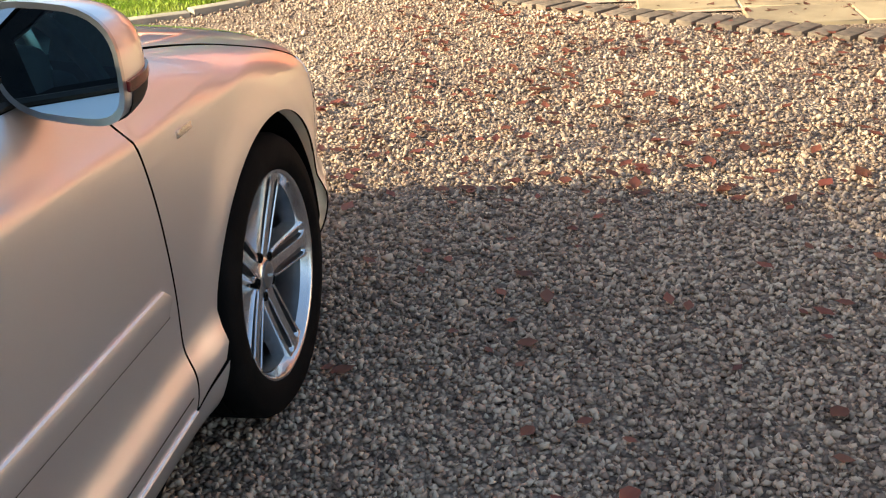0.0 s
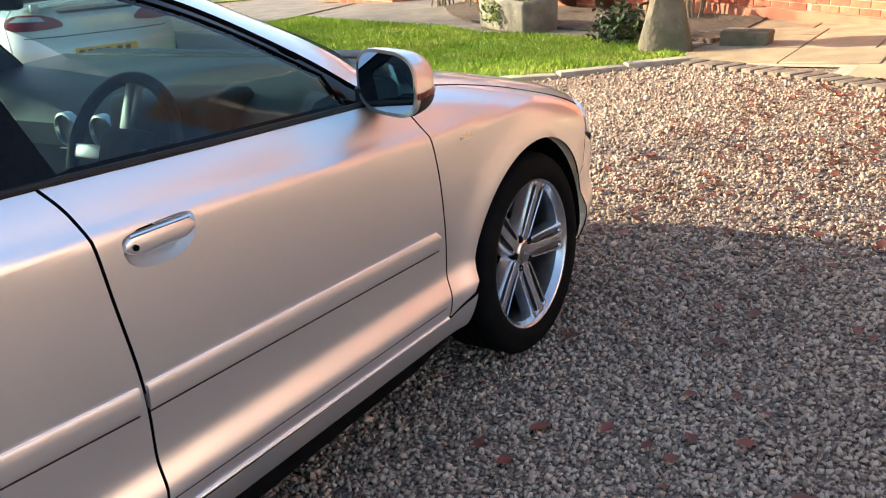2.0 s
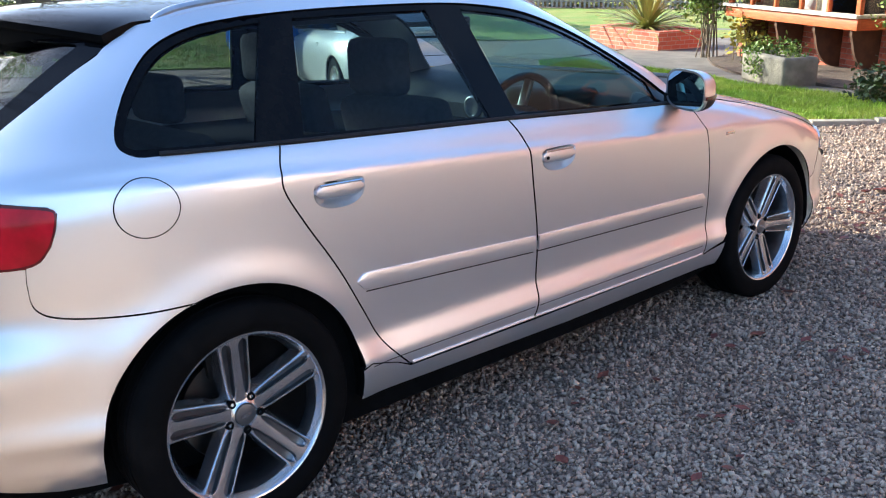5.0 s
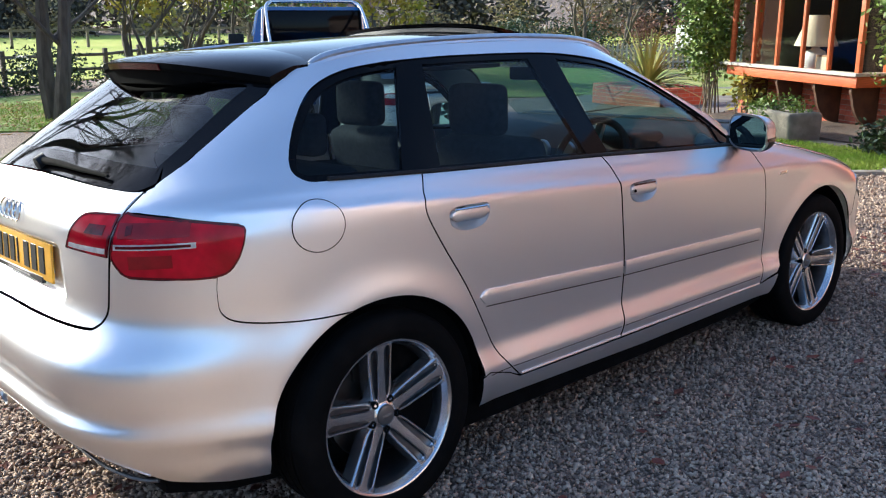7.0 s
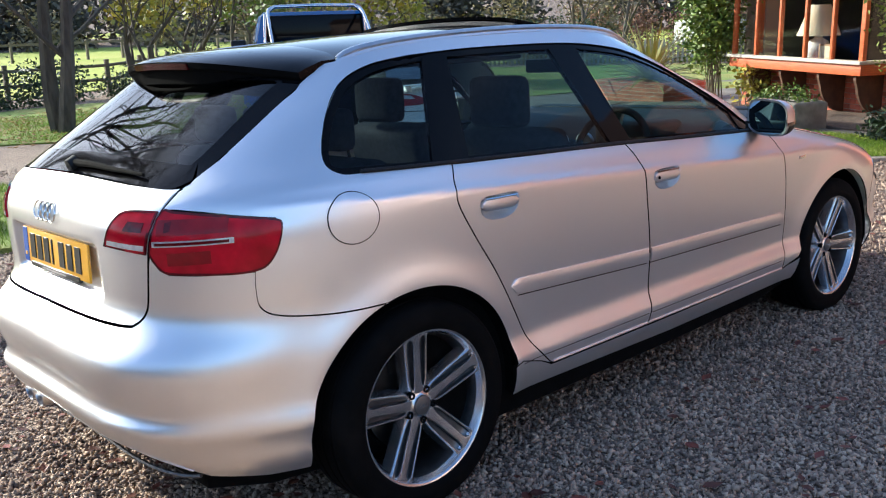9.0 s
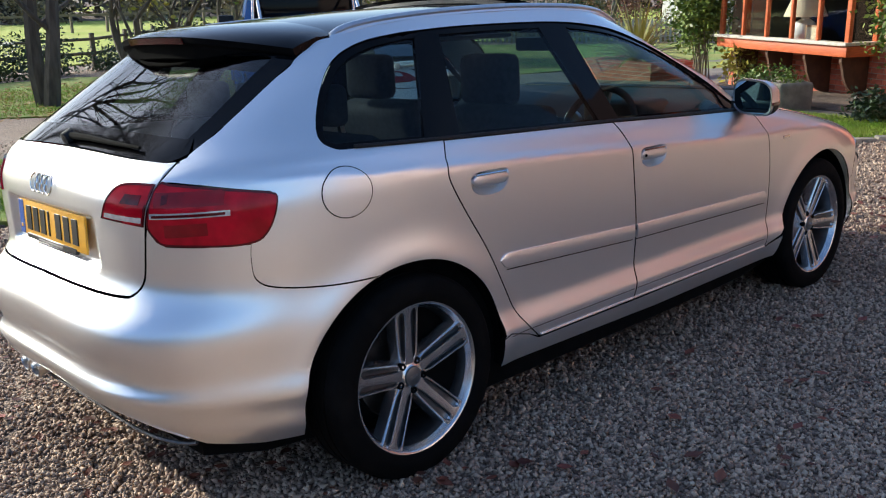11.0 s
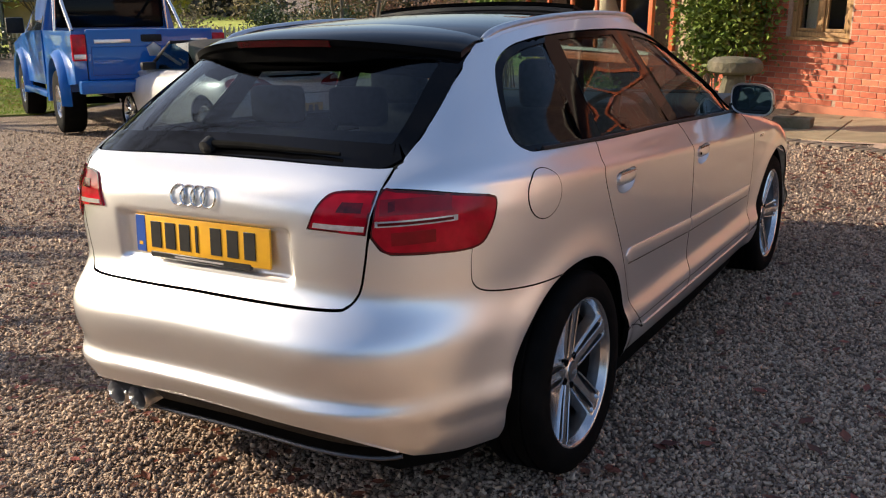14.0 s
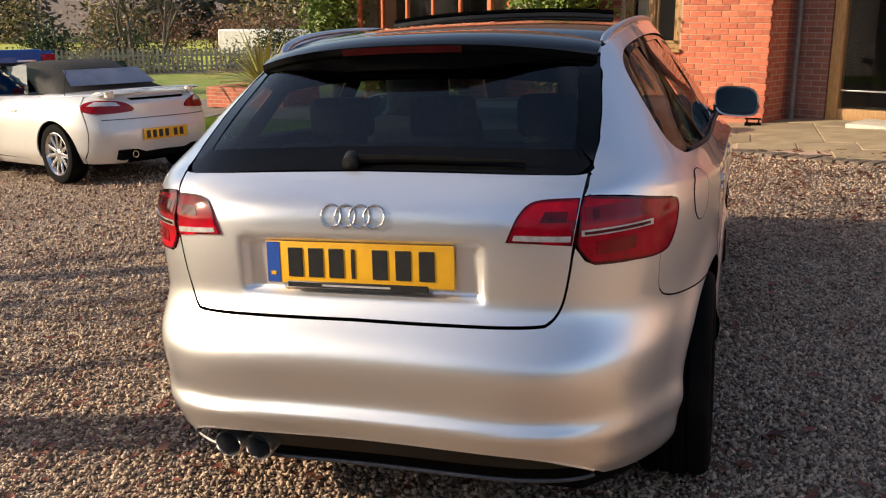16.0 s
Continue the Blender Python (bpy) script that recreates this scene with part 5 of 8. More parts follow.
GRASS_GROUND = mat("lawn", (0.19, 0.28, 0.035), 0.9, color2=(0.32, 0.30, 0.07), scale=1.3, bump=0.03, bump_scale=40)
FIELD = mat("field", (0.36, 0.42, 0.04), 0.95, color2=(0.44, 0.44, 0.07), scale=0.25, bump=0.05, bump_scale=6)
TIMBER = mat("weathered_timber", (0.20, 0.16, 0.11), 0.9, color2=(0.13, 0.10, 0.07), scale=9, stretch=(1, 1, 5), bump=0.004, bump_scale=40)
PICKET = mat("grey_picket", (0.42, 0.39, 0.33), 0.85, color2=(0.32, 0.29, 0.24), scale=9, bump=0.002, bump_scale=60, objvar=0.15)
WHITE = mat("white_paint", (0.78, 0.76, 0.72), 0.6, color2=(0.66, 0.64, 0.60), scale=6)
CREAM = mat("cream_shade", (0.72, 0.62, 0.42), 0.8, color2=(0.66, 0.56, 0.37), scale=30)
# Near-black walls stand for the dim light inside the rooms.
ROOM = mat("unlit_room_wall", (0.05, 0.042, 0.035), 0.9, color2=(0.035, 0.03, 0.025), scale=3)
LEAD = mat("grey_pipe", (0.16, 0.15, 0.15), 0.5, color2=(0.12, 0.11, 0.11), scale=12)
SLATE = mat("roof_tile", (0.16, 0.085, 0.06), 0.85, color2=(0.10, 0.06, 0.05), scale=9, bump=0.01, bump_scale=30)
SHED = mat("dark_boards", (0.07, 0.075, 0.085), 0.8, color2=(0.10, 0.105, 0.115), scale=6, stretch=(1, 1, 6), bump=0.004, bump_scale=40)
HILL = mat("hillside", (0.16, 0.15, 0.06), 0.95, color2=(0.25, 0.20, 0.10), scale=0.06, bump=0.3, bump_scale=0.8)
HOUSE_GLASS = glass("house_glass", (0.88, 0.90, 0.90), f0=0.035)
CAR_PANE = mat("dark_pane", (0.02, 0.026, 0.03), 0.03, coat=1.0, color2=(0.03, 0.036, 0.04), scale=3)
GRAVEL_A = (0.44, 0.35, 0.27)


def gravel_material(name, stones):
    m = mat(name, (0.45, 0.36, 0.29), 0.85, color2=(0.33, 0.25, 0.20), scale=0.9, island=0.0)
    n, l = m.node_tree.nodes, m.node_tree.links
    b = n["Principled BSDF"]
    ramp = n.new("ShaderNodeValToRGB")
    els = ramp.color_ramp.elements
    els[0].color, els[1].color = (0.15, 0.105, 0.082, 1), (0.62, 0.48, 0.35, 1)
    for p, c in ((0.25, (0.31, 0.218, 0.158, 1)), (0.55, (0.46, 0.335, 0.240, 1)), (0.8, (0.56, 0.425, 0.308, 1))):
        e = els.new(p)
        e.color = c
    if stones:
        g = n.new("ShaderNodeNewGeometry")
        l.new(g.outputs["Random Per Island"], ramp.inputs[0])
        t = n.new("ShaderNodeTexNoise")
        t.inputs["Scale"].default_value = 260
    else:
        tc = n.new("ShaderNodeTexCoord")
        v = n.new("ShaderNodeTexVoronoi")
        v.inputs["Scale"].default_value = 68
        l.new(tc.outputs["Object"], v.inputs["Vector"])
        sep = n.new("ShaderNodeSeparateColor")
        l.new(v.outputs["Color"], sep.inputs[0])
        l.new(sep.outputs[0], ramp.inputs[0])
        gap = n.new("ShaderNodeMapRange")
        gap.inputs[1].default_value, gap.inputs[2].default_value, gap.inputs[3].default_value, gap.inputs[4].default_value = 0.34, 0.66, 1.0, 0.34
        l.new(v.outputs["Distance"], gap.inputs[0])
        bp = n.new("ShaderNodeBump")
        bp.inputs["Distance"].default_value = 0.02
        bp.invert = True
        l.new(v.outputs["Distance"], bp.inputs["Height"])
        l.new(bp.outputs[0], b.inputs["Normal"])
    # patches of finer, redder earth between the stones
    mix = n.new("ShaderNodeMix")
    mix.data_type, mix.blend_type = "RGBA", "MULTIPLY"
    mix.inputs[0].default_value = 0.45
    tc2, t2, r2 = n.new("ShaderNodeTexCoord"), n.new("ShaderNodeTexNoise"), n.new("ShaderNodeValToRGB")
    t2.inputs["Scale"].default_value = 0.8
    r2.color_ramp.elements[0].color, r2.color_ramp.elements[0].position = (0.66, 0.58, 0.54, 1), 0.35
    r2.color_ramp.elements[1].color, r2.color_ramp.elements[1].position = (1, 1, 1, 1), 0.62
    l.new(tc2.outputs["Object"], t2.inputs["Vector"]), l.new(t2.outputs[0], r2.inputs[0])
    l.new(ramp.outputs[0], mix.inputs[6]), l.new(r2.outputs[0], mix.inputs[7])
    if stones:
        l.new(mix.outputs[2], b.inputs["Base Color"])
    else:
        # Cells darken at their edges, for soil and also for shade between stones.
        soil = n.new("ShaderNodeMix")
        soil.data_type = "RGBA"
        soil.inputs[6].default_value = (0.08, 0.056, 0.042, 1)
        l.new(gap.outputs[0], soil.inputs[0]), l.new(mix.outputs[2], soil.inputs[7])
        l.new(soil.outputs[2], b.inputs["Base Color"])
    return m


GRAVEL = gravel_material("gravel_bed", False)
STONES = gravel_material("gravel_stones", True)


# ---- ground ----
def step01(t):
    t = np.clip(t, 0, 1)
    return t * t * (3 - 2 * t)


def land(x, y):
    """The height of the land: falling gently to the west, with hills beyond the field."""
    x, y = np.asarray(x, float), np.asarray(y, float)
    far = np.hypot(x, y)
    return 0.04366 * np.clip(x, -12, 4) + 16 * step01((far - 70) / 110) * (0.7 + 0.3 * np.sin(np.arctan2(y, x) * 5 + 1))


SLOPE = Matrix.Rotation(radians(-2.5), 4, "Y")


def sheet(xs, ys, lift=0.0, rough=0.0, keep=None):
    """A grid draped over the land."""
    gx, gy = np.meshgrid(xs, ys)
    z = land(gx, gy) + lift
    if rough:
        z = z + rough * np.random.default_rng(3).normal(size=z.shape)
    v = np.stack([gx.ravel(), gy.ravel(), z.ravel()], -1)
    w = len(xs)
    f = [(j * w + i, j * w + i + 1, (j + 1) * w + i + 1, (j + 1) * w + i) for j in range(len(ys) - 1) for i in range(w - 1) if keep is None or keep((xs[i] + xs[i + 1]) / 2, (ys[j] + ys[j + 1]) / 2)]
    return v, f


def fine(a, b, n, c0, c1, m):
    """Coordinates that are close together between c0 and c1 and wide apart beyond."""
    return np.unique(np.concatenate([c0 - np.geomspace(0.5, c0 - a, n)[::-1], np.linspace(c0, c1, m), c1 + np.geomspace(0.5, b - c1, n)]))


GX, GY = fine(-230, 230, 26, -13, 8, 85), fine(-230, 230, 26, -10, 14, 97)
solo("ground", sheet(GX, GY), GRAVEL, "gravel drive strewn with fallen leaves, falling gently away", "ground", kind="structure")


def flat_area(name, outline, material, label, lift, step=0.25, kind="structure", thick=0.08, rough=0.0):
    """A thin sheet draped over the land inside an outline, with an edge."""
    o = np.asarray(outline, float)
    pts = []
    for i in range(len(o)):
        a, b = o[i], o[(i + 1) % len(o)]
        k = max(1, int(np.linalg.norm(b - a) / step))
        pts += [a + (b - a) * j / k for j in range(k)]
    o = np.array(pts)
    gx, gy = np.meshgrid(np.arange(o[:, 0].min(), o[:, 0].max(), step), np.arange(o[:, 1].min(), o[:, 1].max(), step))
    g = np.stack([gx.ravel(), gy.ravel()], -1) + 0.37 * step
    g = g[inside(g[:, 0], g[:, 1], o)]
    n = len(o)
    cdt = geom2d.delaunay_2d_cdt([Vector(p) for p in np.concatenate([o, g])], [(i, (i + 1) % n) for i in range(n)], [], 0, 1e-6)
    pv, tri = np.array([tuple(v) for v in cdt[0]]), np.array([tuple(f) for f in cdt[2]])
    mid = pv[tri].mean(1)
    tri = tri[inside(mid[:, 0], mid[:, 1], o)]
    z = land(pv[:, 0], pv[:, 1]) + lift
    if rough:
        z = z + rough * np.array([noise.noise((float(a) * 3, float(b) * 3, 0)) for a, b in pv])
    v = np.column_stack([pv, z])
    fs, edges = [], {}
    for f in tri:
        a, b, c = v[f]
        f = tuple(f) if np.cross(b - a, c - a)[2] > 0 else tuple(f[::-1])
        fs.append(f)
        for i in range(3):
            e = (f[i], f[(i + 1) % 3])
            if (e[1], e[0]) in edges:
                del edges[(e[1], e[0])]
            else:
                edges[e] = 1
    k = len(v)
    v = np.concatenate([v, v - (0, 0, thick)])
    fs += [(b, a, a + k, b + k) for a, b in edges]
    return solo(name, (v, fs), material, label, name.split("_")[0], kind=kind)


# the grass strip before the house, the path behind it, the beds, the lawn to the west and the field
strip = [(-0.50, 6.72), (-0.90, 6.30), (-1.30, 5.85), (-1.78, 5.50), (-2.7, 5.35), (-5.4, 6.7), (-7.9, 9.3), (-7.7, 10.0), (-6.2, 9.4), (-4.3, 8.75), (-3.45, 8.2), (-2.4, 7.95), (-1.8, 7.75), (-1.0, 7.2), (-0.72, 6.92)]
flat_area("lawn_strip", strip, GRASS_GROUND, "bright green grass strip before the house", 0.035, 0.2, rough=0.02)
path = [(-0.72, 6.94), (-1.0, 7.22), (-1.8, 7.77), (-2.4, 7.97), (-3.45, 8.22), (-4.3, 8.77), (-6.2, 9.42), (-7.7, 10.02), (-8.2, 12.2), (-6.0, 11.9), (-5.1, 10.1), (-4.3, 9.25), (-3.5, 8.7), (-2.4, 8.35), (-1.6, 8.1), (-0.5, 7.4)]
flat_area("path", path, PATH_STONE, "worn stone path along the house", 0.03, 0.3)
flat_area("soil_bed", [(-0.52, 7.45), (-1.6, 8.12), (-2.4, 8.37), (-3.5, 8.72), (-4.3, 9.27), (-5.1, 10.12), (-5.7, 10.9), (-5.7, 11.75), (-0.48, 9.30), (-0.48, 8.42)], SOIL, "dark soil bed under the bay window", 0.05, 0.3, rough=0.05)
flat_area("rear_path", [(-8.0, 9.6), (-8.3, 12.3), (-6.0, 12.0), (-6.0, 19), (-10.2, 19), (-11.6, 12.4), (-9.7, 10.0)], PATH_STONE, "stone paving round the planter", 0.02, 0.6)
WEST = [(-13.6, 2.1), (-12.9, 3.2), (-12.7, 4.7), (-12.0, 5.9), (-12.6, 9.5), (-19.5, 9.5), (-20, 5.5), (-19.5, 1.0), (-18, -6), (-14.2, -6), (-13.9, 0.8)]
flat_area("lawn_west", WEST, GRASS_GROUND, "leaf-strewn lawn beyond the drive", 0.03, 0.5, rough=0.04)
ISLAND = [(-4.3, -0.65), (-6.3, 0.65), (-8.4, 0.4), (-10.4, -1.3), (-9.8, -5.0), (-6.0, -3.8)]
flat_area("lawn_near", ISLAND, GRASS_GROUND, "small grass island with a paved edge", 0.04, 0.3, rough=0.03)
flat_area("lawn_back", [(-11.5, 14.4), (-12.5, 12.6), (-15, 11.6), (-23.5, 14.8), (-27.5, 15.8), (-11.7, 27.6), (-6.6, 22), (-6.6, 16)], GRASS_GROUND, "grass before the picket fence", 0.025, 0.7, rough=0.03)
flat_area("field", [(-23.2, 6), (-22.3, -12), (-74, -32), (-84, 48), (-33, 66), (-11, 66), (-11, 30), (-27, 19.0), (-26.5, 12)], FIELD, "sunlit green field beyond the fence", 0.03, 3.0, rough=0.05)

# patio of slabs and its brick kerb
KLINE = spline([-0.38, 0.3, 0.82, 1.6, 2.19, 3.01, 4.2, 6.5], [6.50, 6.19, 5.92, 5.36, 4.98, 4.50, 3.85, 2.7])
patio = solo("patio", sheet(np.linspace(-0.45, 7.4, 20), np.linspace(2.6, 9.8, 20), 0.012, keep=lambda x, y: y > float(KLINE(np.array(x))) + 0.3 and y < 9.3 - 0.466 * (x - 1.2)), MORTAR, "paved patio before the house door", "patio", kind="structure")
rng = random.Random(5)
row_y = 3.2
while row_y < 9.7:
    dep = rng.choice((0.45, 0.6, 0.75))
    sx = -0.6
    while sx < 7.2:
        wd = rng.choice((0.6, 0.75, 0.9))
        cx, cy = sx + wd / 2, row_y + dep / 2
        lim = float(KLINE(np.array(cx)))
        if cy - dep / 2 > lim + 0.12 and cy - dep / 2 < 8.9 - 0.466 * (cx - 1.2) and (cx > 0.3 or cy > 6.5):
            z0 = float(land(cx, cy))
            part("slab", box((-wd / 2 + 0.006, -dep / 2 + 0.006, -0.03), (wd / 2 - 0.006, dep / 2 - 0.006, 0.024 + rng.uniform(-0.002, 0.003)), 0.006, 1, Matrix.Translation((cx, cy, z0)) @ (SLOPE if cx < 3.8 else Matrix())), SLAB, patio)
        elif cy + dep / 2 > lim + 0.12 and cy + dep / 2 < 8.41 and cx > -0.3:
            y0 = max(cy - dep / 2, lim + 0.13)
            if cy + dep / 2 - y0 > 0.08:
                z0 = float(land(cx, cy))
                la, lb = max(cy - dep / 2, float(KLINE(np.array(cx - wd / 2))) + 0.13), max(cy - dep / 2, float(KLINE(np.array(cx + wd / 2))) + 0.13)
                t = min(la, lb)
                if cy + dep / 2 - max(la, lb) > 0.05:
                    lo = [(cx - wd / 2 + 0.006, la), (cx + wd / 2 - 0.006, lb), (cx + wd / 2 - 0.006, cy + dep / 2 - 0.006), (cx - wd / 2 + 0.006, cy + dep / 2 - 0.006)]
                    part("slab", loft([[(a, b, float(land(a, b)) - 0.03) for a, b in lo], [(a, b, float(land(a, b)) + 0.024) for a, b in lo]]), SLAB, patio, smooth=False)
        sx += wd
    row_y += dep
kerb = solo("kerb", box((4.5, 3.66, 0.12), (4.56, 3.72, 0.185)), MORTAR, "brick-on-edge kerb between gravel and patio", "kerb", kind="structure")
kx, mesh = -0.36, None
while kx < 6.4:
    ky = float(KLINE(np.array(kx)))
    sl = math.atan2(float(KLINE(np.array(kx + 0.1))) - ky, 0.1)
    if mesh is None:
        b = part("kerb_brick", box((-0.052, -0.11, -0.06), (0.052, 0.11, 0.0), 0.010, 2), KERB, kerb)
        mesh = b.data
    else:
        b = new("kerb_brick", mesh)
        b.parent = kerb
    b.matrix_local = Matrix.Translation((kx, ky, float(land(kx, ky)) + 0.030 + rng.uniform(-0.005, 0.005))) @ SLOPE @ Matrix.Rotation(sl + rng.uniform(-0.06, 0.06) - 0.16, 4, "Z") @ Matrix.Rotation(rng.uniform(-0.03, 0.03), 4, "X")
    kx += 0.125 * math.cos(sl)
edging = solo("edging", box((-0.47, 6.62, -0.08), (-0.41, 6.68, 0.0)), EDGE, "pale stone edging along the grass strip", "edging", kind="structure")
ep = [(-0.42, 6.72), (-0.88, 6.24), (-1.28, 5.78), (-1.76, 5.42), (-2.7, 5.27), (-3.7, 5.70), (-4.6, 6.17), (-5.45, 6.62)]
for (ax, ay), (bx, by) in zip(ep, ep[1:]):
    L, an = math.hypot(bx - ax, by - ay), math.atan2(by - ay, bx - ax)
    z0 = float(land((ax + bx) / 2, (ay + by) / 2))
    part("edging_stone", box((0.008, -0.055, -0.12), (L - 0.008, 0.055, 0.042), 0.012, 2, Matrix.Translation((ax, ay, z0)) @ Matrix.Rotation(an, 4, "Z")), EDGE, edging)

# paved edge of the small grass island
isl = solo("island_edging", box((-4.3, -0.66, -0.24), (-4.24, -0.60, -0.16)), KERB, "brick edge of the grass island", "edging", kind="structure")
p0, p1 = Vector((-4.25, -0.69)), Vector((-6.3, 0.70))
for i in range(20):
    q = p0.lerp(p1, i / 19.0)
    b = new("edge_brick", mesh)
    b.parent = isl
    b.matrix_local = Matrix.Translation((q.x, q.y, float(land(q.x, q.y)) + 0.045)) @ Matrix.Rotation(math.atan2(1.39, -2.05) + rng.uniform(-0.05, 0.05), 4, "Z")

# ---- house ----
WING_Y = 8.40
HOUSE_TURN = radians(-25)      # the front runs parallel to the kerb of the patio
HOUSE_AT = Matrix.Translation((1.20, WING_Y, 0)) @ Matrix.Rotation(HOUSE_TURN, 4, "Z") @ Matrix.Translation((-1.20, -WING_Y, 0))
house = thing("brick_house", "red brick house with orange-stained timber windows", "house")
house.matrix_world = HOUSE_AT


def by_house(x, y, z):
    """A point given along the house front, in the world."""
    return tuple(HOUSE_AT @ Vector((x, y, z)))




def wall_block(name, a, b, mats=BRICK_WALL):
    return part(name, box(a, b), mats, house, "red brick wall", smooth=False)


def laid_bricks(x0, x1, z0, z1, y, parent, holes=(), mesh_store={}):
    """Single bricks in stretcher bond on the face at y, that looks towards -y."""
    if "full" not in mesh_store:
        mesh_store["full"] = to_mesh("brick", box((-0.1075, -0.05, -0.0325), (0.1075, 0.05, 0.0325), 0.004, 1), BRICK, smooth=False)
        mesh_store["half"] = to_mesh("brick", box((-0.051, -0.05, -0.0325), (0.051, 0.05, 0.0325), 0.004, 1), BRICK, smooth=False)
    z, k = z0 + 0.0375, 0
    while z + 0.0325 < z1:
        x = x0 + 0.1125
        if k % 2:
            x -= 0.1125
        while x - 0.11 < x1:
            kind, cx = "full", x
            if x - 0.1075 < x0 - 0.001:
                kind, cx = "half", x0 + 0.0525
            elif x + 0.1075 > x1 + 0.02:
                kind, cx = "half", x1 - 0.052
            for a, b, c, d in holes:
                if kind == "full" and c < z < d and (a - 0.1 < cx < a or b < cx < b + 0.1):
                    kind, cx = "half", cx + (0.0565 if cx > b else -0.0565)
            if not any(a - 0.045 < cx < b + 0.045 and c < z < d for a, b, c, d in holes):
                o = new("brick", mesh_store[kind])
                o.parent = parent
                o.location = (cx, y + 0.048 + rng.uniform(-0.0025, 0.0025), z)
            x += 0.225
        z += 0.075
        k += 1


# the front wall, with the openings of the casement and the bay
W0, W1, B0, B1, LEFT_END = -0.915, -0.04, -5.72, -3.00, -6.25
spans = ((LEFT_END, B0, -0.9, 3.2), (B0, B1, -0.9, 0.60), (B0, B1, 2.45, 3.2), (B1, W0, -0.7, 3.2), (W0, W1, -0.5, 0.95), (W0, W1, 2.10, 3.2), (W1, 1.19, -0.4, 3.2))
w1 = part("front_wall", join(*[box((p, WING_Y + 0.006, c), (q, 8.70, d)) for p, q, c, d in spans]), MORTAR, house, "red brick front wall", smooth=False)
part("front_wall_upper", join(*[box((p, WING_Y - 0.004, max(c, 1.85)), (q, WING_Y + 0.004, d)) for p, q, c, d in spans if d > 1.9]), BRICK_WALL, house, smooth=False)
wall_block("wing_return", (1.13, WING_Y + 0.02, -0.3), (1.20, 9.3, 3.2))
wall_block("end_wall", (LEFT_END, WING_Y + 0.02, -1.2), (LEFT_END + 0.25, 13.0, 3.2))
part("wing_plinth", box((W1 - 1.8, WING_Y - 0.03, -0.25), (1.205, WING_Y + 0.02, 0.12), 0.01, 1), mat("plinth_brick", (0.50, 0.19, 0.11), 0.9, color2=(0.40, 0.15, 0.09), scale=6, bump=0.003, bump_scale=40), house, "rendered plinth course")
fr = WING_Y + 0.03
win = part("casement_window", join(box((W0 + 0.005, fr, 0.93), (W0 + 0.075, fr + 0.08, 2.05), 0.006), box((W1 - 0.075, fr, 0.93), (W1 - 0.005, fr + 0.08, 2.05), 0.006), box((W0 + 0.075, fr, 1.985), (W1 - 0.075, fr + 0.08, 2.05), 0.006), box((W0 + 0.075, fr, 0.93), (W1 - 0.075, fr + 0.08, 0.995), 0.006)), OAK, house, "golden oak casement window")
mid_x = (W0 + W1) / 2
part("mullion", box((mid_x - 0.035, fr - 0.01, 0.995), (mid_x + 0.035, fr + 0.07, 1.985), 0.006), OAK, win)
for p, q in ((W0 + 0.08, mid_x - 0.04), (mid_x + 0.04, W1 - 0.08)):
    part("sash", join(box((p, fr + 0.015, 1.0), (p + 0.035, fr + 0.06, 1.98), 0.004), box((q - 0.035, fr + 0.015, 1.0), (q, fr + 0.06, 1.98), 0.004), box((p + 0.035, fr + 0.015, 1.0), (q - 0.035, fr + 0.06, 1.04), 0.004)), OAK, win)
    pane = part("pane", box((p + 0.03, fr + 0.036, 1.005), (q - 0.03, fr + 0.040, 1.975)), HOUSE_GLASS, win, smooth=False)
    pane.visible_shadow = False
part("window_sill", box((W0 - 0.03, WING_Y - 0.05, 0.885), (W1 + 0.03, WING_Y + 0.12, 0.928), 0.006), OAK, win, "oak sill")
win.location.z = 0.045
part("curtain", loft([[(W0 + 0.09 + 0.026 * i, WING_Y + 0.22 + 0.02 * math.sin(i * 2.1), z) for i in range(11)] + [(W0 + 0.09 + 0.026 * i, WING_Y + 0.23 + 0.02 * math.sin(i * 2.1), z) for i in range(10, -1, -1)] for z in (0.95, 2.0)]), CREAM, win, "pale curtain")
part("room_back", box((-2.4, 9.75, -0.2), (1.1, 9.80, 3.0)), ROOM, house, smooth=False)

# the bay window on its brackets
bay = part("bay_window", join(box((-4.42, 8.93, 0.43), (-2.50, 8.985, 0.575), 0.006), box((-2.535, 8.985, 0.43), (-2.50, 9.50, 0.575), 0.006), box((-4.42, 8.985, 0.43), (-4.385, 9.50, 0.575), 0.006), box((-4.36, 8.99, 0.50), (-2.56, 9.88, 0.545))), WOOD, house, "orange-stained timber bay window on brackets")
part("bay_sill", join(box((-4.44, 8.88, 0.580), (-2.48, 9.06, 0.625), 0.008), box((-2.58, 9.06, 0.580), (-2.48, 9.50, 0.625), 0.008)), SILL_PALE, bay, "pale weathered sill")
for i in range(6):
    x = -4.41 + (4.41 - 2.555) * i / 5
    wd = 0.050 if i in (0, 5) else 0.030
    part("bay_post", box((x, 8.955, 0.625), (x + wd, 9.02, 2.35), 0.006), WOOD, bay)
for x in (-4.41, -2.555):
    part("bay_side_post", box((x, 9.42, 0.625), (x + 0.05, 9.49, 2.35), 0.006), WOOD, bay)
part("bay_head", join(box((-4.44, 8.93, 2.35), (-2.48, 9.60, 2.50), 0.01)), WOOD, bay)
for i in range(5):
    x = -4.41 + (4.41 - 2.555) * i / 5
    pn = part("bay_pane", box((x + 0.03, 8.985, 0.63), (x + 0.372, 8.989, 2.35)), HOUSE_GLASS, bay, smooth=False)
    pn.visible_shadow = False
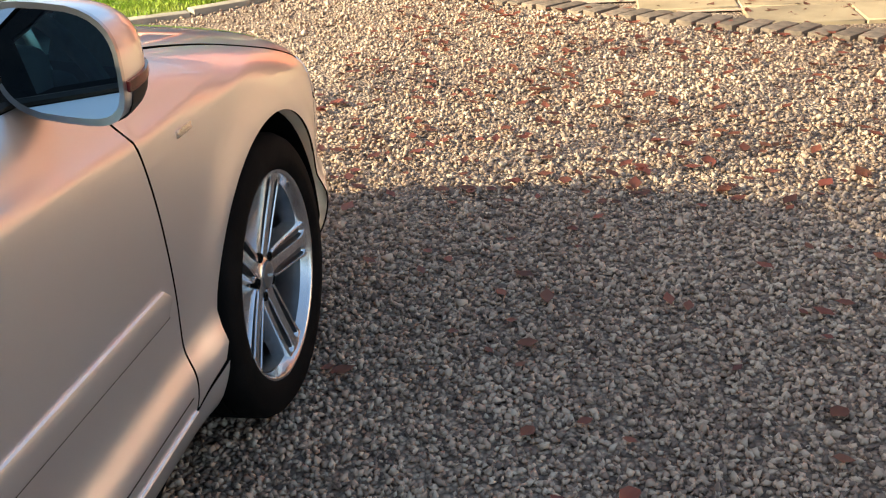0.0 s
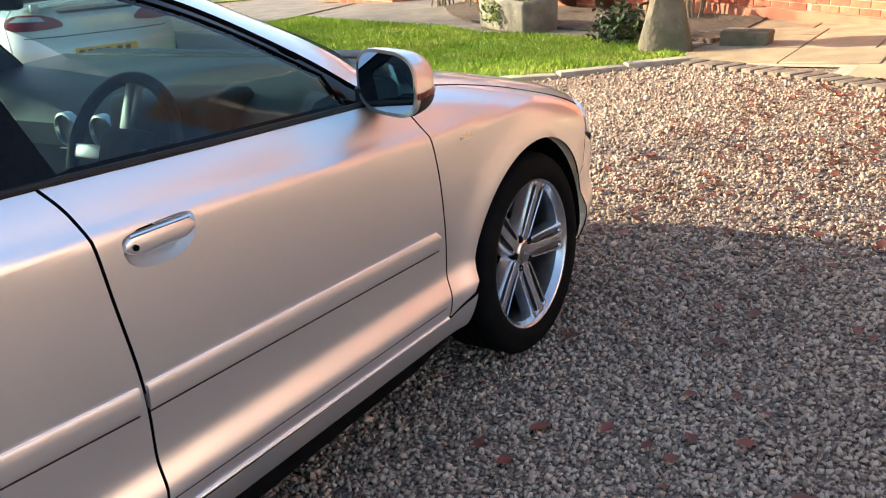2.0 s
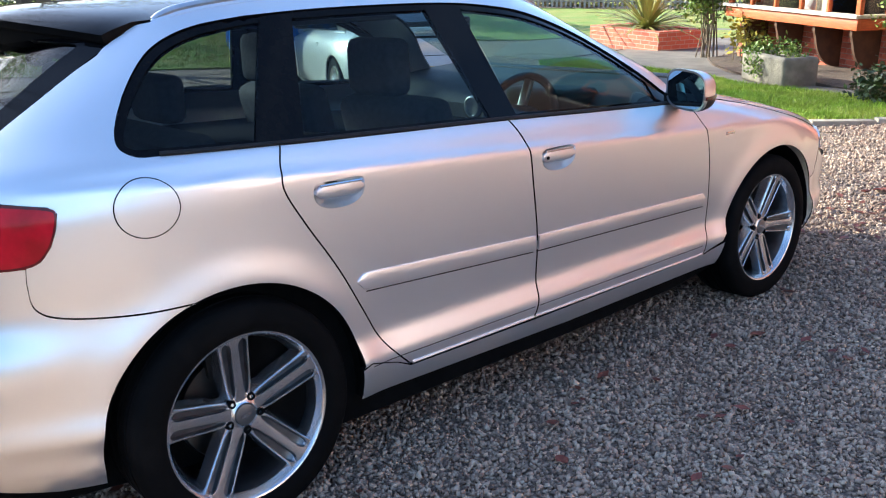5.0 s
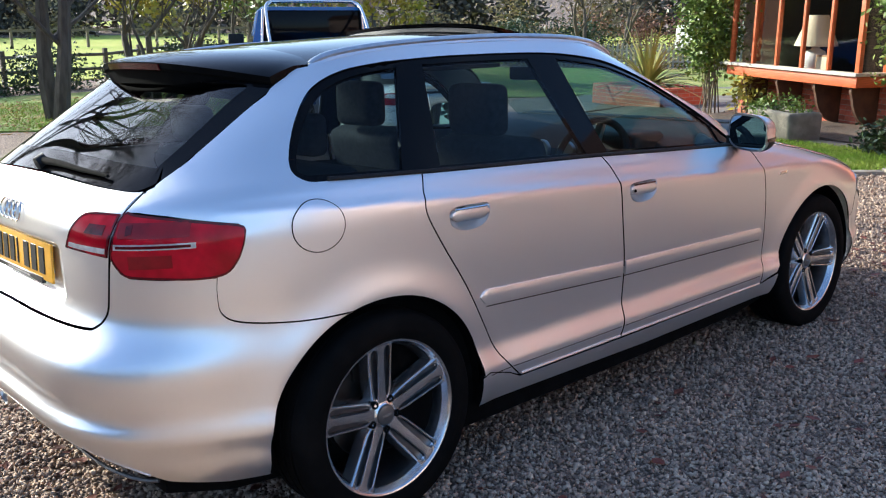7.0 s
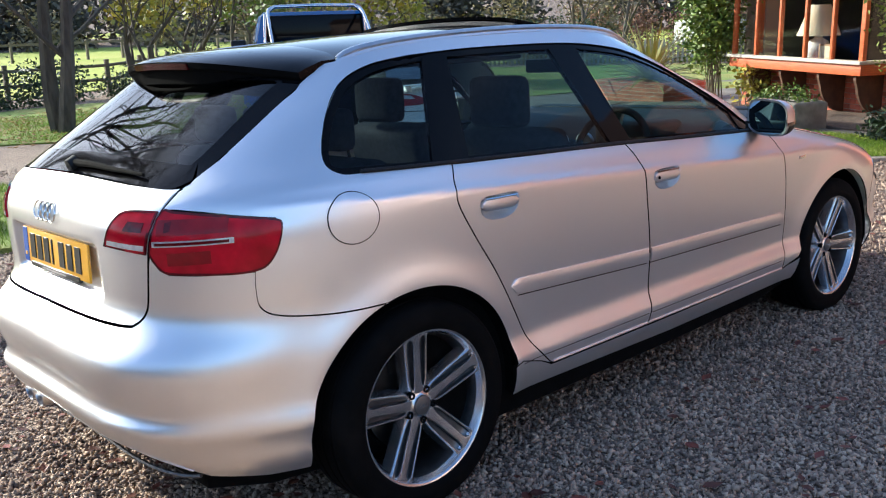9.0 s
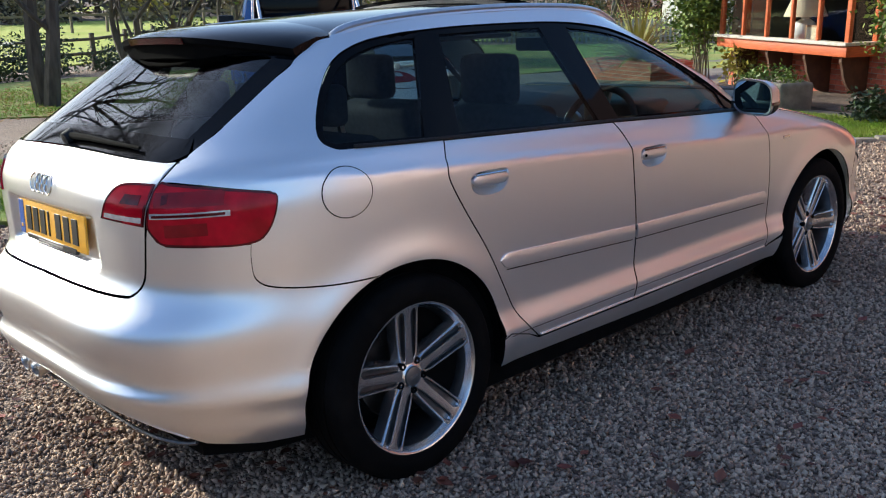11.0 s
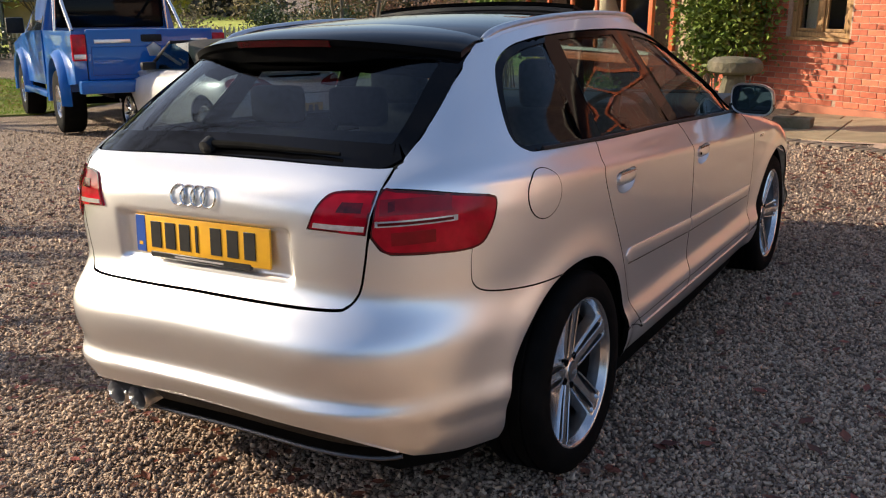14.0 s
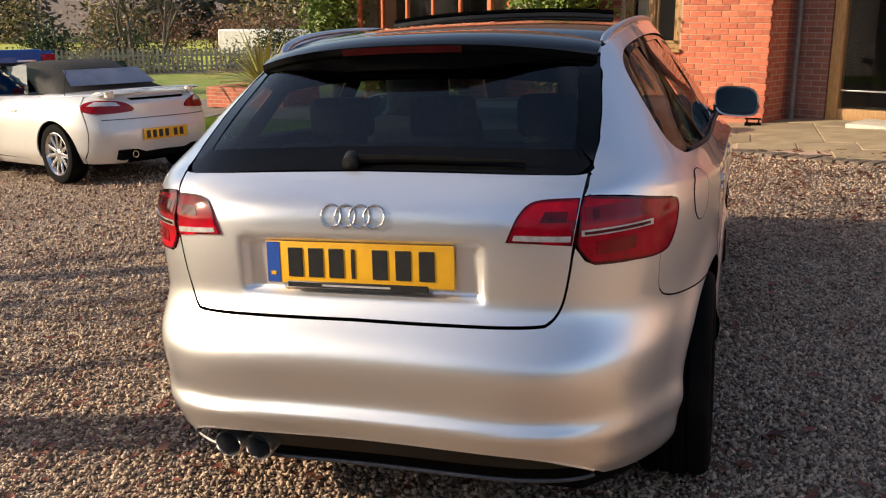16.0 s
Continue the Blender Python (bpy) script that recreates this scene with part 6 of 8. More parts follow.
pn = part("bay_side_pane", box((-2.526, 9.03, 0.63), (-2.522, 9.44, 2.35)), HOUSE_GLASS, bay, smooth=False)
pn.visible_shadow = False
for x in (-4.2, -3.65, -3.1, -2.62):
    prof = [(9.46, 0.43), (8.99, 0.43), (8.99, 0.36)] + [(9.02 + 0.40 * (1 - math.cos(math.pi / 2 * i / 8)), 0.36 - 0.50 * math.sin(math.pi / 2 * i / 8)) for i in range(1, 9)] + [(9.46, -0.14)]
    part("bracket", loft([[(x, y, z) for y, z in prof], [(x + 0.03, y, z) for y, z in prof]]), BRACKET, bay, "curved timber bracket, darkened as by the bay's shade", smooth=False)
bay.matrix_local = Matrix.Translation((-2.88, -1.08, 0.05)) @ Matrix.Diagonal((1.545, 1, 1, 1)) @ Matrix.Translation((2.50, 0, 0))
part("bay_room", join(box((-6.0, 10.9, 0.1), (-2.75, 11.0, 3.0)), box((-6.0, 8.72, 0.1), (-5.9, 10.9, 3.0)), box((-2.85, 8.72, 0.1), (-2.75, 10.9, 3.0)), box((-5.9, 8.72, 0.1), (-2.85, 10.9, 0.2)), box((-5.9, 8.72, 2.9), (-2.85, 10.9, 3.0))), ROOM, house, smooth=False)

lamp = thing("table_lamp", "cream-shaded table lamp with a white pottery base in the bay window", "lamp", at=by_house(-4.28, 8.28, 0.598), rz=HOUSE_TURN)
part("base", lathe([(0.0, 0.0), (0.10, 0.0), (0.11, 0.02), (0.175, 0.11), (0.185, 0.20), (0.135, 0.30), (0.055, 0.345), (0.055, 0.40), (0.0, 0.40)], 28), WHITE, lamp, "white pottery base")
part("shade", lathe([(0.31, 0.38), (0.14, 0.82), (0.137, 0.82), (0.306, 0.385)], 32), CREAM, lamp, "cream fabric shade")
frm = thing("picture_frame", "small wooden picture frame standing on the bay sill", "picture frame", at=by_house(-3.85, 8.08, 0.598), rz=HOUSE_TURN)
part("frame_board", box((-0.15, -0.012, 0.0), (0.15, 0.012, 0.27), 0.006), OAK, frm)
part("print", box((-0.12, -0.016, 0.03), (0.12, -0.012, 0.24)), CREAM, frm)

# the porch in the recess
RECESS_Y = 9.05
wall_block("recess_wall", (1.20, RECESS_Y, -0.3), (1.72, RECESS_Y + 0.25, 5.3), BRICK_SHADED)
wall_block("recess_wall_east", (3.08, RECESS_Y, -0.3), (9.0, RECESS_Y + 0.25, 5.3), BRICK_SHADED)
wall_block("recess_wall_over", (1.72, RECESS_Y, 2.46), (3.08, RECESS_Y + 0.25, 5.3), BRICK_SHADED)
for x in (4.2, 6.6):
    part("recess_window", join(*[box(p, q, 0.004, 1) for p, q in (((x, RECESS_Y - 0.07, 0.95), (x + 1.5, RECESS_Y - 0.005, 1.03)), ((x, RECESS_Y - 0.07, 2.07), (x + 1.5, RECESS_Y - 0.005, 2.15)), ((x, RECESS_Y - 0.07, 1.03), (x + 0.08, RECESS_Y - 0.005, 2.07)), ((x + 0.71, RECESS_Y - 0.07, 1.03), (x + 0.79, RECESS_Y - 0.005, 2.07)), ((x + 1.42, RECESS_Y - 0.07, 1.03), (x + 1.5, RECESS_Y - 0.005, 2.07)))]), WOOD, house, "orange-stained window", smooth=False)
    part("recess_glass", box((x + 0.07, RECESS_Y - 0.04, 1.02), (x + 1.43, RECESS_Y - 0.01, 2.08)), CAR_PANE, house, "dark reflecting window glass", smooth=False)
porch = part("porch_door", join(box((2.02, 9.50, 0.04), (2.16, 9.66, 2.4), 0.008), box((3.22, 9.50, 0.04), (3.36, 9.66, 2.4), 0.008), box((2.16, 9.50, 2.22), (3.22, 9.66, 2.4), 0.008), box((2.16, 9.52, 0.04), (3.22, 9.64, 0.20), 0.006)), OAK, house, "oak-framed glazed porch door")
pn = part("porch_pane", box((2.16, 9.57, 0.20), (3.22, 9.576, 2.22)), HOUSE_GLASS, porch, smooth=False)
pn.visible_shadow = False
part("porch_rail", box((2.16, 9.55, 0.42), (3.22, 9.60, 0.435), 0.003), ALU, porch)
porch.location = (-0.29, -0.43, 0.06)
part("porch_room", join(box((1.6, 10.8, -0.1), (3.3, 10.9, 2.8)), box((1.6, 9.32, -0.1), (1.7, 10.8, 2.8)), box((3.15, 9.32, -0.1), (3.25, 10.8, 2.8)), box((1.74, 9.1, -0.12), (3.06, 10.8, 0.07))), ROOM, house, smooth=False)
part("porch_step", box((2.28, 8.25, 0.0), (3.6, 8.98, 0.17), 0.012, 2), SILL_PALE, house, "pale stone doorstep")
part("downpipe", tube([(1.33, 8.97, 0.03), (1.33, 8.97, 3.0)], 0.035, 12), LEAD, house, "grey downpipe")

# the brick range that closes the drive to the east, out of view
outhouse = thing("house_range", "tall pale brick range with a tiled roof, added out of view beside the drive", "house")
part("east_wall", join(box((10.5, 0.5, -0.3), (10.8, 3.2, 5.2)), box((10.5, 3.2, -0.3), (10.8, 4.7, 0.95)), box((10.5, 3.2, 2.1), (10.8, 4.7, 5.2)), box((10.5, 4.7, -0.3), (10.8, 9.0, 5.2)), box((10.8, 0.5, -0.3), (14.4, 0.8, 5.2))), BRICK_RANGE, outhouse, "pale brick wall", smooth=False)
wd = part("side_window", join(*[box(p, q, 0.004, 1) for p, q in (((10.58, 3.2, 0.95), (10.66, 3.27, 2.1)), ((10.58, 4.63, 0.95), (10.66, 4.7, 2.1)), ((10.58, 3.91, 1.02), (10.66, 3.99, 2.03)), ((10.58, 3.27, 0.95), (10.66, 4.63, 1.02)), ((10.58, 3.27, 2.03), (10.66, 4.63, 2.1)), ((10.42, 3.15, 0.90), (10.66, 4.75, 0.946)))]), WOOD, outhouse, "orange-stained window", smooth=False)
part("pane", box((10.62, 3.25, 1.0), (10.64, 4.65, 2.05)), CAR_PANE, wd, smooth=False)
part("roof_east", loft([[(10.2, 0.3, 5.05), (10.2, 0.3, 5.17), (14.5, 0.3, 8.0), (14.5, 0.3, 7.8)], [(10.2, 9.5, 5.05), (10.2, 9.5, 5.17), (14.5, 9.5, 8.0), (14.5, 9.5, 7.8)]]), SLATE, outhouse, "tiled roof slope", smooth=False)
part("gutter", tube([(10.15, 0.3, 5.05), (10.15, 9.5, 5.05)], 0.06, 10), PICKET, outhouse, "pale half-round gutter")
part("roof_wing", loft([[(LEFT_END - 0.3, 8.0, 3.1), (LEFT_END - 0.3, 8.0, 3.22), (LEFT_END - 0.3, 12.5, 5.6), (LEFT_END - 0.3, 12.5, 5.4)], [(1.30, 8.0, 3.1), (1.30, 8.0, 3.22), (1.30, 12.5, 5.6), (1.30, 12.5, 5.4)]]), SLATE, house, "tiled roof slope", smooth=False)
part("roof_upper", loft([[(1.05, 8.6, 5.10), (1.05, 8.6, 5.22), (1.05, 12.8, 8.4), (1.05, 12.8, 8.2)], [(9.1, 8.6, 5.10), (9.1, 8.6, 5.22), (9.1, 12.8, 8.4), (9.1, 12.8, 8.2)]]), SLATE, house, "tiled main roof slope", smooth=False)
part("gutter", tube([(1.1, 8.55, 5.08), (9.0, 8.55, 5.08)], 0.055, 10), PICKET, house, "pale half-round gutter")
# Roof added above the view to keep the door recess dark.
part("recess_shade_roof", loft([[(1.31, 8.30, 2.60), (1.31, 8.30, 2.68), (1.31, 9.04, 3.05), (1.31, 9.04, 2.97)], [(6.0, 8.30, 2.60), (6.0, 8.30, 2.68), (6.0, 9.04, 3.05), (6.0, 9.04, 2.97)]]), SLATE, house, "low tiled roof over the door, added out of view to shade the recess", smooth=False)
for x in (1.9, 4.6, 7.0):
    part("upper_window", join(*[box(p, q, 0.004, 1) for p, q in (((x, RECESS_Y - 0.07, 3.6), (x + 1.5, RECESS_Y - 0.005, 3.68)), ((x, RECESS_Y - 0.07, 4.72), (x + 1.5, RECESS_Y - 0.005, 4.8)), ((x, RECESS_Y - 0.07, 3.68), (x + 0.08, RECESS_Y - 0.005, 4.72)), ((x + 0.71, RECESS_Y - 0.07, 3.68), (x + 0.79, RECESS_Y - 0.005, 4.72)), ((x + 1.42, RECESS_Y - 0.07, 3.68), (x + 1.5, RECESS_Y - 0.005, 4.72)))]), WOOD, house, "orange-stained upstairs window", smooth=False)
    part("recess_glass", box((x + 0.07, RECESS_Y - 0.04, 3.67), (x + 1.43, RECESS_Y - 0.01, 4.73)), CAR_PANE, house, "dark reflecting window glass", smooth=False)
laid_bricks(W1 + 0.02, 1.20, 0.12, 1.85, WING_Y, w1)
laid_bricks(-2.20, W1 + 0.02, 0.12, 1.85, WING_Y, w1, holes=((W0, W1 + 0.06, 0.93, 2.1),))
laid_bricks(LEFT_END, -2.20, -0.43, 0.56, WING_Y, w1)


# ---- the two vehicles further off ----
WHITE_CAR = mat("pale_silver_paint", (0.80, 0.78, 0.75), 0.32, 0.3, coat=1.0, color2=(0.75, 0.73, 0.70), scale=600, detail=2)
BLUE_CAR = mat("blue_paint", (0.001, 0.115, 0.45), 0.35, 0.0, coat=0.7, spec=0.2, color2=(0.001, 0.10, 0.40), scale=500, detail=2)
CANVAS = mat("black_canvas", (0.016, 0.015, 0.015), 0.85, color2=(0.026, 0.024, 0.023), scale=40, bump=0.001, bump_scale=400)
PLASTIC_PANE = mat("hazy_rear_pane", (0.30, 0.31, 0.36), 0.22, coat=0.6, color2=(0.22, 0.23, 0.28), scale=4)
ROADSTER_GLASS = glass("roadster_glass", (0.45, 0.56, 0.58), f0=0.10)
CAR_GLASS = mat("car_glass_dark", (0.03, 0.045, 0.05), 0.04, coat=1.0, color2=(0.05, 0.065, 0.07), scale=5)


def plain_skin(half, rear, front, pr, qr, y0r, pf, qf):
    """The side-wrap mapping for another body."""
    def value(x, y, z):
        s = np.clip((y0r - y) / (y0r - rear(z)), 0, 3)
        f0 = front(z) - 0.7
        t = np.clip((y - f0) / 0.7, 0, 3)
        a = np.abs(x) / half(z)
        return np.where(y < 0, a ** pr + s ** qr, a ** pf + t ** qf) - 1

    def normal(x, y, z):
        e = 5e-4
        g = np.stack([value(x + e, y, z) - value(x - e, y, z), value(x, y + e, z) - value(x, y - e, z), value(x, y, z + e) - value(x, y, z - e)], -1)
        return g / np.maximum(np.linalg.norm(g, axis=-1, keepdims=True), 1e-9)

    def side(sign):
        def f(a, b):
            lo, hi = np.zeros(len(a)), half(b) + 0.05
            for _ in range(40):
                m = (lo + hi) / 2
                out = value(m, a, b) > 0
                lo, hi = np.where(out, lo, m), np.where(out, m, hi)
            return np.stack([sign * lo, a, b], -1), normal(lo, a, b) * (sign, 1, 1)
        return f

    def back(a, b):
        lo, hi = np.full(len(a), -3.2), np.full(len(a), y0r)
        for _ in range(45):
            m = (lo + hi) / 2
            out = value(np.abs(a), m, b) > 0
            lo, hi = np.where(out, m, lo), np.where(out, hi, m)
        return np.stack([a, hi, b], -1), normal(np.abs(a), hi, b) * np.stack([np.where(a < 0, -1, 1), a * 0 + 1, a * 0 + 1], -1)

    def nose(a, b):
        lo, hi = np.full(len(a), 0.2), np.full(len(a), 3.2)
        for _ in range(45):
            m = (lo + hi) / 2
            out = value(np.abs(a), m, b) > 0
            lo, hi = np.where(out, lo, m), np.where(out, m, hi)
        return np.stack([a, lo, b], -1), normal(np.abs(a), lo, b) * np.stack([np.where(a < 0, -1, 1), a * 0 + 1, a * 0 + 1], -1)
    return side, back, nose


def far_wheel(parent, x, y, z, r, rim_r, w, spokes, s, rim_mat):
    rim = part("wheel", lathe([(rim_r * 0.90, -w / 2), (rim_r * 0.88, w * 0.2), (rim_r * 0.94, w * 0.40), (rim_r, w * 0.47), (rim_r * 1.03, w * 0.46), (rim_r * 1.03, w * 0.38)], 40, "x"), rim_mat, parent, "alloy wheel")
    rim.matrix_local = Matrix.Translation((x, y, z)) @ Matrix.Diagonal((s, 1, 1, 1))
    part("tyre", lathe([(rim_r, -w / 2), (r * 0.93, -w / 2), (r, -w * 0.38), (r, w * 0.38), (r * 0.97, w * 0.47), (r * 0.90, w * 0.51), (rim_r * 1.03, w * 0.47), (rim_r * 0.99, w * 0.40)], 44, "x"), RUBBER, rim, "black tyre")
    data = None
    for k in range(spokes):
        if data is None:
            sp = part("spoke", loft([[(w * 0.30, -0.022, 0.04), (w * 0.34, -0.012, 0.04), (w * 0.34, 0.012, 0.04), (w * 0.30, 0.022, 0.04)], [(w * 0.36, -0.016, rim_r * 0.92), (w * 0.40, -0.010, rim_r * 0.92), (w * 0.40, 0.010, rim_r * 0.92), (w * 0.36, 0.016, rim_r * 0.92)]]), rim_mat, rim)
            data = sp.data
        else:
            sp = new("spoke", data)
            sp.parent = rim
        sp.matrix_local = Matrix.Rotation(2 * math.pi * k / spokes, 4, "X")
    part("hub", lathe([(0.0, w * 0.38), (0.035, w * 0.37), (0.06, w * 0.32), (0.06, w * 0.2)], 24, "x"), rim_mat, rim)
    part("wheel_back", lathe([(0.0, -w * 0.2), (rim_r * 0.9, -w * 0.2), (rim_r * 0.91, -w * 0.3)], 24, "x"), DARK, rim)


# open two-seater with its black hood up
mg_dir = math.atan2(0.36, -0.93)
MG_L = Vector((-5.6, 3.6))
fwd = Vector((math.cos(mg_dir), math.sin(mg_dir)))
lft = Vector((-fwd.y, fwd.x))
c = MG_L - lft * 0.72 + fwd * 1.1875
roadster = thing("roadster", "pale silver two-seat roadster with its black hood up", "car", at=(c.x, c.y, float(land(c.x, c.y)) + 0.0), rz=mg_dir - math.pi / 2)
slope_w = (float(land(c.x + fwd.x * 1.19, c.y + fwd.y * 1.19)) - float(land(c.x - fwd.x * 1.19, c.y - fwd.y * 1.19))) / 2.38
roadster.matrix_world = roadster.matrix_world @ Matrix.Rotation(math.atan(slope_w), 4, "X")
mh = spline([0.14, 0.25, 0.40, 0.55, 0.68, 0.78, 0.85, 0.90], [0.70, 0.775, 0.810, 0.818, 0.805, 0.765, 0.690, 0.60])
mr = spline([0.14, 0.25, 0.40, 0.52, 0.62, 0.75, 0.83, 0.87, 0.90], [-1.80, -1.885, -1.93, -1.935, -1.905, -1.88, -1.85, -1.78, -1.68])
mf = spline([0.14, 0.30, 0.45, 0.58, 0.68, 0.76, 0.83, 0.90], [1.86, 1.95, 1.98, 1.93, 1.70, 1.30, 0.95, 0.75])
m_side, m_back, m_nose = plain_skin(mh, mr, mf, 3.4, 3.0, -0.9, 3.0, 2.6)
MA, MZ, MR = 1.1875, 0.300, 0.335


def m_arch(c_, a0, a1, n=20):
    return [(c_ + MR * math.cos(radians(a0 + (a1 - a0) * i / n)), MZ + MR * math.sin(radians(a0 + (a1 - a0) * i / n))) for i in range(n + 1)]


M_LEVELS = (0.20, 0.26, 0.33, 0.40, 0.50, 0.60, 0.70, 0.78, 0.83, 0.862)


def m_edge_x(z):
    """Half breadth of the seam between the rear wing and the tail."""
    return min(0.70, float(mh(z)) * 0.90)


def m_edge_y(z):
    return float(m_back(np.array([m_edge_x(z)]), np.array([z]))[0][0, 1])


for s in (1, -1):
    rear_q = [(-0.62, 0.875), (-0.62, 0.22), (-0.84, 0.20)] + m_arch(-MA, -15, 195)[0:] + [*[(m_edge_y(z), z) for z in M_LEVELS], (-1.0, 0.876)]
    panel("rear_wing", rear_q, m_side(s), WHITE_CAR, roadster, "pale silver rear wing", step=0.06)
    door = [(-0.62, 0.875), (0.0, 0.862), (0.42, 0.845), (0.50, 0.55), (0.45, 0.24), (-0.62, 0.22)]
    d = panel("door", door, m_side(s), WHITE_CAR, roadster, "pale silver door", step=0.06)
    part("air_intake", box((s * 0.79 - 0.02, -0.80, 0.42), (s * 0.79 + 0.028, -0.66, 0.54), 0.012), DARK, roadster)
    part("door_handle", box((s * 0.79 - 0.02, -0.50, 0.71), (s * 0.79 + 0.03, -0.38, 0.735), 0.008), WHITE_CAR, d)
    frontw = [(0.42, 0.845), (0.9, 0.80), (1.35, 0.72), (1.62, 0.62), (1.62, 0.50)] + m_arch(MA, 20, 195) + [(0.80, 0.22), (0.45, 0.24), (0.50, 0.55)]
    panel("front_wing", frontw, m_side(s), WHITE_CAR, roadster, "pale silver front wing", step=0.06)
    panel("sill", [(-0.84, 0.215), (0.82, 0.215), (0.80, 0.15), (-0.82, 0.15)], m_side(s), WHITE_CAR, roadster, step=0.08)
    for y in (-MA, MA):
        far_wheel(roadster, s * 0.70, y, MZ, 0.300, 0.212, 0.19, 11, s, ALLOY)
    lampo = curve([(0.30, 0.72), (0.42, 0.70), (0.62, 0.695), (0.690, 0.72), (0.680, 0.78), (0.60, 0.815), (0.45, 0.81), (0.34, 0.775)], 3, closed=True)
    lm = panel("tail_light", [(s * x, z) for x, z in lampo], m_back, LENS_DARK, roadster, "oval dark red tail light", step=0.03, gap=0, lift=0.012, thick=0.02)
    panel("lamp_top", [(s * x, z) for x, z in [(0.42, 0.765), (0.66, 0.768), (0.60, 0.805), (0.46, 0.80)]], m_back, LENS_CLEAR, lm, step=0.03, gap=0, lift=0.015, thick=0.003)
    part("door_mirror", box((s * 0.80 - 0.09, 0.30, 0.86), (s * 0.80 + 0.09, 0.40, 0.96), 0.03, 2), BLACK_PLASTIC, roadster, "dark door mirror")
rp = [(0.0, 0.862), (0.45, 0.862)] + [(m_edge_x(z) - 0.002, z) for z in M_LEVELS[::-1]] + [(0.40, 0.20), (0.36, 0.30), (0.0, 0.31)]
panel("rear_panel", rp + [(-x, z) for x, z in rp[::-1]][1:-1], m_back, WHITE_CAR, roadster, "pale silver tail and bumper", step=0.06)
panel("boot_gap", [(-0.60, 0.640), (0.60, 0.640), (0.60, 0.633), (-0.60, 0.633)], m_back, DARK, roadster, step=0.05, gap=0, lift=0.002, thick=0.002)
panel("boot_slot", [(-0.33, 0.836), (0.33, 0.836), (0.30, 0.815), (-0.30, 0.815)], m_back, DARK, roadster, step=0.05, gap=0, lift=0.003, thick=0.002)
for x in (-0.40, 0.40):
    part("exhaust_pipe", moved(lathe([(0.034, 0.1), (0.034, -0.03), (0.028, -0.03), (0.026, 0.1)], 18, "y"), Matrix.Translation((x * 0.9, -1.90, 0.29))), CHROME, roadster)
part("grille_opening", box((-0.5, -1.905, 0.24), (0.5, -1.80, 0.34), 0.01), DARK, roadster)
pl = part("number_plate", box((-0.26, -1.955, 0.42), (0.26, -1.935, 0.53), 0.003), PLATE_Y, roadster, "yellow number plate")
for i in range(6):
    x = -0.21 + 0.072 * i + (0.03 if i > 3 else 0)
    part("plate_bar", box((x - 0.022, -1.957, 0.438), (x + 0.022, -1.953, 0.512)), INK, pl, smooth=False)
rings = [[(x, y, z) for x in np.linspace(-w, w, 12)] + [(x, y - 0.03, z - 0.02) for x in np.linspace(w, -w, 12)] for y, z, w in ((-1.74, 0.90, 0.55), (-1.80, 0.915, 0.57), (-1.90, 0.912, 0.56))]
part("boot_spoiler", join(loft([[(x, y + 0.06 * (abs(x) / 0.58) ** 3, z - 0.02 * (abs(x) / 0.58) ** 4) for y, z in ((-1.66, 0.900), (-1.74, 0.925), (-1.82, 0.930), (-1.84, 0.920), (-1.74, 0.905))] for x in np.linspace(-0.58, 0.58, 15)]), box((-0.50, -1.78, 0.84), (-0.44, -1.68, 0.91), 0.01), box((0.44, -1.78, 0.84), (0.50, -1.68, 0.91), 0.01)), WHITE_CAR, roadster, "pale silver boot spoiler")
deck = [[(w * math.cos(math.pi * i / 16), y, z + 0.035 * math.sin(math.pi * i / 16) ** 0.8) for i in range(17)] for y, z, w in ((-1.79, 0.845, 0.34), (-1.72, 0.852, 0.46), (-1.6, 0.860, 0.56), (-1.4, 0.866, 0.63), (-1.2, 0.870, 0.67), (-0.85, 0.868, 0.69))]
part("boot_lid", loft([r + [(-0.8 * r[0][0], r[0][1], 0.76), (0.8 * r[0][0], r[0][1], 0.76)] for r in deck]), WHITE_CAR, roadster, "pale silver boot lid")
bon = [[(w * math.cos(math.pi * i / 16), y, z + 0.05 * math.sin(math.pi * i / 16) ** 0.8) for i in range(17)] for y, z, w in ((0.70, 0.86, 0.72), (1.1, 0.79, 0.74), (1.5, 0.69, 0.72), (1.8, 0.58, 0.60))]
part("bonnet", loft([r + [(-0.5, r[0][1], 0.4), (0.5, r[0][1], 0.4)] for r in bon]), WHITE_CAR, roadster, "pale silver bonnet")
hood = []
for y, zt, w, n in ((-1.16, 0.90, 0.64, 2.2), (-1.00, 1.00, 0.62, 2.4), (-0.80, 1.115, 0.59, 2.6), (-0.60, 1.19, 0.575, 2.8), (-0.35, 1.222, 0.57, 3), (-0.05, 1.215, 0.57, 3), (0.16, 1.185, 0.58, 3)):
    lo = 0.86 if y < -0.45 else 1.08
    hood.append([(w * math.copysign(abs(math.cos(a)) ** (2 / n), math.cos(a)) * (1.0 if True else 1), y, lo + (zt - lo) * math.sin(a) ** (2 / n)) for a in [math.pi * i / 20 for i in range(21)]])
part("hood", loft(hood), CANVAS, roadster, "black folding canvas hood")
rw = [[(x, y + 0.012 * 0, z) for x in np.linspace(-w, w, 9)] for y, z, w in ((-1.10, 0.945, 0.50), (-0.985, 1.022, 0.475), (-0.855, 1.105, 0.44))]
rw = [[(x, y - 0.016 - 0.03 * (1 - (x / 0.45) ** 2), z + 0.012) for x, y, z in r] for r in rw]
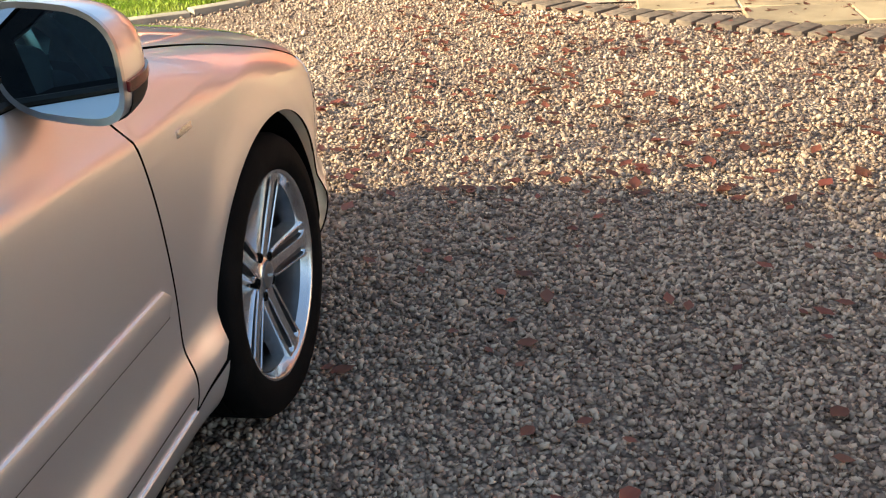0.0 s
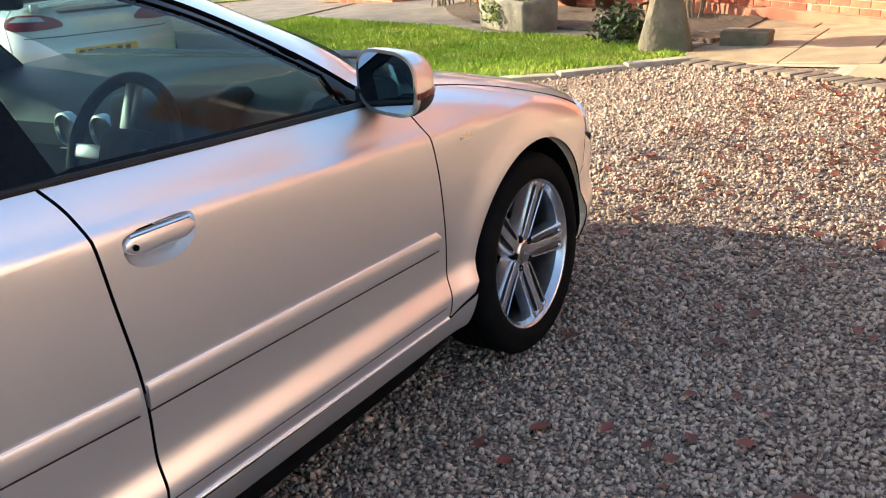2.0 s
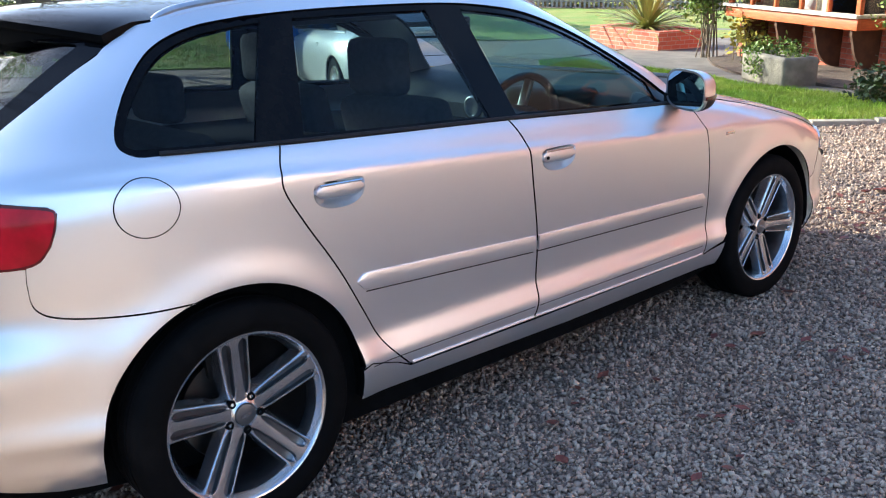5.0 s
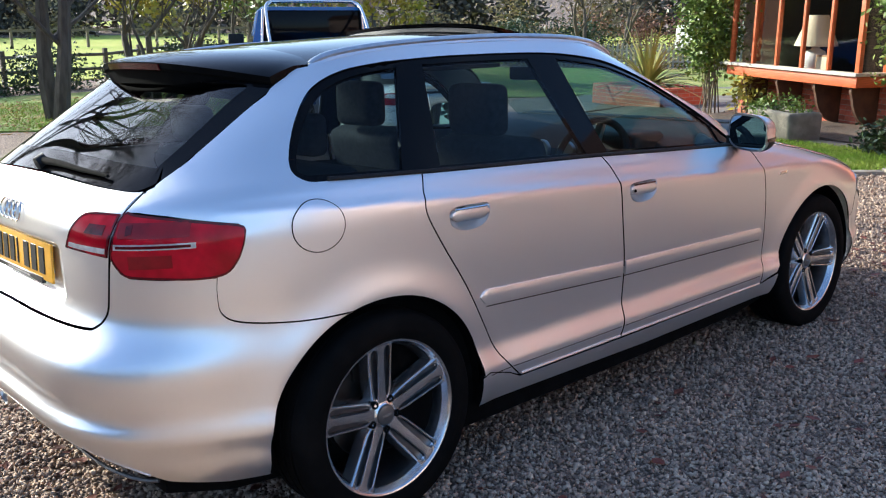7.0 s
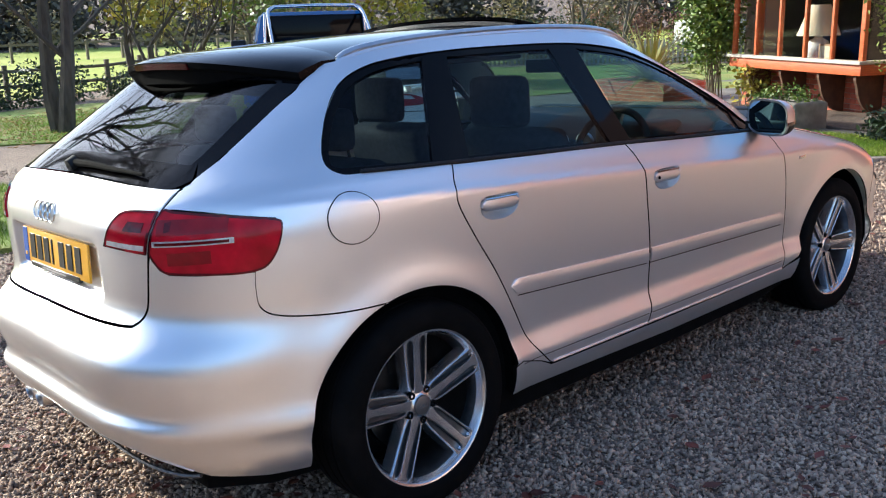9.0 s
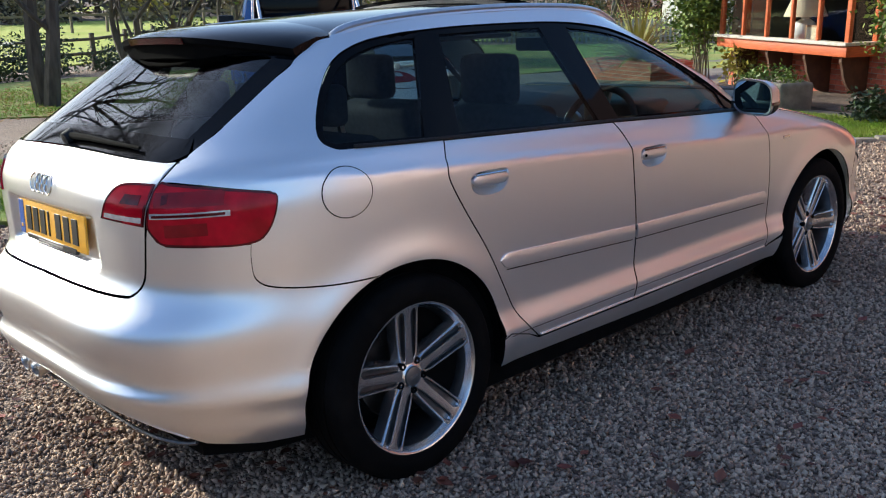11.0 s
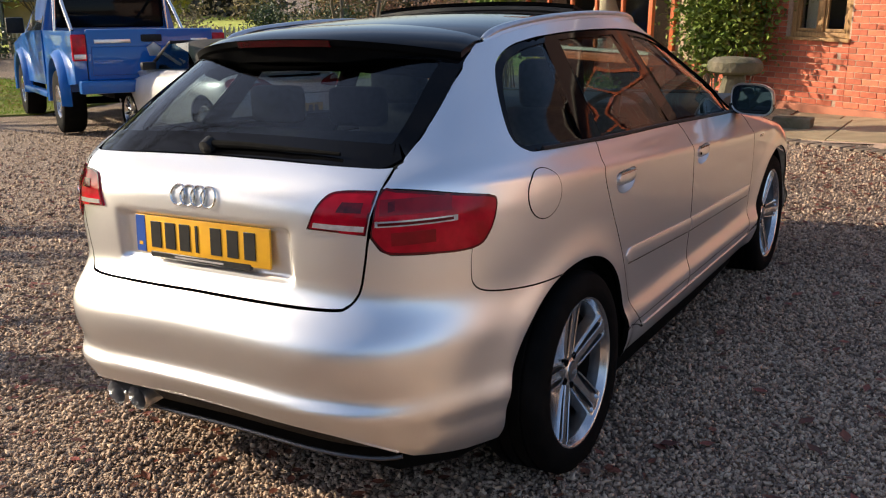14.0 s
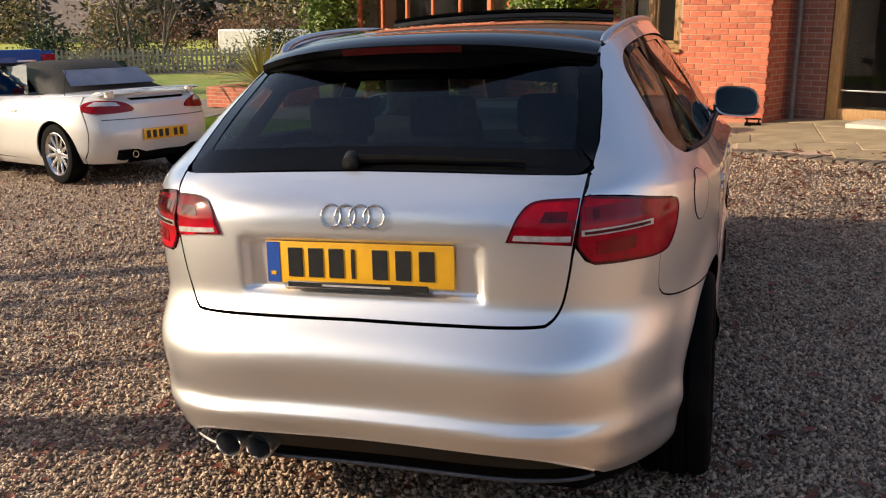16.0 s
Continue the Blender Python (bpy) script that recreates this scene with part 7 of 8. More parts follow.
part("hood_window", (sum(rw, []), [(j * 9 + i, j * 9 + i + 1, j * 9 + 10 + i, j * 9 + 9 + i) for j in range(2) for i in range(8)]), PLASTIC_PANE, roadster, "hazy plastic rear window")
for s in (1, -1):
    sw_ = [(s * 0.70, 0.50, 0.865), (s * 0.60, 0.16, 1.165), (s * 0.585, -0.42, 1.185), (s * 0.66, -0.52, 0.885)]
    part("side_window", loft([[Vector(p) for p in sw_], [Vector(p) - Vector((s * 0.006, 0, 0)) for p in sw_]]), ROADSTER_GLASS, roadster, "side window", smooth=False)
part("windscreen", loft([[(-0.69, 0.66, 0.86), (0.69, 0.66, 0.86), (0.56, 0.18, 1.185), (-0.56, 0.18, 1.185)], [(-0.69, 0.65, 0.85), (0.69, 0.65, 0.85), (0.56, 0.17, 1.175), (-0.56, 0.17, 1.175)]]), CAR_GLASS, roadster, "windscreen", smooth=False)
part("screen_frame", tube([(-0.69, 0.66, 0.86), (-0.57, 0.18, 1.185), (0.57, 0.18, 1.185), (0.69, 0.66, 0.86)], 0.022, 8), BLACK_PLASTIC, roadster)
part("underbody", box((-0.56, -1.55, 0.16), (0.56, 1.60, 0.60), 0.05), DARK, roadster)
part("aerial", tube([(-0.66, -1.25, 0.86), (-0.665, -1.33, 1.12)], 0.004, 6), BLACK_PLASTIC, roadster)

# blue pick-up
pk_dir = math.atan2(0.468, -0.884)
f2 = Vector((math.cos(pk_dir), math.sin(pk_dir)))
l2 = Vector((-f2.y, f2.x))
pc = Vector((-8.95, 4.36)) - l2 * 0.84 + f2 * 1.76
truck = thing("pickup_truck", "bright blue lifted pick-up truck seen from behind", "truck", at=(pc.x, pc.y, float(land(pc.x, pc.y))), rz=pk_dir - math.pi / 2)
dip = (float(land(pc.x + f2.x * 1.76, 0)) - float(land(pc.x - f2.x * 1.76, 0))) / 3.52
truck.matrix_world = truck.matrix_world @ Matrix.Rotation(math.atan(dip), 4, "X")
tz = 0.62      # bottom of the bed sides
PA, PR_ = 1.76, 0.42
for s in (1, -1):
    for y in (-PA, PA):
        far_wheel(truck, s * 0.86, y, PR_, PR_, 0.215, 0.30, 8, s, ALLOY)
        rings = []
        for k in range(17):
            a = radians(-8 + 196 * k / 16)
            rings.append([(s * x, y + r * math.cos(a), PR_ + 0.06 + r * math.sin(a)) for x, r in ((0.90, 0.50), (1.03, 0.52), (1.05, 0.56), (1.0, 0.61), (0.93, 0.64))])
        part("wheel_flare", loft(rings), BLUE_CAR, truck, "blue flared wheel arch")
    bside = [(-2.92, 0.70), (-2.92, 1.34), (-0.62, 1.36), (-0.62, 0.64), (-PA + 0.48, 0.62)] + [(-PA + 0.50 * math.cos(radians(a)), PR_ + 0.06 + 0.50 * math.sin(radians(a))) for a in range(10, 171, 10)] + [(-PA - 0.50, 0.66)]
    part("bed_side", loft([[(s * 0.95, y, z) for y, z in bside], [(s * 0.80, y, z) for y, z in bside]]), BLUE_CAR, truck, "blue load-bed side", smooth=False)
    cside = [(-0.60, 0.60), (-0.60, 1.36), (1.30, 1.33), (2.55, 1.16), (2.62, 0.72), (PA + 0.5, 0.66)] + [(PA + 0.50 * math.cos(radians(a)), PR_ + 0.06 + 0.50 * math.sin(radians(a))) for a in range(10, 171, 10)] + [(PA - 0.5, 0.58)]
    part("cab_side", loft([[(s * 0.97, y, z) for y, z in cside], [(s * 0.80, y, z) for y, z in cside]]), BLUE_CAR, truck, "blue cab side", smooth=False)
    part("running_board", box((s * 0.97 - 0.08, -1.1, 0.44), (s * 0.97 + 0.06, 1.15, 0.52), 0.03), BLUE_CAR, truck)
    tl = part("tail_light", box((s * 0.875 - 0.085, -2.955, 0.98), (s * 0.875 + 0.085, -2.88, 1.30), 0.015), LENS_RED, truck, "tall red tail light")
    part("reversing_lens", box((s * 0.875 - 0.07, -2.962, 1.00), (s * 0.875 + 0.07, -2.95, 1.06), 0.006), LENS_CLEAR, tl)
    part("roll_bar", tube(curve([(s * 0.74, -1.75, 1.34), (s * 0.74, -1.15, 1.75), (s * 0.70, -0.74, 1.98), (s * 0.5, -0.70, 2.02)], 5), 0.026, 10), CHROME, truck, "bright tubular roll bar")
    part("roll_hoop", tube([(s * 0.80, -0.72, 1.32), (s * 0.76, -0.72, 1.90), (s * 0.62, -0.72, 2.02), (0, -0.72, 2.03)], 0.026, 10), CHROME, truck)
    sw_ = [(s * 0.94, -0.45, 1.36), (s * 0.94, 0.95, 1.36), (s * 0.80, 0.50, 1.86), (s * 0.80, -0.42, 1.86)]
    part("side_window", loft([[Vector(p) + Vector((s * 0.008, 0, 0)) for p in sw_], [Vector(p) - Vector((s * 0.01, 0, 0)) for p in sw_]]), CAR_GLASS, truck, "side window", smooth=False)
    part("door_mirror", box((s * 1.12 - 0.14, 0.80, 1.32), (s * 1.12 + 0.12, 0.90, 1.56), 0.03), BLACK_PLASTIC, truck, "large black door mirror")
cab = [[(-w, y, 1.30), (w, y, 1.30), (w * 0.985, y, 1.36), (w2, y, z - 0.06), (w2 - 0.08, y, z), (-w2 + 0.08, y, z), (-w2, y, z - 0.06), (-w * 0.985, y, 1.36)] for y, w, w2, z in ((-0.62, 0.95, 0.82, 1.94), (-0.3, 0.95, 0.83, 1.96), (0.45, 0.95, 0.81, 1.94), (0.52, 0.95, 0.80, 1.90), (1.25, 0.95, 0.93, 1.42))]
part("cab", loft(cab), BLUE_CAR, truck, "blue cab")
part("rear_window", box((-0.77, -0.665, 1.39), (0.77, -0.61, 1.89), 0.03), BLACK_GLOSS, truck, "dark cab rear window")
gate2 = part("tailgate", join(box((-0.79, -2.965, 0.74), (0.79, -2.90, 1.36), 0.02), box((-0.74, -2.972, 0.80), (0.74, -2.955, 1.15), 0.02)), BLUE_CAR, truck, "blue tailgate")
part("gate_handle", box((-0.13, -2.985, 1.20), (0.13, -2.95, 1.29), 0.02), BLACK_PLASTIC, gate2)
part("gate_mark", box((-0.70, -2.975, 1.19), (-0.26, -2.968, 1.235), 0.003), ALU, gate2, "pale bar-shaped maker's mark")
part("gate_mark", box((0.50, -2.975, 1.20), (0.72, -2.968, 1.235), 0.003), ALU, gate2, "pale bar-shaped maker's mark")
part("gate_emblem", moved(lathe([(0.0, -0.012), (0.09, -0.010), (0.10, 0.0)], 5, "y"), Matrix.Translation((0.02, -2.968, 1.10))), ALU, gate2, "grey shield-shaped emblem")
part("bonnet", loft([[(-0.93, 1.2, 1.34), (0.93, 1.2, 1.34), (0.80, 1.2, 1.42), (-0.80, 1.2, 1.42)], [(-0.93, 2.5, 1.16), (0.93, 2.5, 1.16), (0.75, 2.5, 1.26), (-0.75, 2.5, 1.26)]]), BLUE_CAR, truck, "blue bonnet")
part("front_end", box((-0.93, 2.45, 0.62), (0.93, 2.66, 1.2), 0.05), CHROME, truck)
bmp = part("rear_bumper", box((-0.92, -3.08, 0.58), (0.92, -2.90, 0.74), 0.03), BLUE_CAR, truck, "blue rear step bumper")
plt = part("number_plate", box((0.02, -3.092, 0.60), (0.54, -3.078, 0.71), 0.003), PLATE_Y, bmp, "yellow number plate")
part("plate_bar", box((0.07, -3.095, 0.62), (0.49, -3.09, 0.69)), INK, plt, smooth=False)
part("tow_hitch", join(box((-0.05, -3.16, 0.42), (0.05, -2.7, 0.50), 0.01), moved(lathe([(0.0, 0.10), (0.03, 0.085), (0.03, 0.04), (0.016, 0.02), (0.016, -0.03)], 14), Matrix.Translation((0, -3.13, 0.50)))), CHROME, bmp)
part("axle", join(tube([(-0.8, -PA, PR_), (0.8, -PA, PR_)], 0.05, 10), moved(lathe([(0.0, -0.14), (0.12, -0.1), (0.15, 0.0), (0.12, 0.1), (0.0, 0.14)], 16, "y"), Matrix.Translation((0, -PA, PR_)))), DARK, truck)
part("chassis", join(box((-0.5, -2.9, 0.50), (-0.38, 2.5, 0.62)), box((0.38, -2.9, 0.50), (0.5, 2.5, 0.62)), box((-0.79, -2.88, 0.74), (0.79, -0.6, 0.80)), box((-0.8, -0.6, 0.60), (0.8, 2.4, 1.3))), DARK, truck, smooth=False)


# ---- garden things ----
def rough_up(geo, amount, freq, cuts=0):
    bm = geo
    if cuts:
        bmesh.ops.subdivide_edges(bm, edges=bm.edges[:], cuts=cuts, use_grid_fill=True)
    bm.normal_update()
    for v in bm.verts:
        v.co += v.normal * amount * noise.noise(v.co * freq)
    return bm


staddle = thing("staddle_stone", "weathered mushroom-shaped staddle stone beside the patio", "stone", at=(-0.85, 7.12, float(land(-0.85, 7.12)) + 0.03))
rings = []
for z, w in ((-0.05, 0.255), (0.0, 0.25), (0.15, 0.215), (0.32, 0.175), (0.48, 0.138), (0.60, 0.110), (0.66, 0.108)):
    ring = []
    for i in range(24):
        a = 2 * math.pi * (i + 0.5) / 24
        cs, sn = math.cos(a), math.sin(a)
        k = w / max(abs(cs), abs(sn)) ** 0.86
        p = Vector((k * cs, k * sn, z))
        p += Vector((cs, sn, 0)) * 0.012 * noise.noise(p * 7)
        ring.append(tuple(Matrix.Rotation(radians(22), 3, "Z") @ p))
    rings.append(ring)
part("pillar", loft(rings), STONE, staddle, "tapered square stone pillar")
cap = []
for r, z in ((0.10, 0.625), (0.23, 0.630), (0.285, 0.655), (0.305, 0.70), (0.300, 0.765), (0.26, 0.800), (0.12, 0.818), (0.02, 0.822)):
    cap.append([(r * math.cos(a) * (1 + 0.06 * noise.noise((math.cos(a) * 2, math.sin(a) * 2, z * 4))), r * math.sin(a) * (1 + 0.06 * noise.noise((math.cos(a) * 2, math.sin(a) * 2, z * 4 + 3))), z + 0.012 * noise.noise((r * 8 * math.cos(a), r * 8 * math.sin(a), 1))) for a in [2 * math.pi * i / 36 for i in range(36)]])
part("cap", loft(cap), STONE, staddle, "rounded stone cap")
solo("stone_block", rough_up(box((-0.42, 7.32, -0.04), (0.0, 7.58, 0.14), 0.02, 2), 0.012, 8), STONE, "low flat stone block beside the staddle stone", "stone")
solo("boot_scraper", join(box((0.98, 8.15, 0.06), (1.18, 8.27, 0.10), 0.01), box((1.0, 8.19, 0.10), (1.02, 8.23, 0.15)), box((1.14, 8.19, 0.10), (1.16, 8.23, 0.15)), box((0.98, 8.20, 0.14), (1.18, 8.22, 0.16))), DARK, "small dark iron boot scraper by the wall", "boot scraper")


def leaves(n, place, size, seed, up=0.5, fold=0.25, long=1.6):
    """Leaf blades as folded quads; place(rng, n) gives the points."""
    r = np.random.default_rng(seed)
    c = place(r, n)
    d = r.normal(size=(n, 3))
    d[:, 2] = d[:, 2] * 0.6 - 0.25
    d /= np.linalg.norm(d, axis=1, keepdims=True)
    u = r.normal(size=(n, 3)) + (0, 0, up)
    s = np.cross(d, u)
    s /= np.maximum(np.linalg.norm(s, axis=1, keepdims=True), 1e-6)
    k = (size * r.uniform(0.6, 1.3, n))[:, None]
    nrm = np.cross(s, d)
    v = np.stack([c, c + d * k * long * 0.5 + s * k * 0.42 + nrm * k * fold * 0.3, c + d * k * long, c + d * k * long * 0.5 - s * k * 0.42 + nrm * k * fold * 0.3], 1).reshape(-1, 3)
    i = np.arange(n)[:, None] * 4
    f = np.concatenate([i + (0, 1, 2), i + (0, 2, 3)], 0)
    return v, f


def fast_mesh(name, v, f, material):
    me = bpy.data.meshes.new(name)
    v, f = np.asarray(v, np.float32), np.asarray(f, np.int32)
    me.vertices.add(len(v))
    me.vertices.foreach_set("co", v.ravel())
    me.loops.add(f.size)
    me.loops.foreach_set("vertex_index", f.ravel())
    me.polygons.add(len(f))
    me.polygons.foreach_set("loop_start", np.arange(len(f), dtype=np.int32) * f.shape[1])
    me.polygons.foreach_set("loop_total", np.full(len(f), f.shape[1], np.int32))
    me.update(calc_edges=True)
    me.validate()
    me.materials.append(material)
    return me


def fast(name, v, f, material, parent=None, label="", category="", kind=""):
    ob = new(name, fast_mesh(name, v, f, material))
    if parent:
        ob.parent = parent
    return tagged(ob, label, category, "", kind)


def clumps(centres, spread):
    """A place() over several leaf clumps, so that gaps show."""
    cs = np.array(centres, float)

    def f(r, n):
        k = cs[r.integers(len(cs), size=n)]
        return k[:, :3] + r.normal(size=(n, 3)) * (k[:, 3:4] if cs.shape[1] > 3 else spread) * np.array((1, 1, 0.85))
    return f


def twigs(base, n, height, spread, seed, r0=0.012, mats=TWIG, lean=(0, 0)):
    r = random.Random(seed)
    out, tips = [], []
    for _ in range(n):
        x, y = base[0] + r.uniform(-0.12, 0.12), base[1] + r.uniform(-0.12, 0.12)
        a, sp, h = r.uniform(0, 6.28), r.uniform(0.2, 1) * spread, height * r.uniform(0.6, 1.0)
        pts = [Vector((x + lean[0] * t + math.cos(a) * sp * t ** 1.4 + 0.05 * r.uniform(-1, 1), y + lean[1] * t + math.sin(a) * sp * t ** 1.4 + 0.05 * r.uniform(-1, 1), base[2] + h * t)) for t in (0, 0.25, 0.5, 0.75, 1)]
        out.append(tube(pts, [r0, r0 * 0.85, r0 * 0.65, r0 * 0.45, r0 * 0.2], 5))
        tips += [tuple(p) for p in pts[2:]]
    return join(*out), tips


def shrub(name, label, at, stems, height, spread, n, size, seed, leaf, clump=0.16, lean=(0, 0)):
    e = thing(name, label, "shrub", at=at)
    g, tips = twigs((0, 0, -0.05), stems, height, spread, seed, lean=lean)
    part("woody_frame", g, TWIG, e, "brown woody stems")
    v, f = leaves(n, clumps(tips, clump), size, seed)
    fast("foliage", v, f, leaf, e, "leaves")
    return e


gz = lambda x, y: float(land(x, y))
shrub("climbing_shrub", "yellow-green leafy shrub against the house wall", (-1.76, 9.36, gz(-1.76, 9.36) + 0.05), 18, 2.5, 0.55, 6500, 0.055, 11, LEAF, 0.18)
shrub("climbing_shrub", "yellow-green leafy shrub against the house wall", (-1.28, 9.20, gz(-1.28, 9.20) + 0.05), 12, 2.8, 0.45, 4200, 0.055, 14, LEAF, 0.17)
shrub("wall_shrub", "green leafy climber at the corner of the bay", (-5.85, 11.15, gz(-5.85, 11.15) + 0.05), 20, 2.9, 0.55, 9000, 0.055, 12, LEAF, 0.2)
shrub("low_shrub", "small grassy green shrub at the foot of the wall", (-1.42, 7.6, gz(-1.42, 7.6) + 0.04), 14, 0.32, 0.30, 900, 0.05, 13, LEAF_DARK, 0.08)
shrub("yellow_shrub", "small yellowing shrub under the bay window", (-5.05, 10.85, gz(-5.05, 10.85) + 0.04), 8, 0.75, 0.28, 260, 0.07, 15, LEAF_YELLOW, 0.08)

trough = thing("stone_trough", "pale stone trough planted with trailing greenery", "planter", at=(-3.10, 8.46, gz(-3.10, 8.46) + 0.02), rz=radians(-29))
tb = box((-0.48, -0.24, 0), (0.48, 0.24, 0.37), 0.05, 3)
top = [f for f in tb.faces if f.normal.z > 0.9 and f.calc_area() > 0.1]
ins = bmesh.ops.inset_region(tb, faces=top, thickness=0.05)
bmesh.ops.translate(tb, verts=list({v for f in top for v in f.verts}), vec=(0, 0, -0.06))
part("trough_body", rough_up(tb, 0.012, 6), STONE_PALE, trough, "pale rough stone body")
part("soil", box((-0.41, -0.17, 0.26), (0.41, 0.17, 0.325), 0.01), SOIL, trough)
v, f = leaves(900, clumps([(-0.35, -0.1, 0.41), (-0.15, 0, 0.46), (0.1, 0.05, 0.45), (0.3, 0, 0.42), (-0.1, -0.24, 0.30), (-0.05, -0.27, 0.20), (-0.3, -0.2, 0.36)], 0.07), 0.034, 16)
fast("trailing_growth", v, f, LEAF, trough, "trailing green plants")

planter = thing("brick_planter", "low red brick planter with a spiky plant", "planter", at=(-8.2, 12.65, gz(-8.2, 12.65)), rz=radians(-10))
part("planter_wall", join(box((-0.95, -0.6, 0), (0.95, -0.4, 0.40), 0.01), box((-0.95, 0.4, 0), (0.95, 0.6, 0.40), 0.01), box((-0.95, -0.4, 0), (-0.75, 0.4, 0.40), 0.01), box((0.75, -0.4, 0), (0.95, 0.4, 0.40), 0.01)), BRICK_WALL, planter, "red brick wall", smooth=False)
part("soil", box((-0.75, -0.4, 0.1), (0.75, 0.4, 0.34)), SOIL, planter, smooth=False)
spk = []
r7 = random.Random(8)
for i in range(140):
    a, L = r7.uniform(0, 6.28), r7.uniform(0.8, 1.5)
    el = r7.uniform(0.25, 1.0)
    rings = []
    for t in (0, 0.3, 0.6, 0.85, 1.0):
        d, z = L * t * (1 - el * 0.75) * (1 + 0.3 * t), 0.34 + L * (t * el * 0.95 - 0.28 * (1 - el) * t * t * 2)
        w = 0.038 * (1 - t) ** 0.6 + 0.002
        p, s = Vector((d * math.cos(a), d * math.sin(a), z)), Vector((-math.sin(a), math.cos(a), 0))
        rings.append([p + s * w, p + Vector((0, 0, 0.006)), p - s * w, p - Vector((0, 0, 0.006))])
    spk.append(loft(rings))
part("spiky_leaves", join(*spk), mat("sword_leaf", (0.26, 0.29, 0.06), 0.5, color2=(0.40, 0.34, 0.12), scale=3, island=0.3), planter, "long sword-shaped leaves")

# ---- trees ----
def tree(name, label, at, height, seed, trunks=1, leaf=None, n_leaf=0, size=0.07, lean=0.3, r0=0.13, depth=4, first=0.3, spread=0.75, bushy=0):
    r = random.Random(seed)
    segs, tips = [], []

    def grow(p, d, length, rad, k):
        pts, rs = [p.copy()], [rad]
        n = 4
        for i in range(n):
            d = (d + Vector((r.uniform(-1, 1), r.uniform(-1, 1), r.uniform(-0.5, 0.9))) * 0.16).normalized()
            p = p + d * length / n
            pts.append(p.copy())
            rs.append(rad * (1 - 0.45 * (i + 1) / n))
        segs.append(tube(pts, rs, 7 if k > 2 else 5 if k > 0 else 3))
        if k <= 1:
            tips.extend(tuple(q) for q in pts[1:])
        if k == 0:
            return
        for i in range(bushy + (r.choice((2, 3, 3, 4)) if k > 1 else r.choice((3, 4, 5)))):
            q = pts[r.choice((2, 3, 4, 4))]
            e = (d + Vector((r.uniform(-1, 1), r.uniform(-1, 1), r.uniform(-0.35, 0.8))) * spread * 1.25).normalized()
            grow(q, e, length * r.uniform(0.55, 0.8), rs[-1] * r.uniform(0.55, 0.85), k - 1)

    for i in range(trunks):
        a = r.uniform(0, 6.28)
        grow(Vector((0.15 * math.cos(a) * (trunks > 1), 0.15 * math.sin(a) * (trunks > 1), -0.1)), Vector((lean * math.cos(a), lean * math.sin(a), 1)).normalized(), height * first, r0 * r.uniform(0.8, 1.0), depth)
    e = thing(name, label, "tree", at=(at[0], at[1], gz(*at)))
    part("trunk", join(*segs), BARK, e, "branching bark-covered trunk and limbs")
    if leaf:
        v, f = leaves(n_leaf, clumps(tips, size * 1.6), size, seed)
        fast("crown", v, f, leaf, e, "sparse autumn leaves")
    return e


tree("apple_tree", "many-stemmed apple tree with sparse autumn leaves", (-16.9, 6.5), 5.6, 21, 3, LEAF_YELLOW, 700, 0.10, 0.45, 0.13)
tree("twin_tree", "twin-trunked garden tree at the edge of the lawn", (-14.55, 3.4), 9.6, 22, 2, LEAF_YELLOW, 900, 0.10, 0.26, 0.19, depth=5, bushy=1, spread=1.0)
for i, (x, y, lf, n, hh) in enumerate(((-21.0, 9.8, LEAF_YELLOW, 1800, 5.6), (-22.6, 13.6, LEAF, 2200, 6.2), (-19.2, 14.1, LEAF_YELLOW, 1500, 5.0), (-27.5, 14.8, LEAF, 1600, 6.2))):
    tree("fruit_tree", "orchard tree with green and yellow leaves", (x, y), hh, 30 + i, 2, lf, n, 0.12, 0.3, 0.11)
for i, (x, y, hh) in enumerate(((-21.5, 27, 7.3), (-16, 31.5, 8), (-25, 34, 8), (-13, 35, 7), (-30.5, 25, 7.3), (-19, 41, 9), (-9.6, 30.5, 7), (-7.3, 25.5, 5))):
    tree("bare_tree", "bare winter tree beyond the picket fence", (x, y), hh, 50 + i, 2, None, 0, 0.1, 0.25, 0.12)
for i, (x, y, hh) in enumerate(((-8.2, -3.2, 8.2), (-7.0, -7.2, 12.5), (-9.8, -1.9, 11.5), (-4.5, -11.0, 13.0), (-5.5, -12.0, 10.0), (2.0, -13.5, 10.0), (-13.5, -9, 10.0))):
    tree("tall_tree", "tall bare tree behind the drive", (x, y), hh, 70 + i, 2 if i == 0 else 1, None if 0 < i < 3 else LEAF_YELLOW, 260, 0.09, 0.1, 0.17 if i < 3 else 0.20, depth=5 if i < 3 else 4, first=0.55 if i == 0 else 0.32, spread=(0.85, 1.0, 0.95, 1.0, 0.6, 0.6, 0.6)[i], bushy=(2, 3, 3, 2, 0, 0, 0)[i])

# hedges and scrub
def hedge(name, label, pts, n, size, leaf, seed, height, width):
    r = random.Random(seed)
    cs = []
    for (ax, ay), (bx, by) in zip(pts, pts[1:]):
        L = math.hypot(bx - ax, by - ay)
        for _ in range(max(2, int(L / (width * 0.55)))):
            t = r.random()
            x, y = ax + (bx - ax) * t + r.uniform(-1, 1) * width * 0.3, ay + (by - ay) * t + r.uniform(-1, 1) * width * 0.3
            h = height * r.uniform(0.35, 1.0)
            for z in np.arange(0.1, h, width * 0.4):
                cs.append((x, y, gz(x, y) + z, width * 0.26))
    v, f = leaves(n, clumps(cs, width * 0.3), size, seed)
    return fast(name, v, f, leaf, None, label, "hedge", "stuff")


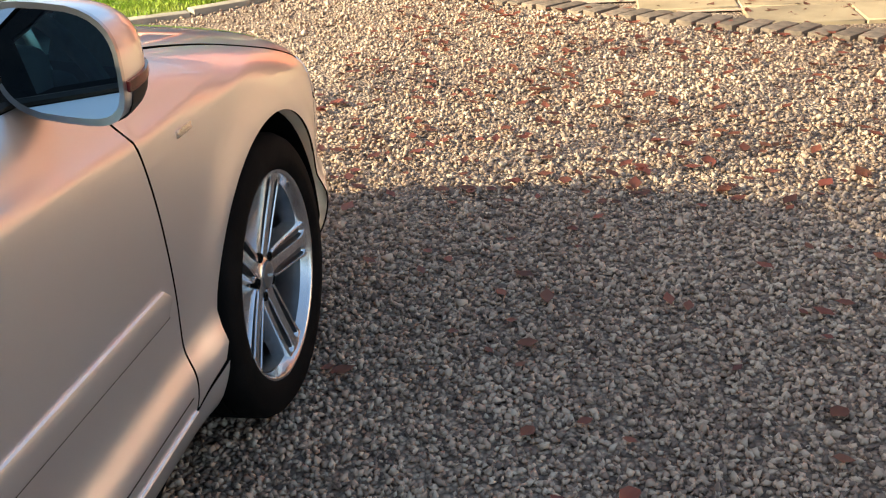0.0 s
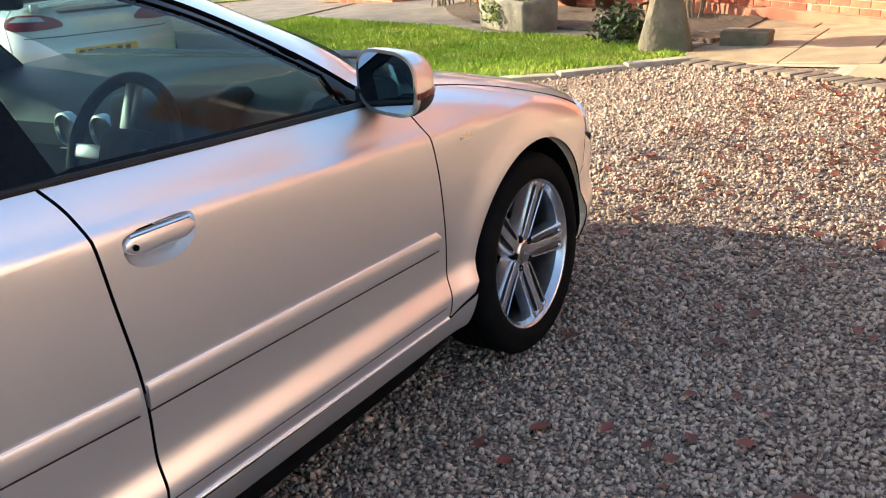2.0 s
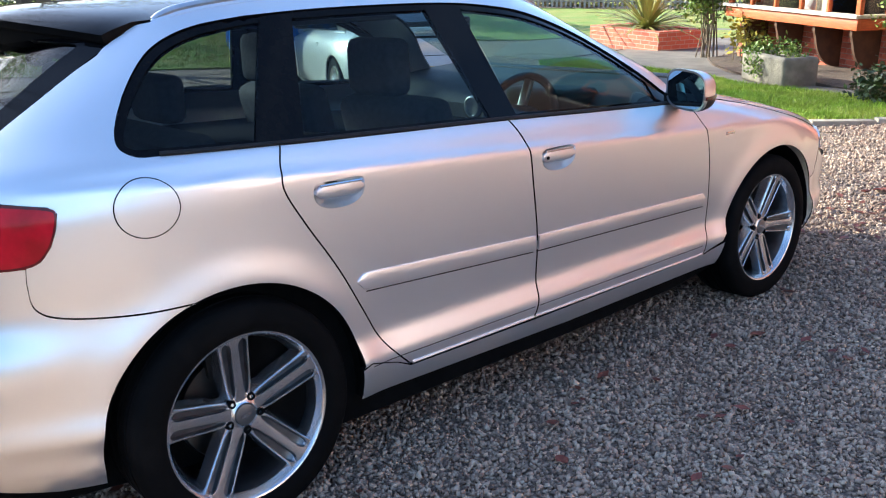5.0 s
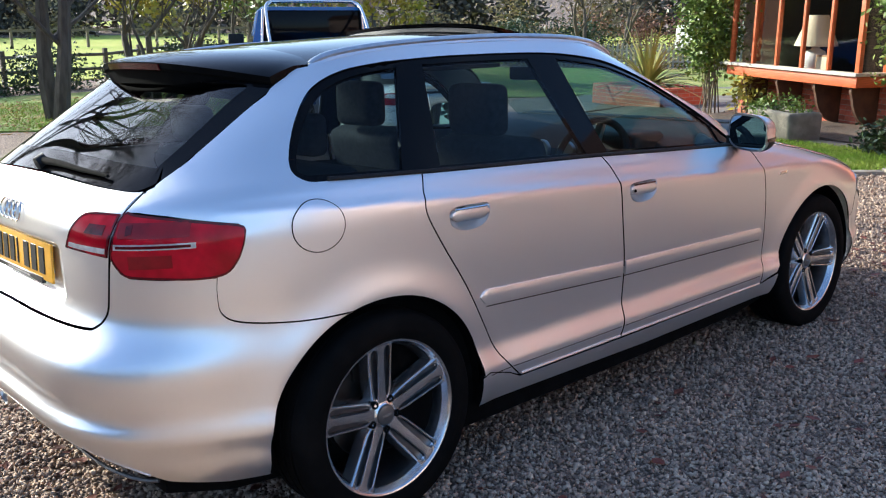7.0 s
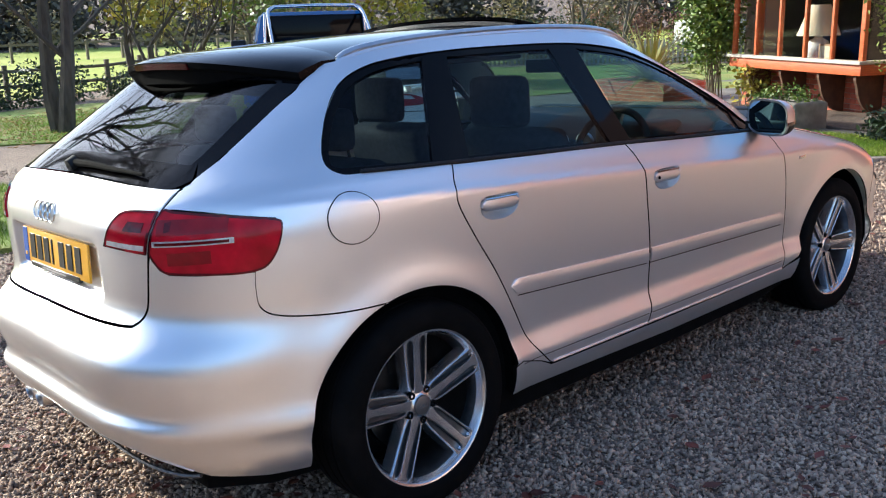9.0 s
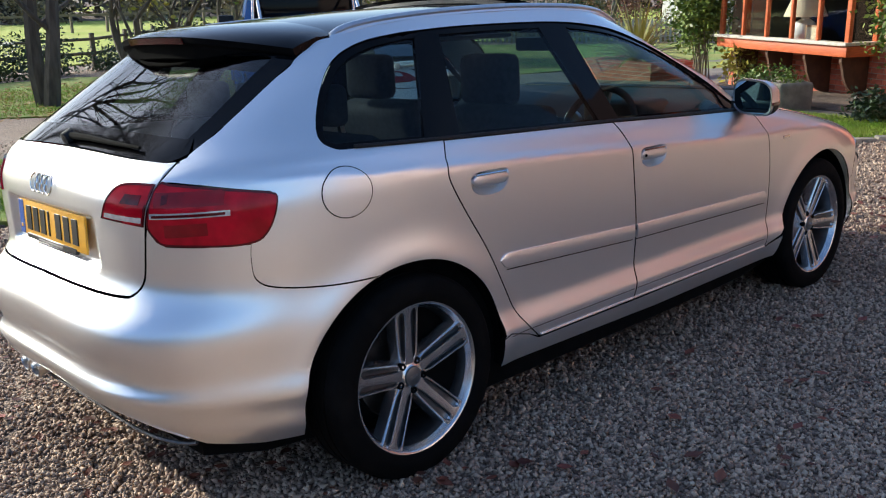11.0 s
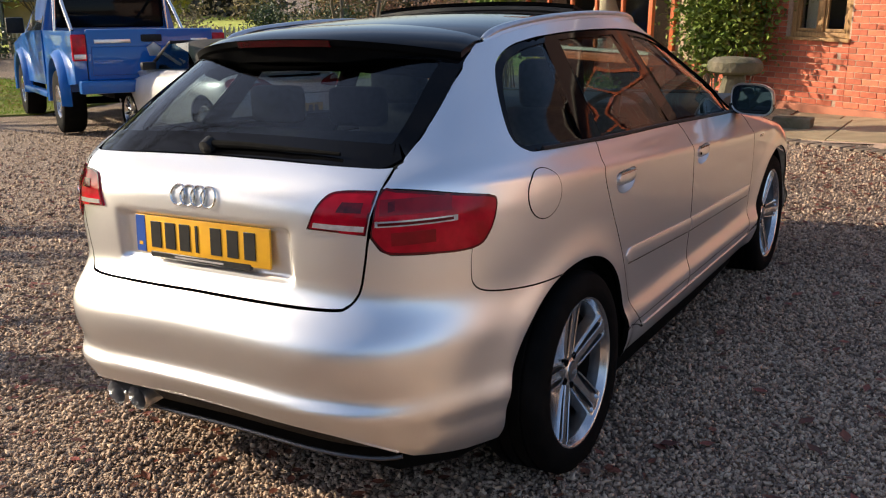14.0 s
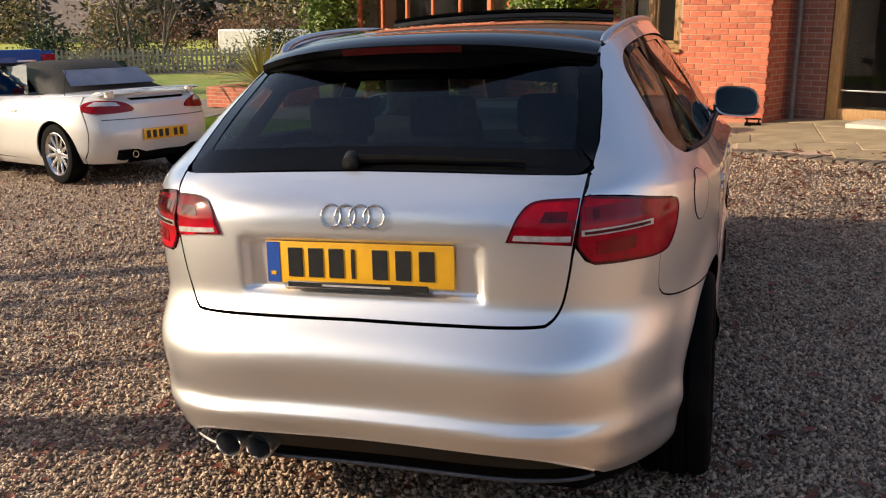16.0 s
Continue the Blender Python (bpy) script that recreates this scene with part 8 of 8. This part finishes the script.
hedge("fence_scrub", "dark evergreen scrub along the field fence", [(-20.9, 3), (-21.3, 7.2), (-24.0, 11), (-25.0, 14)], 17000, 0.07, LEAF_DARK, 1, 1.1, 1.2)
hedge("silver_bush", "pale-leaved bush beside the parked truck", [(-18.8, 10.2), (-17.9, 11.5)], 2600, 0.09, mat("grey_green_leaf", (0.22, 0.25, 0.12), 0.5, color2=(0.36, 0.36, 0.22), scale=3, island=0.4), 2, 1.7, 1.3)
hedge("laurel_hedge", "dark green hedge behind the picket fence", [(-28, 27), (-21.5, 31), (-14.7, 35), (-10, 36)], 20000, 0.09, LEAF_DARK, 3, 1.5, 1.8)
hedge("dry_scrub", "dry brown grasses behind the picket fence", [(-26, 19.0), (-19.2, 24.0), (-12.4, 29.4), (-9, 31)], 22000, 0.08, DRY, 4, 1.0, 1.6)
hedge("reddish_scrub", "reddish bare shrubs beyond the garden", [(-29, 37), (-20, 43), (-9, 47)], 22000, 0.11, mat("red_brown_twigs", (0.20, 0.10, 0.07), 0.9, color2=(0.28, 0.16, 0.10), scale=1, island=0.3), 5, 2.0, 2.4)
hedge("field_hedge", "far hedge and woodland edge beyond the field", [(-60, -28), (-62, 0), (-64, 20), (-60, 40), (-44, 52), (-25, 58), (-5, 56), (12, 50)], 46000, 0.22, DRY, 6, 2.6, 4)
hedge("far_wood", "dark far woodland below the hill", [(-66, -28), (-72, 10), (-68, 44), (-40, 66), (0, 68), (20, 60)], 36000, 0.5, mat("winter_wood", (0.13, 0.105, 0.075), 0.95, color2=(0.08, 0.075, 0.05), scale=0.3, island=0.4), 7, 4.5, 6)
hedge("south_hedge", "tall garden hedge behind the drive", [(-16, -14), (-6, -17), (6, -17), (14, -14)], 9000, 0.35, LEAF_DARK, 9, 4.0, 3.0)

# fences
rail_f = thing("post_and_rail_fence", "weathered post-and-rail fence along the field", "fence")
fp = [(-21.2, -6), (-21.4, 2.0), (-22.1, 7.5), (-25.4, 10.9), (-26.5, 15.5)]
run = []
for (ax, ay), (bx, by) in zip(fp, fp[1:]):
    k = int(math.hypot(bx - ax, by - ay) / 1.9)
    run += [(ax + (bx - ax) * i / k, ay + (by - ay) * i / k) for i in range(k)]
run.append(fp[-1])
for x, y in run:
    part("post", box((x - 0.055, y - 0.055, gz(x, y) - 0.1), (x + 0.055, y + 0.055, gz(x, y) + 0.98), 0.01, 1), TIMBER, rail_f)
for (ax, ay), (bx, by) in zip(run, run[1:]):
    for h in (0.45, 0.82):
        part("rail", tube([(ax, ay, gz(ax, ay) + h), (bx, by, gz(bx, by) + h)], 0.045, 6), TIMBER, rail_f)
far_f = thing("far_rail_fence", "far rail fence across the field", "fence")
for i in range(24):
    y = -10 + 1.9 * i
    part("post", box((-46.06, y - 0.06, gz(-46, y) - 0.1), (-45.94, y + 0.06, gz(-46, y) + 1.05)), TIMBER, far_f, smooth=False)
    part("rail", box((-46.03, y, gz(-46, y) + 0.85), (-45.97, y + 1.9, gz(-46, y) + 0.97)), TIMBER, far_f, smooth=False)
picket = thing("picket_fence", "grey weathered picket fence across the garden", "fence")
a, b = Vector((-27.4, 16.2)), Vector((-11.6, 27.9))
n = 125
data = None
ang = math.atan2(b.y - a.y, b.x - a.x)
for i in range(n):
    q = a.lerp(b, i / (n - 1))
    if data is None:
        o = part("pale", loft([[(-0.035, -0.011, 0.05), (0.035, -0.011, 0.05), (0.035, 0.011, 0.05), (-0.035, 0.011, 0.05)], [(-0.035, -0.011, 0.80), (0.035, -0.011, 0.80), (0.035, 0.011, 0.80), (-0.035, 0.011, 0.80)], [(-0.004, -0.011, 0.88), (0.004, -0.011, 0.88), (0.004, 0.011, 0.88), (-0.004, 0.011, 0.88)]]), PICKET, picket, smooth=False)
        data = o.data
    else:
        o = new("pale", data)
        o.parent = picket
    o.matrix_local = Matrix.Translation((q.x, q.y, gz(q.x, q.y))) @ Matrix.Rotation(ang + rng.uniform(-0.04, 0.04), 4, "Z")
for h in (0.25, 0.62):
    part("rail", tube([(a.x + (b.x - a.x) * t / 12 - 0.02, a.y + (b.y - a.y) * t / 12 + 0.03, gz(a.x + (b.x - a.x) * t / 12, a.y + (b.y - a.y) * t / 12) + h) for t in range(13)], 0.03, 5), PICKET, picket)
solo("white_wall", rough_up(box((-21.5, 33.3, gz(-17, 30) + 0.3), (-16.4, 33.8, gz(-17, 30) + 1.3), 0.04, 1), 0.05, 2), WHITE, "low white-painted wall beyond the fence", "wall", kind="structure")
shed = thing("garden_shed", "dark boarded shed with a pale open front", "shed", at=(-31, 21, gz(-31, 21)), rz=radians(52))
part("boards", join(box((-2.2, -1.5, 0), (-2.1, 1.5, 2.1)), box((2.1, -1.5, 0), (2.2, 1.5, 2.1)), box((-2.2, 1.4, 0), (2.2, 1.5, 2.1)), box((-2.2, -1.5, 1.6), (2.2, -1.4, 2.1)), box((0.6, -1.5, 0), (2.2, -1.4, 1.6))), SHED, shed, smooth=False)
part("shed_roof", loft([[(-2.5, -1.8, 2.05), (-2.5, 0, 2.9), (-2.5, 1.8, 2.05), (-2.5, 0, 2.75)], [(2.5, -1.8, 2.05), (2.5, 0, 2.9), (2.5, 1.8, 2.05), (2.5, 0, 2.75)]]), SLATE, shed, smooth=False)
part("open_front", box((-2.1, -0.6, 0), (0.6, -0.55, 1.6)), DRY, shed, smooth=False)

# ---- grass, gravel and fallen leaves ----
def blades(poly, n, h, seed):
    r = np.random.default_rng(seed)
    o = np.asarray(poly, float)
    lo, hi = o.min(0), o.max(0)
    p = lo + r.random((n * 2, 2)) * (hi - lo)
    p = p[inside(p[:, 0], p[:, 1], o)][:n]
    m = len(p)
    z = land(p[:, 0], p[:, 1]) + 0.03
    a = r.uniform(0, 2 * np.pi, m)
    hh = h * r.uniform(0.5, 1.4, m)
    w = 0.0045
    b = np.stack([p[:, 0], p[:, 1], z], -1)
    s = np.stack([np.cos(a) * w, np.sin(a) * w, 0 * a], -1)
    t = b + np.stack([r.normal(0, 0.45, m) * hh, r.normal(0, 0.45, m) * hh, hh], -1)
    v = np.stack([b - s, b + s, t], 1).reshape(-1, 3)
    return v, np.arange(m * 3).reshape(-1, 3)


v, f = blades(strip, 60000, 0.042, 1)
fast("grass", v, f, GRASS, None, "short green grass blades on the strip", "grass", "stuff")
v, f = blades([(-13.6, 2.1), (-12.9, 3.2), (-12.7, 4.7), (-12.0, 5.9), (-12.6, 9.5), (-18, 9.5), (-18, 0), (-13.9, 0.8)], 26000, 0.06, 2)
fast("lawn_grass", v, f, GRASS, None, "leaf-strewn lawn grass blades", "grass", "stuff")
v, f = blades(ISLAND, 26000, 0.055, 3)
fast("island_grass", v, f, GRASS, None, "green grass blades on the small island", "grass", "stuff")


def off_gravel(x, y):
    """True where no gravel lies."""
    res = (y > KLINE(x) - 0.10) & (x > -0.4)
    for poly in (strip, path):
        res |= inside(x, y, np.asarray(poly))
    res |= inside(x, y, np.array(ISLAND))
    res |= (np.abs(x) < 0.55) & (np.abs(y) < 1.2)
    res |= (y > 8.3 - 0.45 * (x + 0.4)) & (x <= -0.4)
    return res


BASE_STONE = np.array([(-1, -0.3, -0.1), (0.2, -1, 0.1), (1, 0.2, -0.1), (-0.1, 1, 0.1), (0.15, -0.15, 0.95), (-0.1, 0.1, -0.95)], float) * 0.62
STONE_FACES = np.array([(0, 1, 4), (1, 2, 4), (2, 3, 4), (3, 0, 4), (1, 0, 5), (2, 1, 5), (3, 2, 5), (0, 3, 5)])


def pebbles(x, y, size, seed):
    r = np.random.default_rng(seed)
    n = len(x)
    q = r.normal(size=(n, 4))
    q /= np.linalg.norm(q, axis=1, keepdims=True)
    w, a, b, c = q.T
    R = np.stack([1 - 2 * (b * b + c * c), 2 * (a * b - c * w), 2 * (a * c + b * w), 2 * (a * b + c * w), 1 - 2 * (a * a + c * c), 2 * (b * c - a * w), 2 * (a * c - b * w), 2 * (b * c + a * w), 1 - 2 * (a * a + b * b)], -1).reshape(n, 3, 3)
    k = size * r.lognormal(0, 0.2, n)
    sc = np.stack([k * r.uniform(0.9, 1.5, n), k, k * r.uniform(0.55, 0.95, n)], -1)
    base = BASE_STONE[None] * (1 + 0.22 * r.normal(size=(n, 6, 3)))
    v = np.einsum("nij,nkj->nki", R, base * sc[:, None])
    z = land(x, y) + k * r.uniform(0.20, 0.46, n)
    v = v + np.stack([x, y, z], -1)[:, None]
    f = STONE_FACES[None] + (np.arange(n) * 6)[:, None, None]
    return v.reshape(-1, 3), f.reshape(-1, 3)


def gravel_patch(x0, x1, y0, y1, seed):
    """Stones that lie closest together along the way past the car and thin out and grow with distance."""
    r = np.random.default_rng(seed)
    n = int((x1 - x0) * (y1 - y0) * 6200)
    x, y = r.uniform(x0, x1, n), r.uniform(y0, y1, n)
    t = np.clip(((x - 1.6) * -0.4 + (y - 0.6) * -3.2) / (0.16 + 10.24), 0, 1)
    d = np.hypot(x - (1.6 - 0.4 * t), y - (0.6 - 3.2 * t))
    k = 1 / (1 + (d / 1.8) ** 2.3)
    return np.stack([x, y, k], -1)[r.random(n) < k]


p = gravel_patch(-10.5, 5.0, -4.2, 7.5, 40)
p = p[~off_gravel(p[:, 0], p[:, 1])]
v, f = pebbles(p[:, 0], p[:, 1], 0.0128 * np.clip(p[:, 2], 0.04, 1) ** -0.14, 41)
fast("gravel", v, f, STONES, None, "loose angular pinkish-grey gravel of the drive", "gravel", "stuff")


def litter(n, x0, x1, y0, y1, size, seed, material, name, label, lift=0.019):
    r = np.random.default_rng(seed)
    x, y = r.uniform(x0, x1, n), r.uniform(y0, y1, n)
    a = r.uniform(0, 6.28, n)
    k = size * r.uniform(0.5, 1.3, n)
    vs, fs = [], []
    for i in range(n):
        z = float(land(x[i], y[i])) + lift
        m = len(vs)
        ca, sa = math.cos(a[i]), math.sin(a[i])
        curl = r.uniform(0.1, 0.6)
        pts = [(0, 0, 0), (0.25, 0.22, 0.3), (0.55, 0.30, 0.25), (1, 0, 0.5), (0.55, -0.30, 0.25), (0.25, -0.22, 0.3), (0.5, 0, 0.02)]
        for u, w, h in pts:
            vs.append((x[i] + k[i] * (u * ca - w * sa), y[i] + k[i] * (u * sa + w * ca), z + k[i] * h * curl))
        fs += [(m, m + 6, m + 1), (m + 1, m + 6, m + 2), (m + 2, m + 6, m + 3), (m + 3, m + 6, m + 4), (m + 4, m + 6, m + 5), (m + 5, m + 6, m)]
    return fast(name, vs, fs, material, None, label, "leaves", "stuff")


LEAF_ORANGE = mat("orange_leaf", (0.42, 0.22, 0.03), 0.6, color2=(0.26, 0.13, 0.03), scale=2, island=0.4)
litter(1000, 0.2, 4.2, 2.3, 6.0, 0.062, 1, LEAF_RED, "fallen_leaves", "curled red-brown fallen leaves on the gravel")
litter(230, 0.9, 3.4, -2.2, 2.4, 0.054, 2, LEAF_RED, "fallen_leaves", "dark red fallen leaves in the car's shade")
litter(1300, -4.6, 1.2, -3.8, -1.2, 0.040, 3, LEAF_RED, "fallen_leaves", "red-brown fallen leaves behind the car")
litter(2400, -8.0, -0.9, -1.8, 4.2, 0.045, 4, LEAF_RED, "fallen_leaves", "scattered leaves across the drive")
litter(3200, -18.5, -12.8, 0.5, 9.2, 0.085, 5, LEAF_ORANGE, "fallen_leaves", "yellow fallen leaves on the lawn", 0.05)
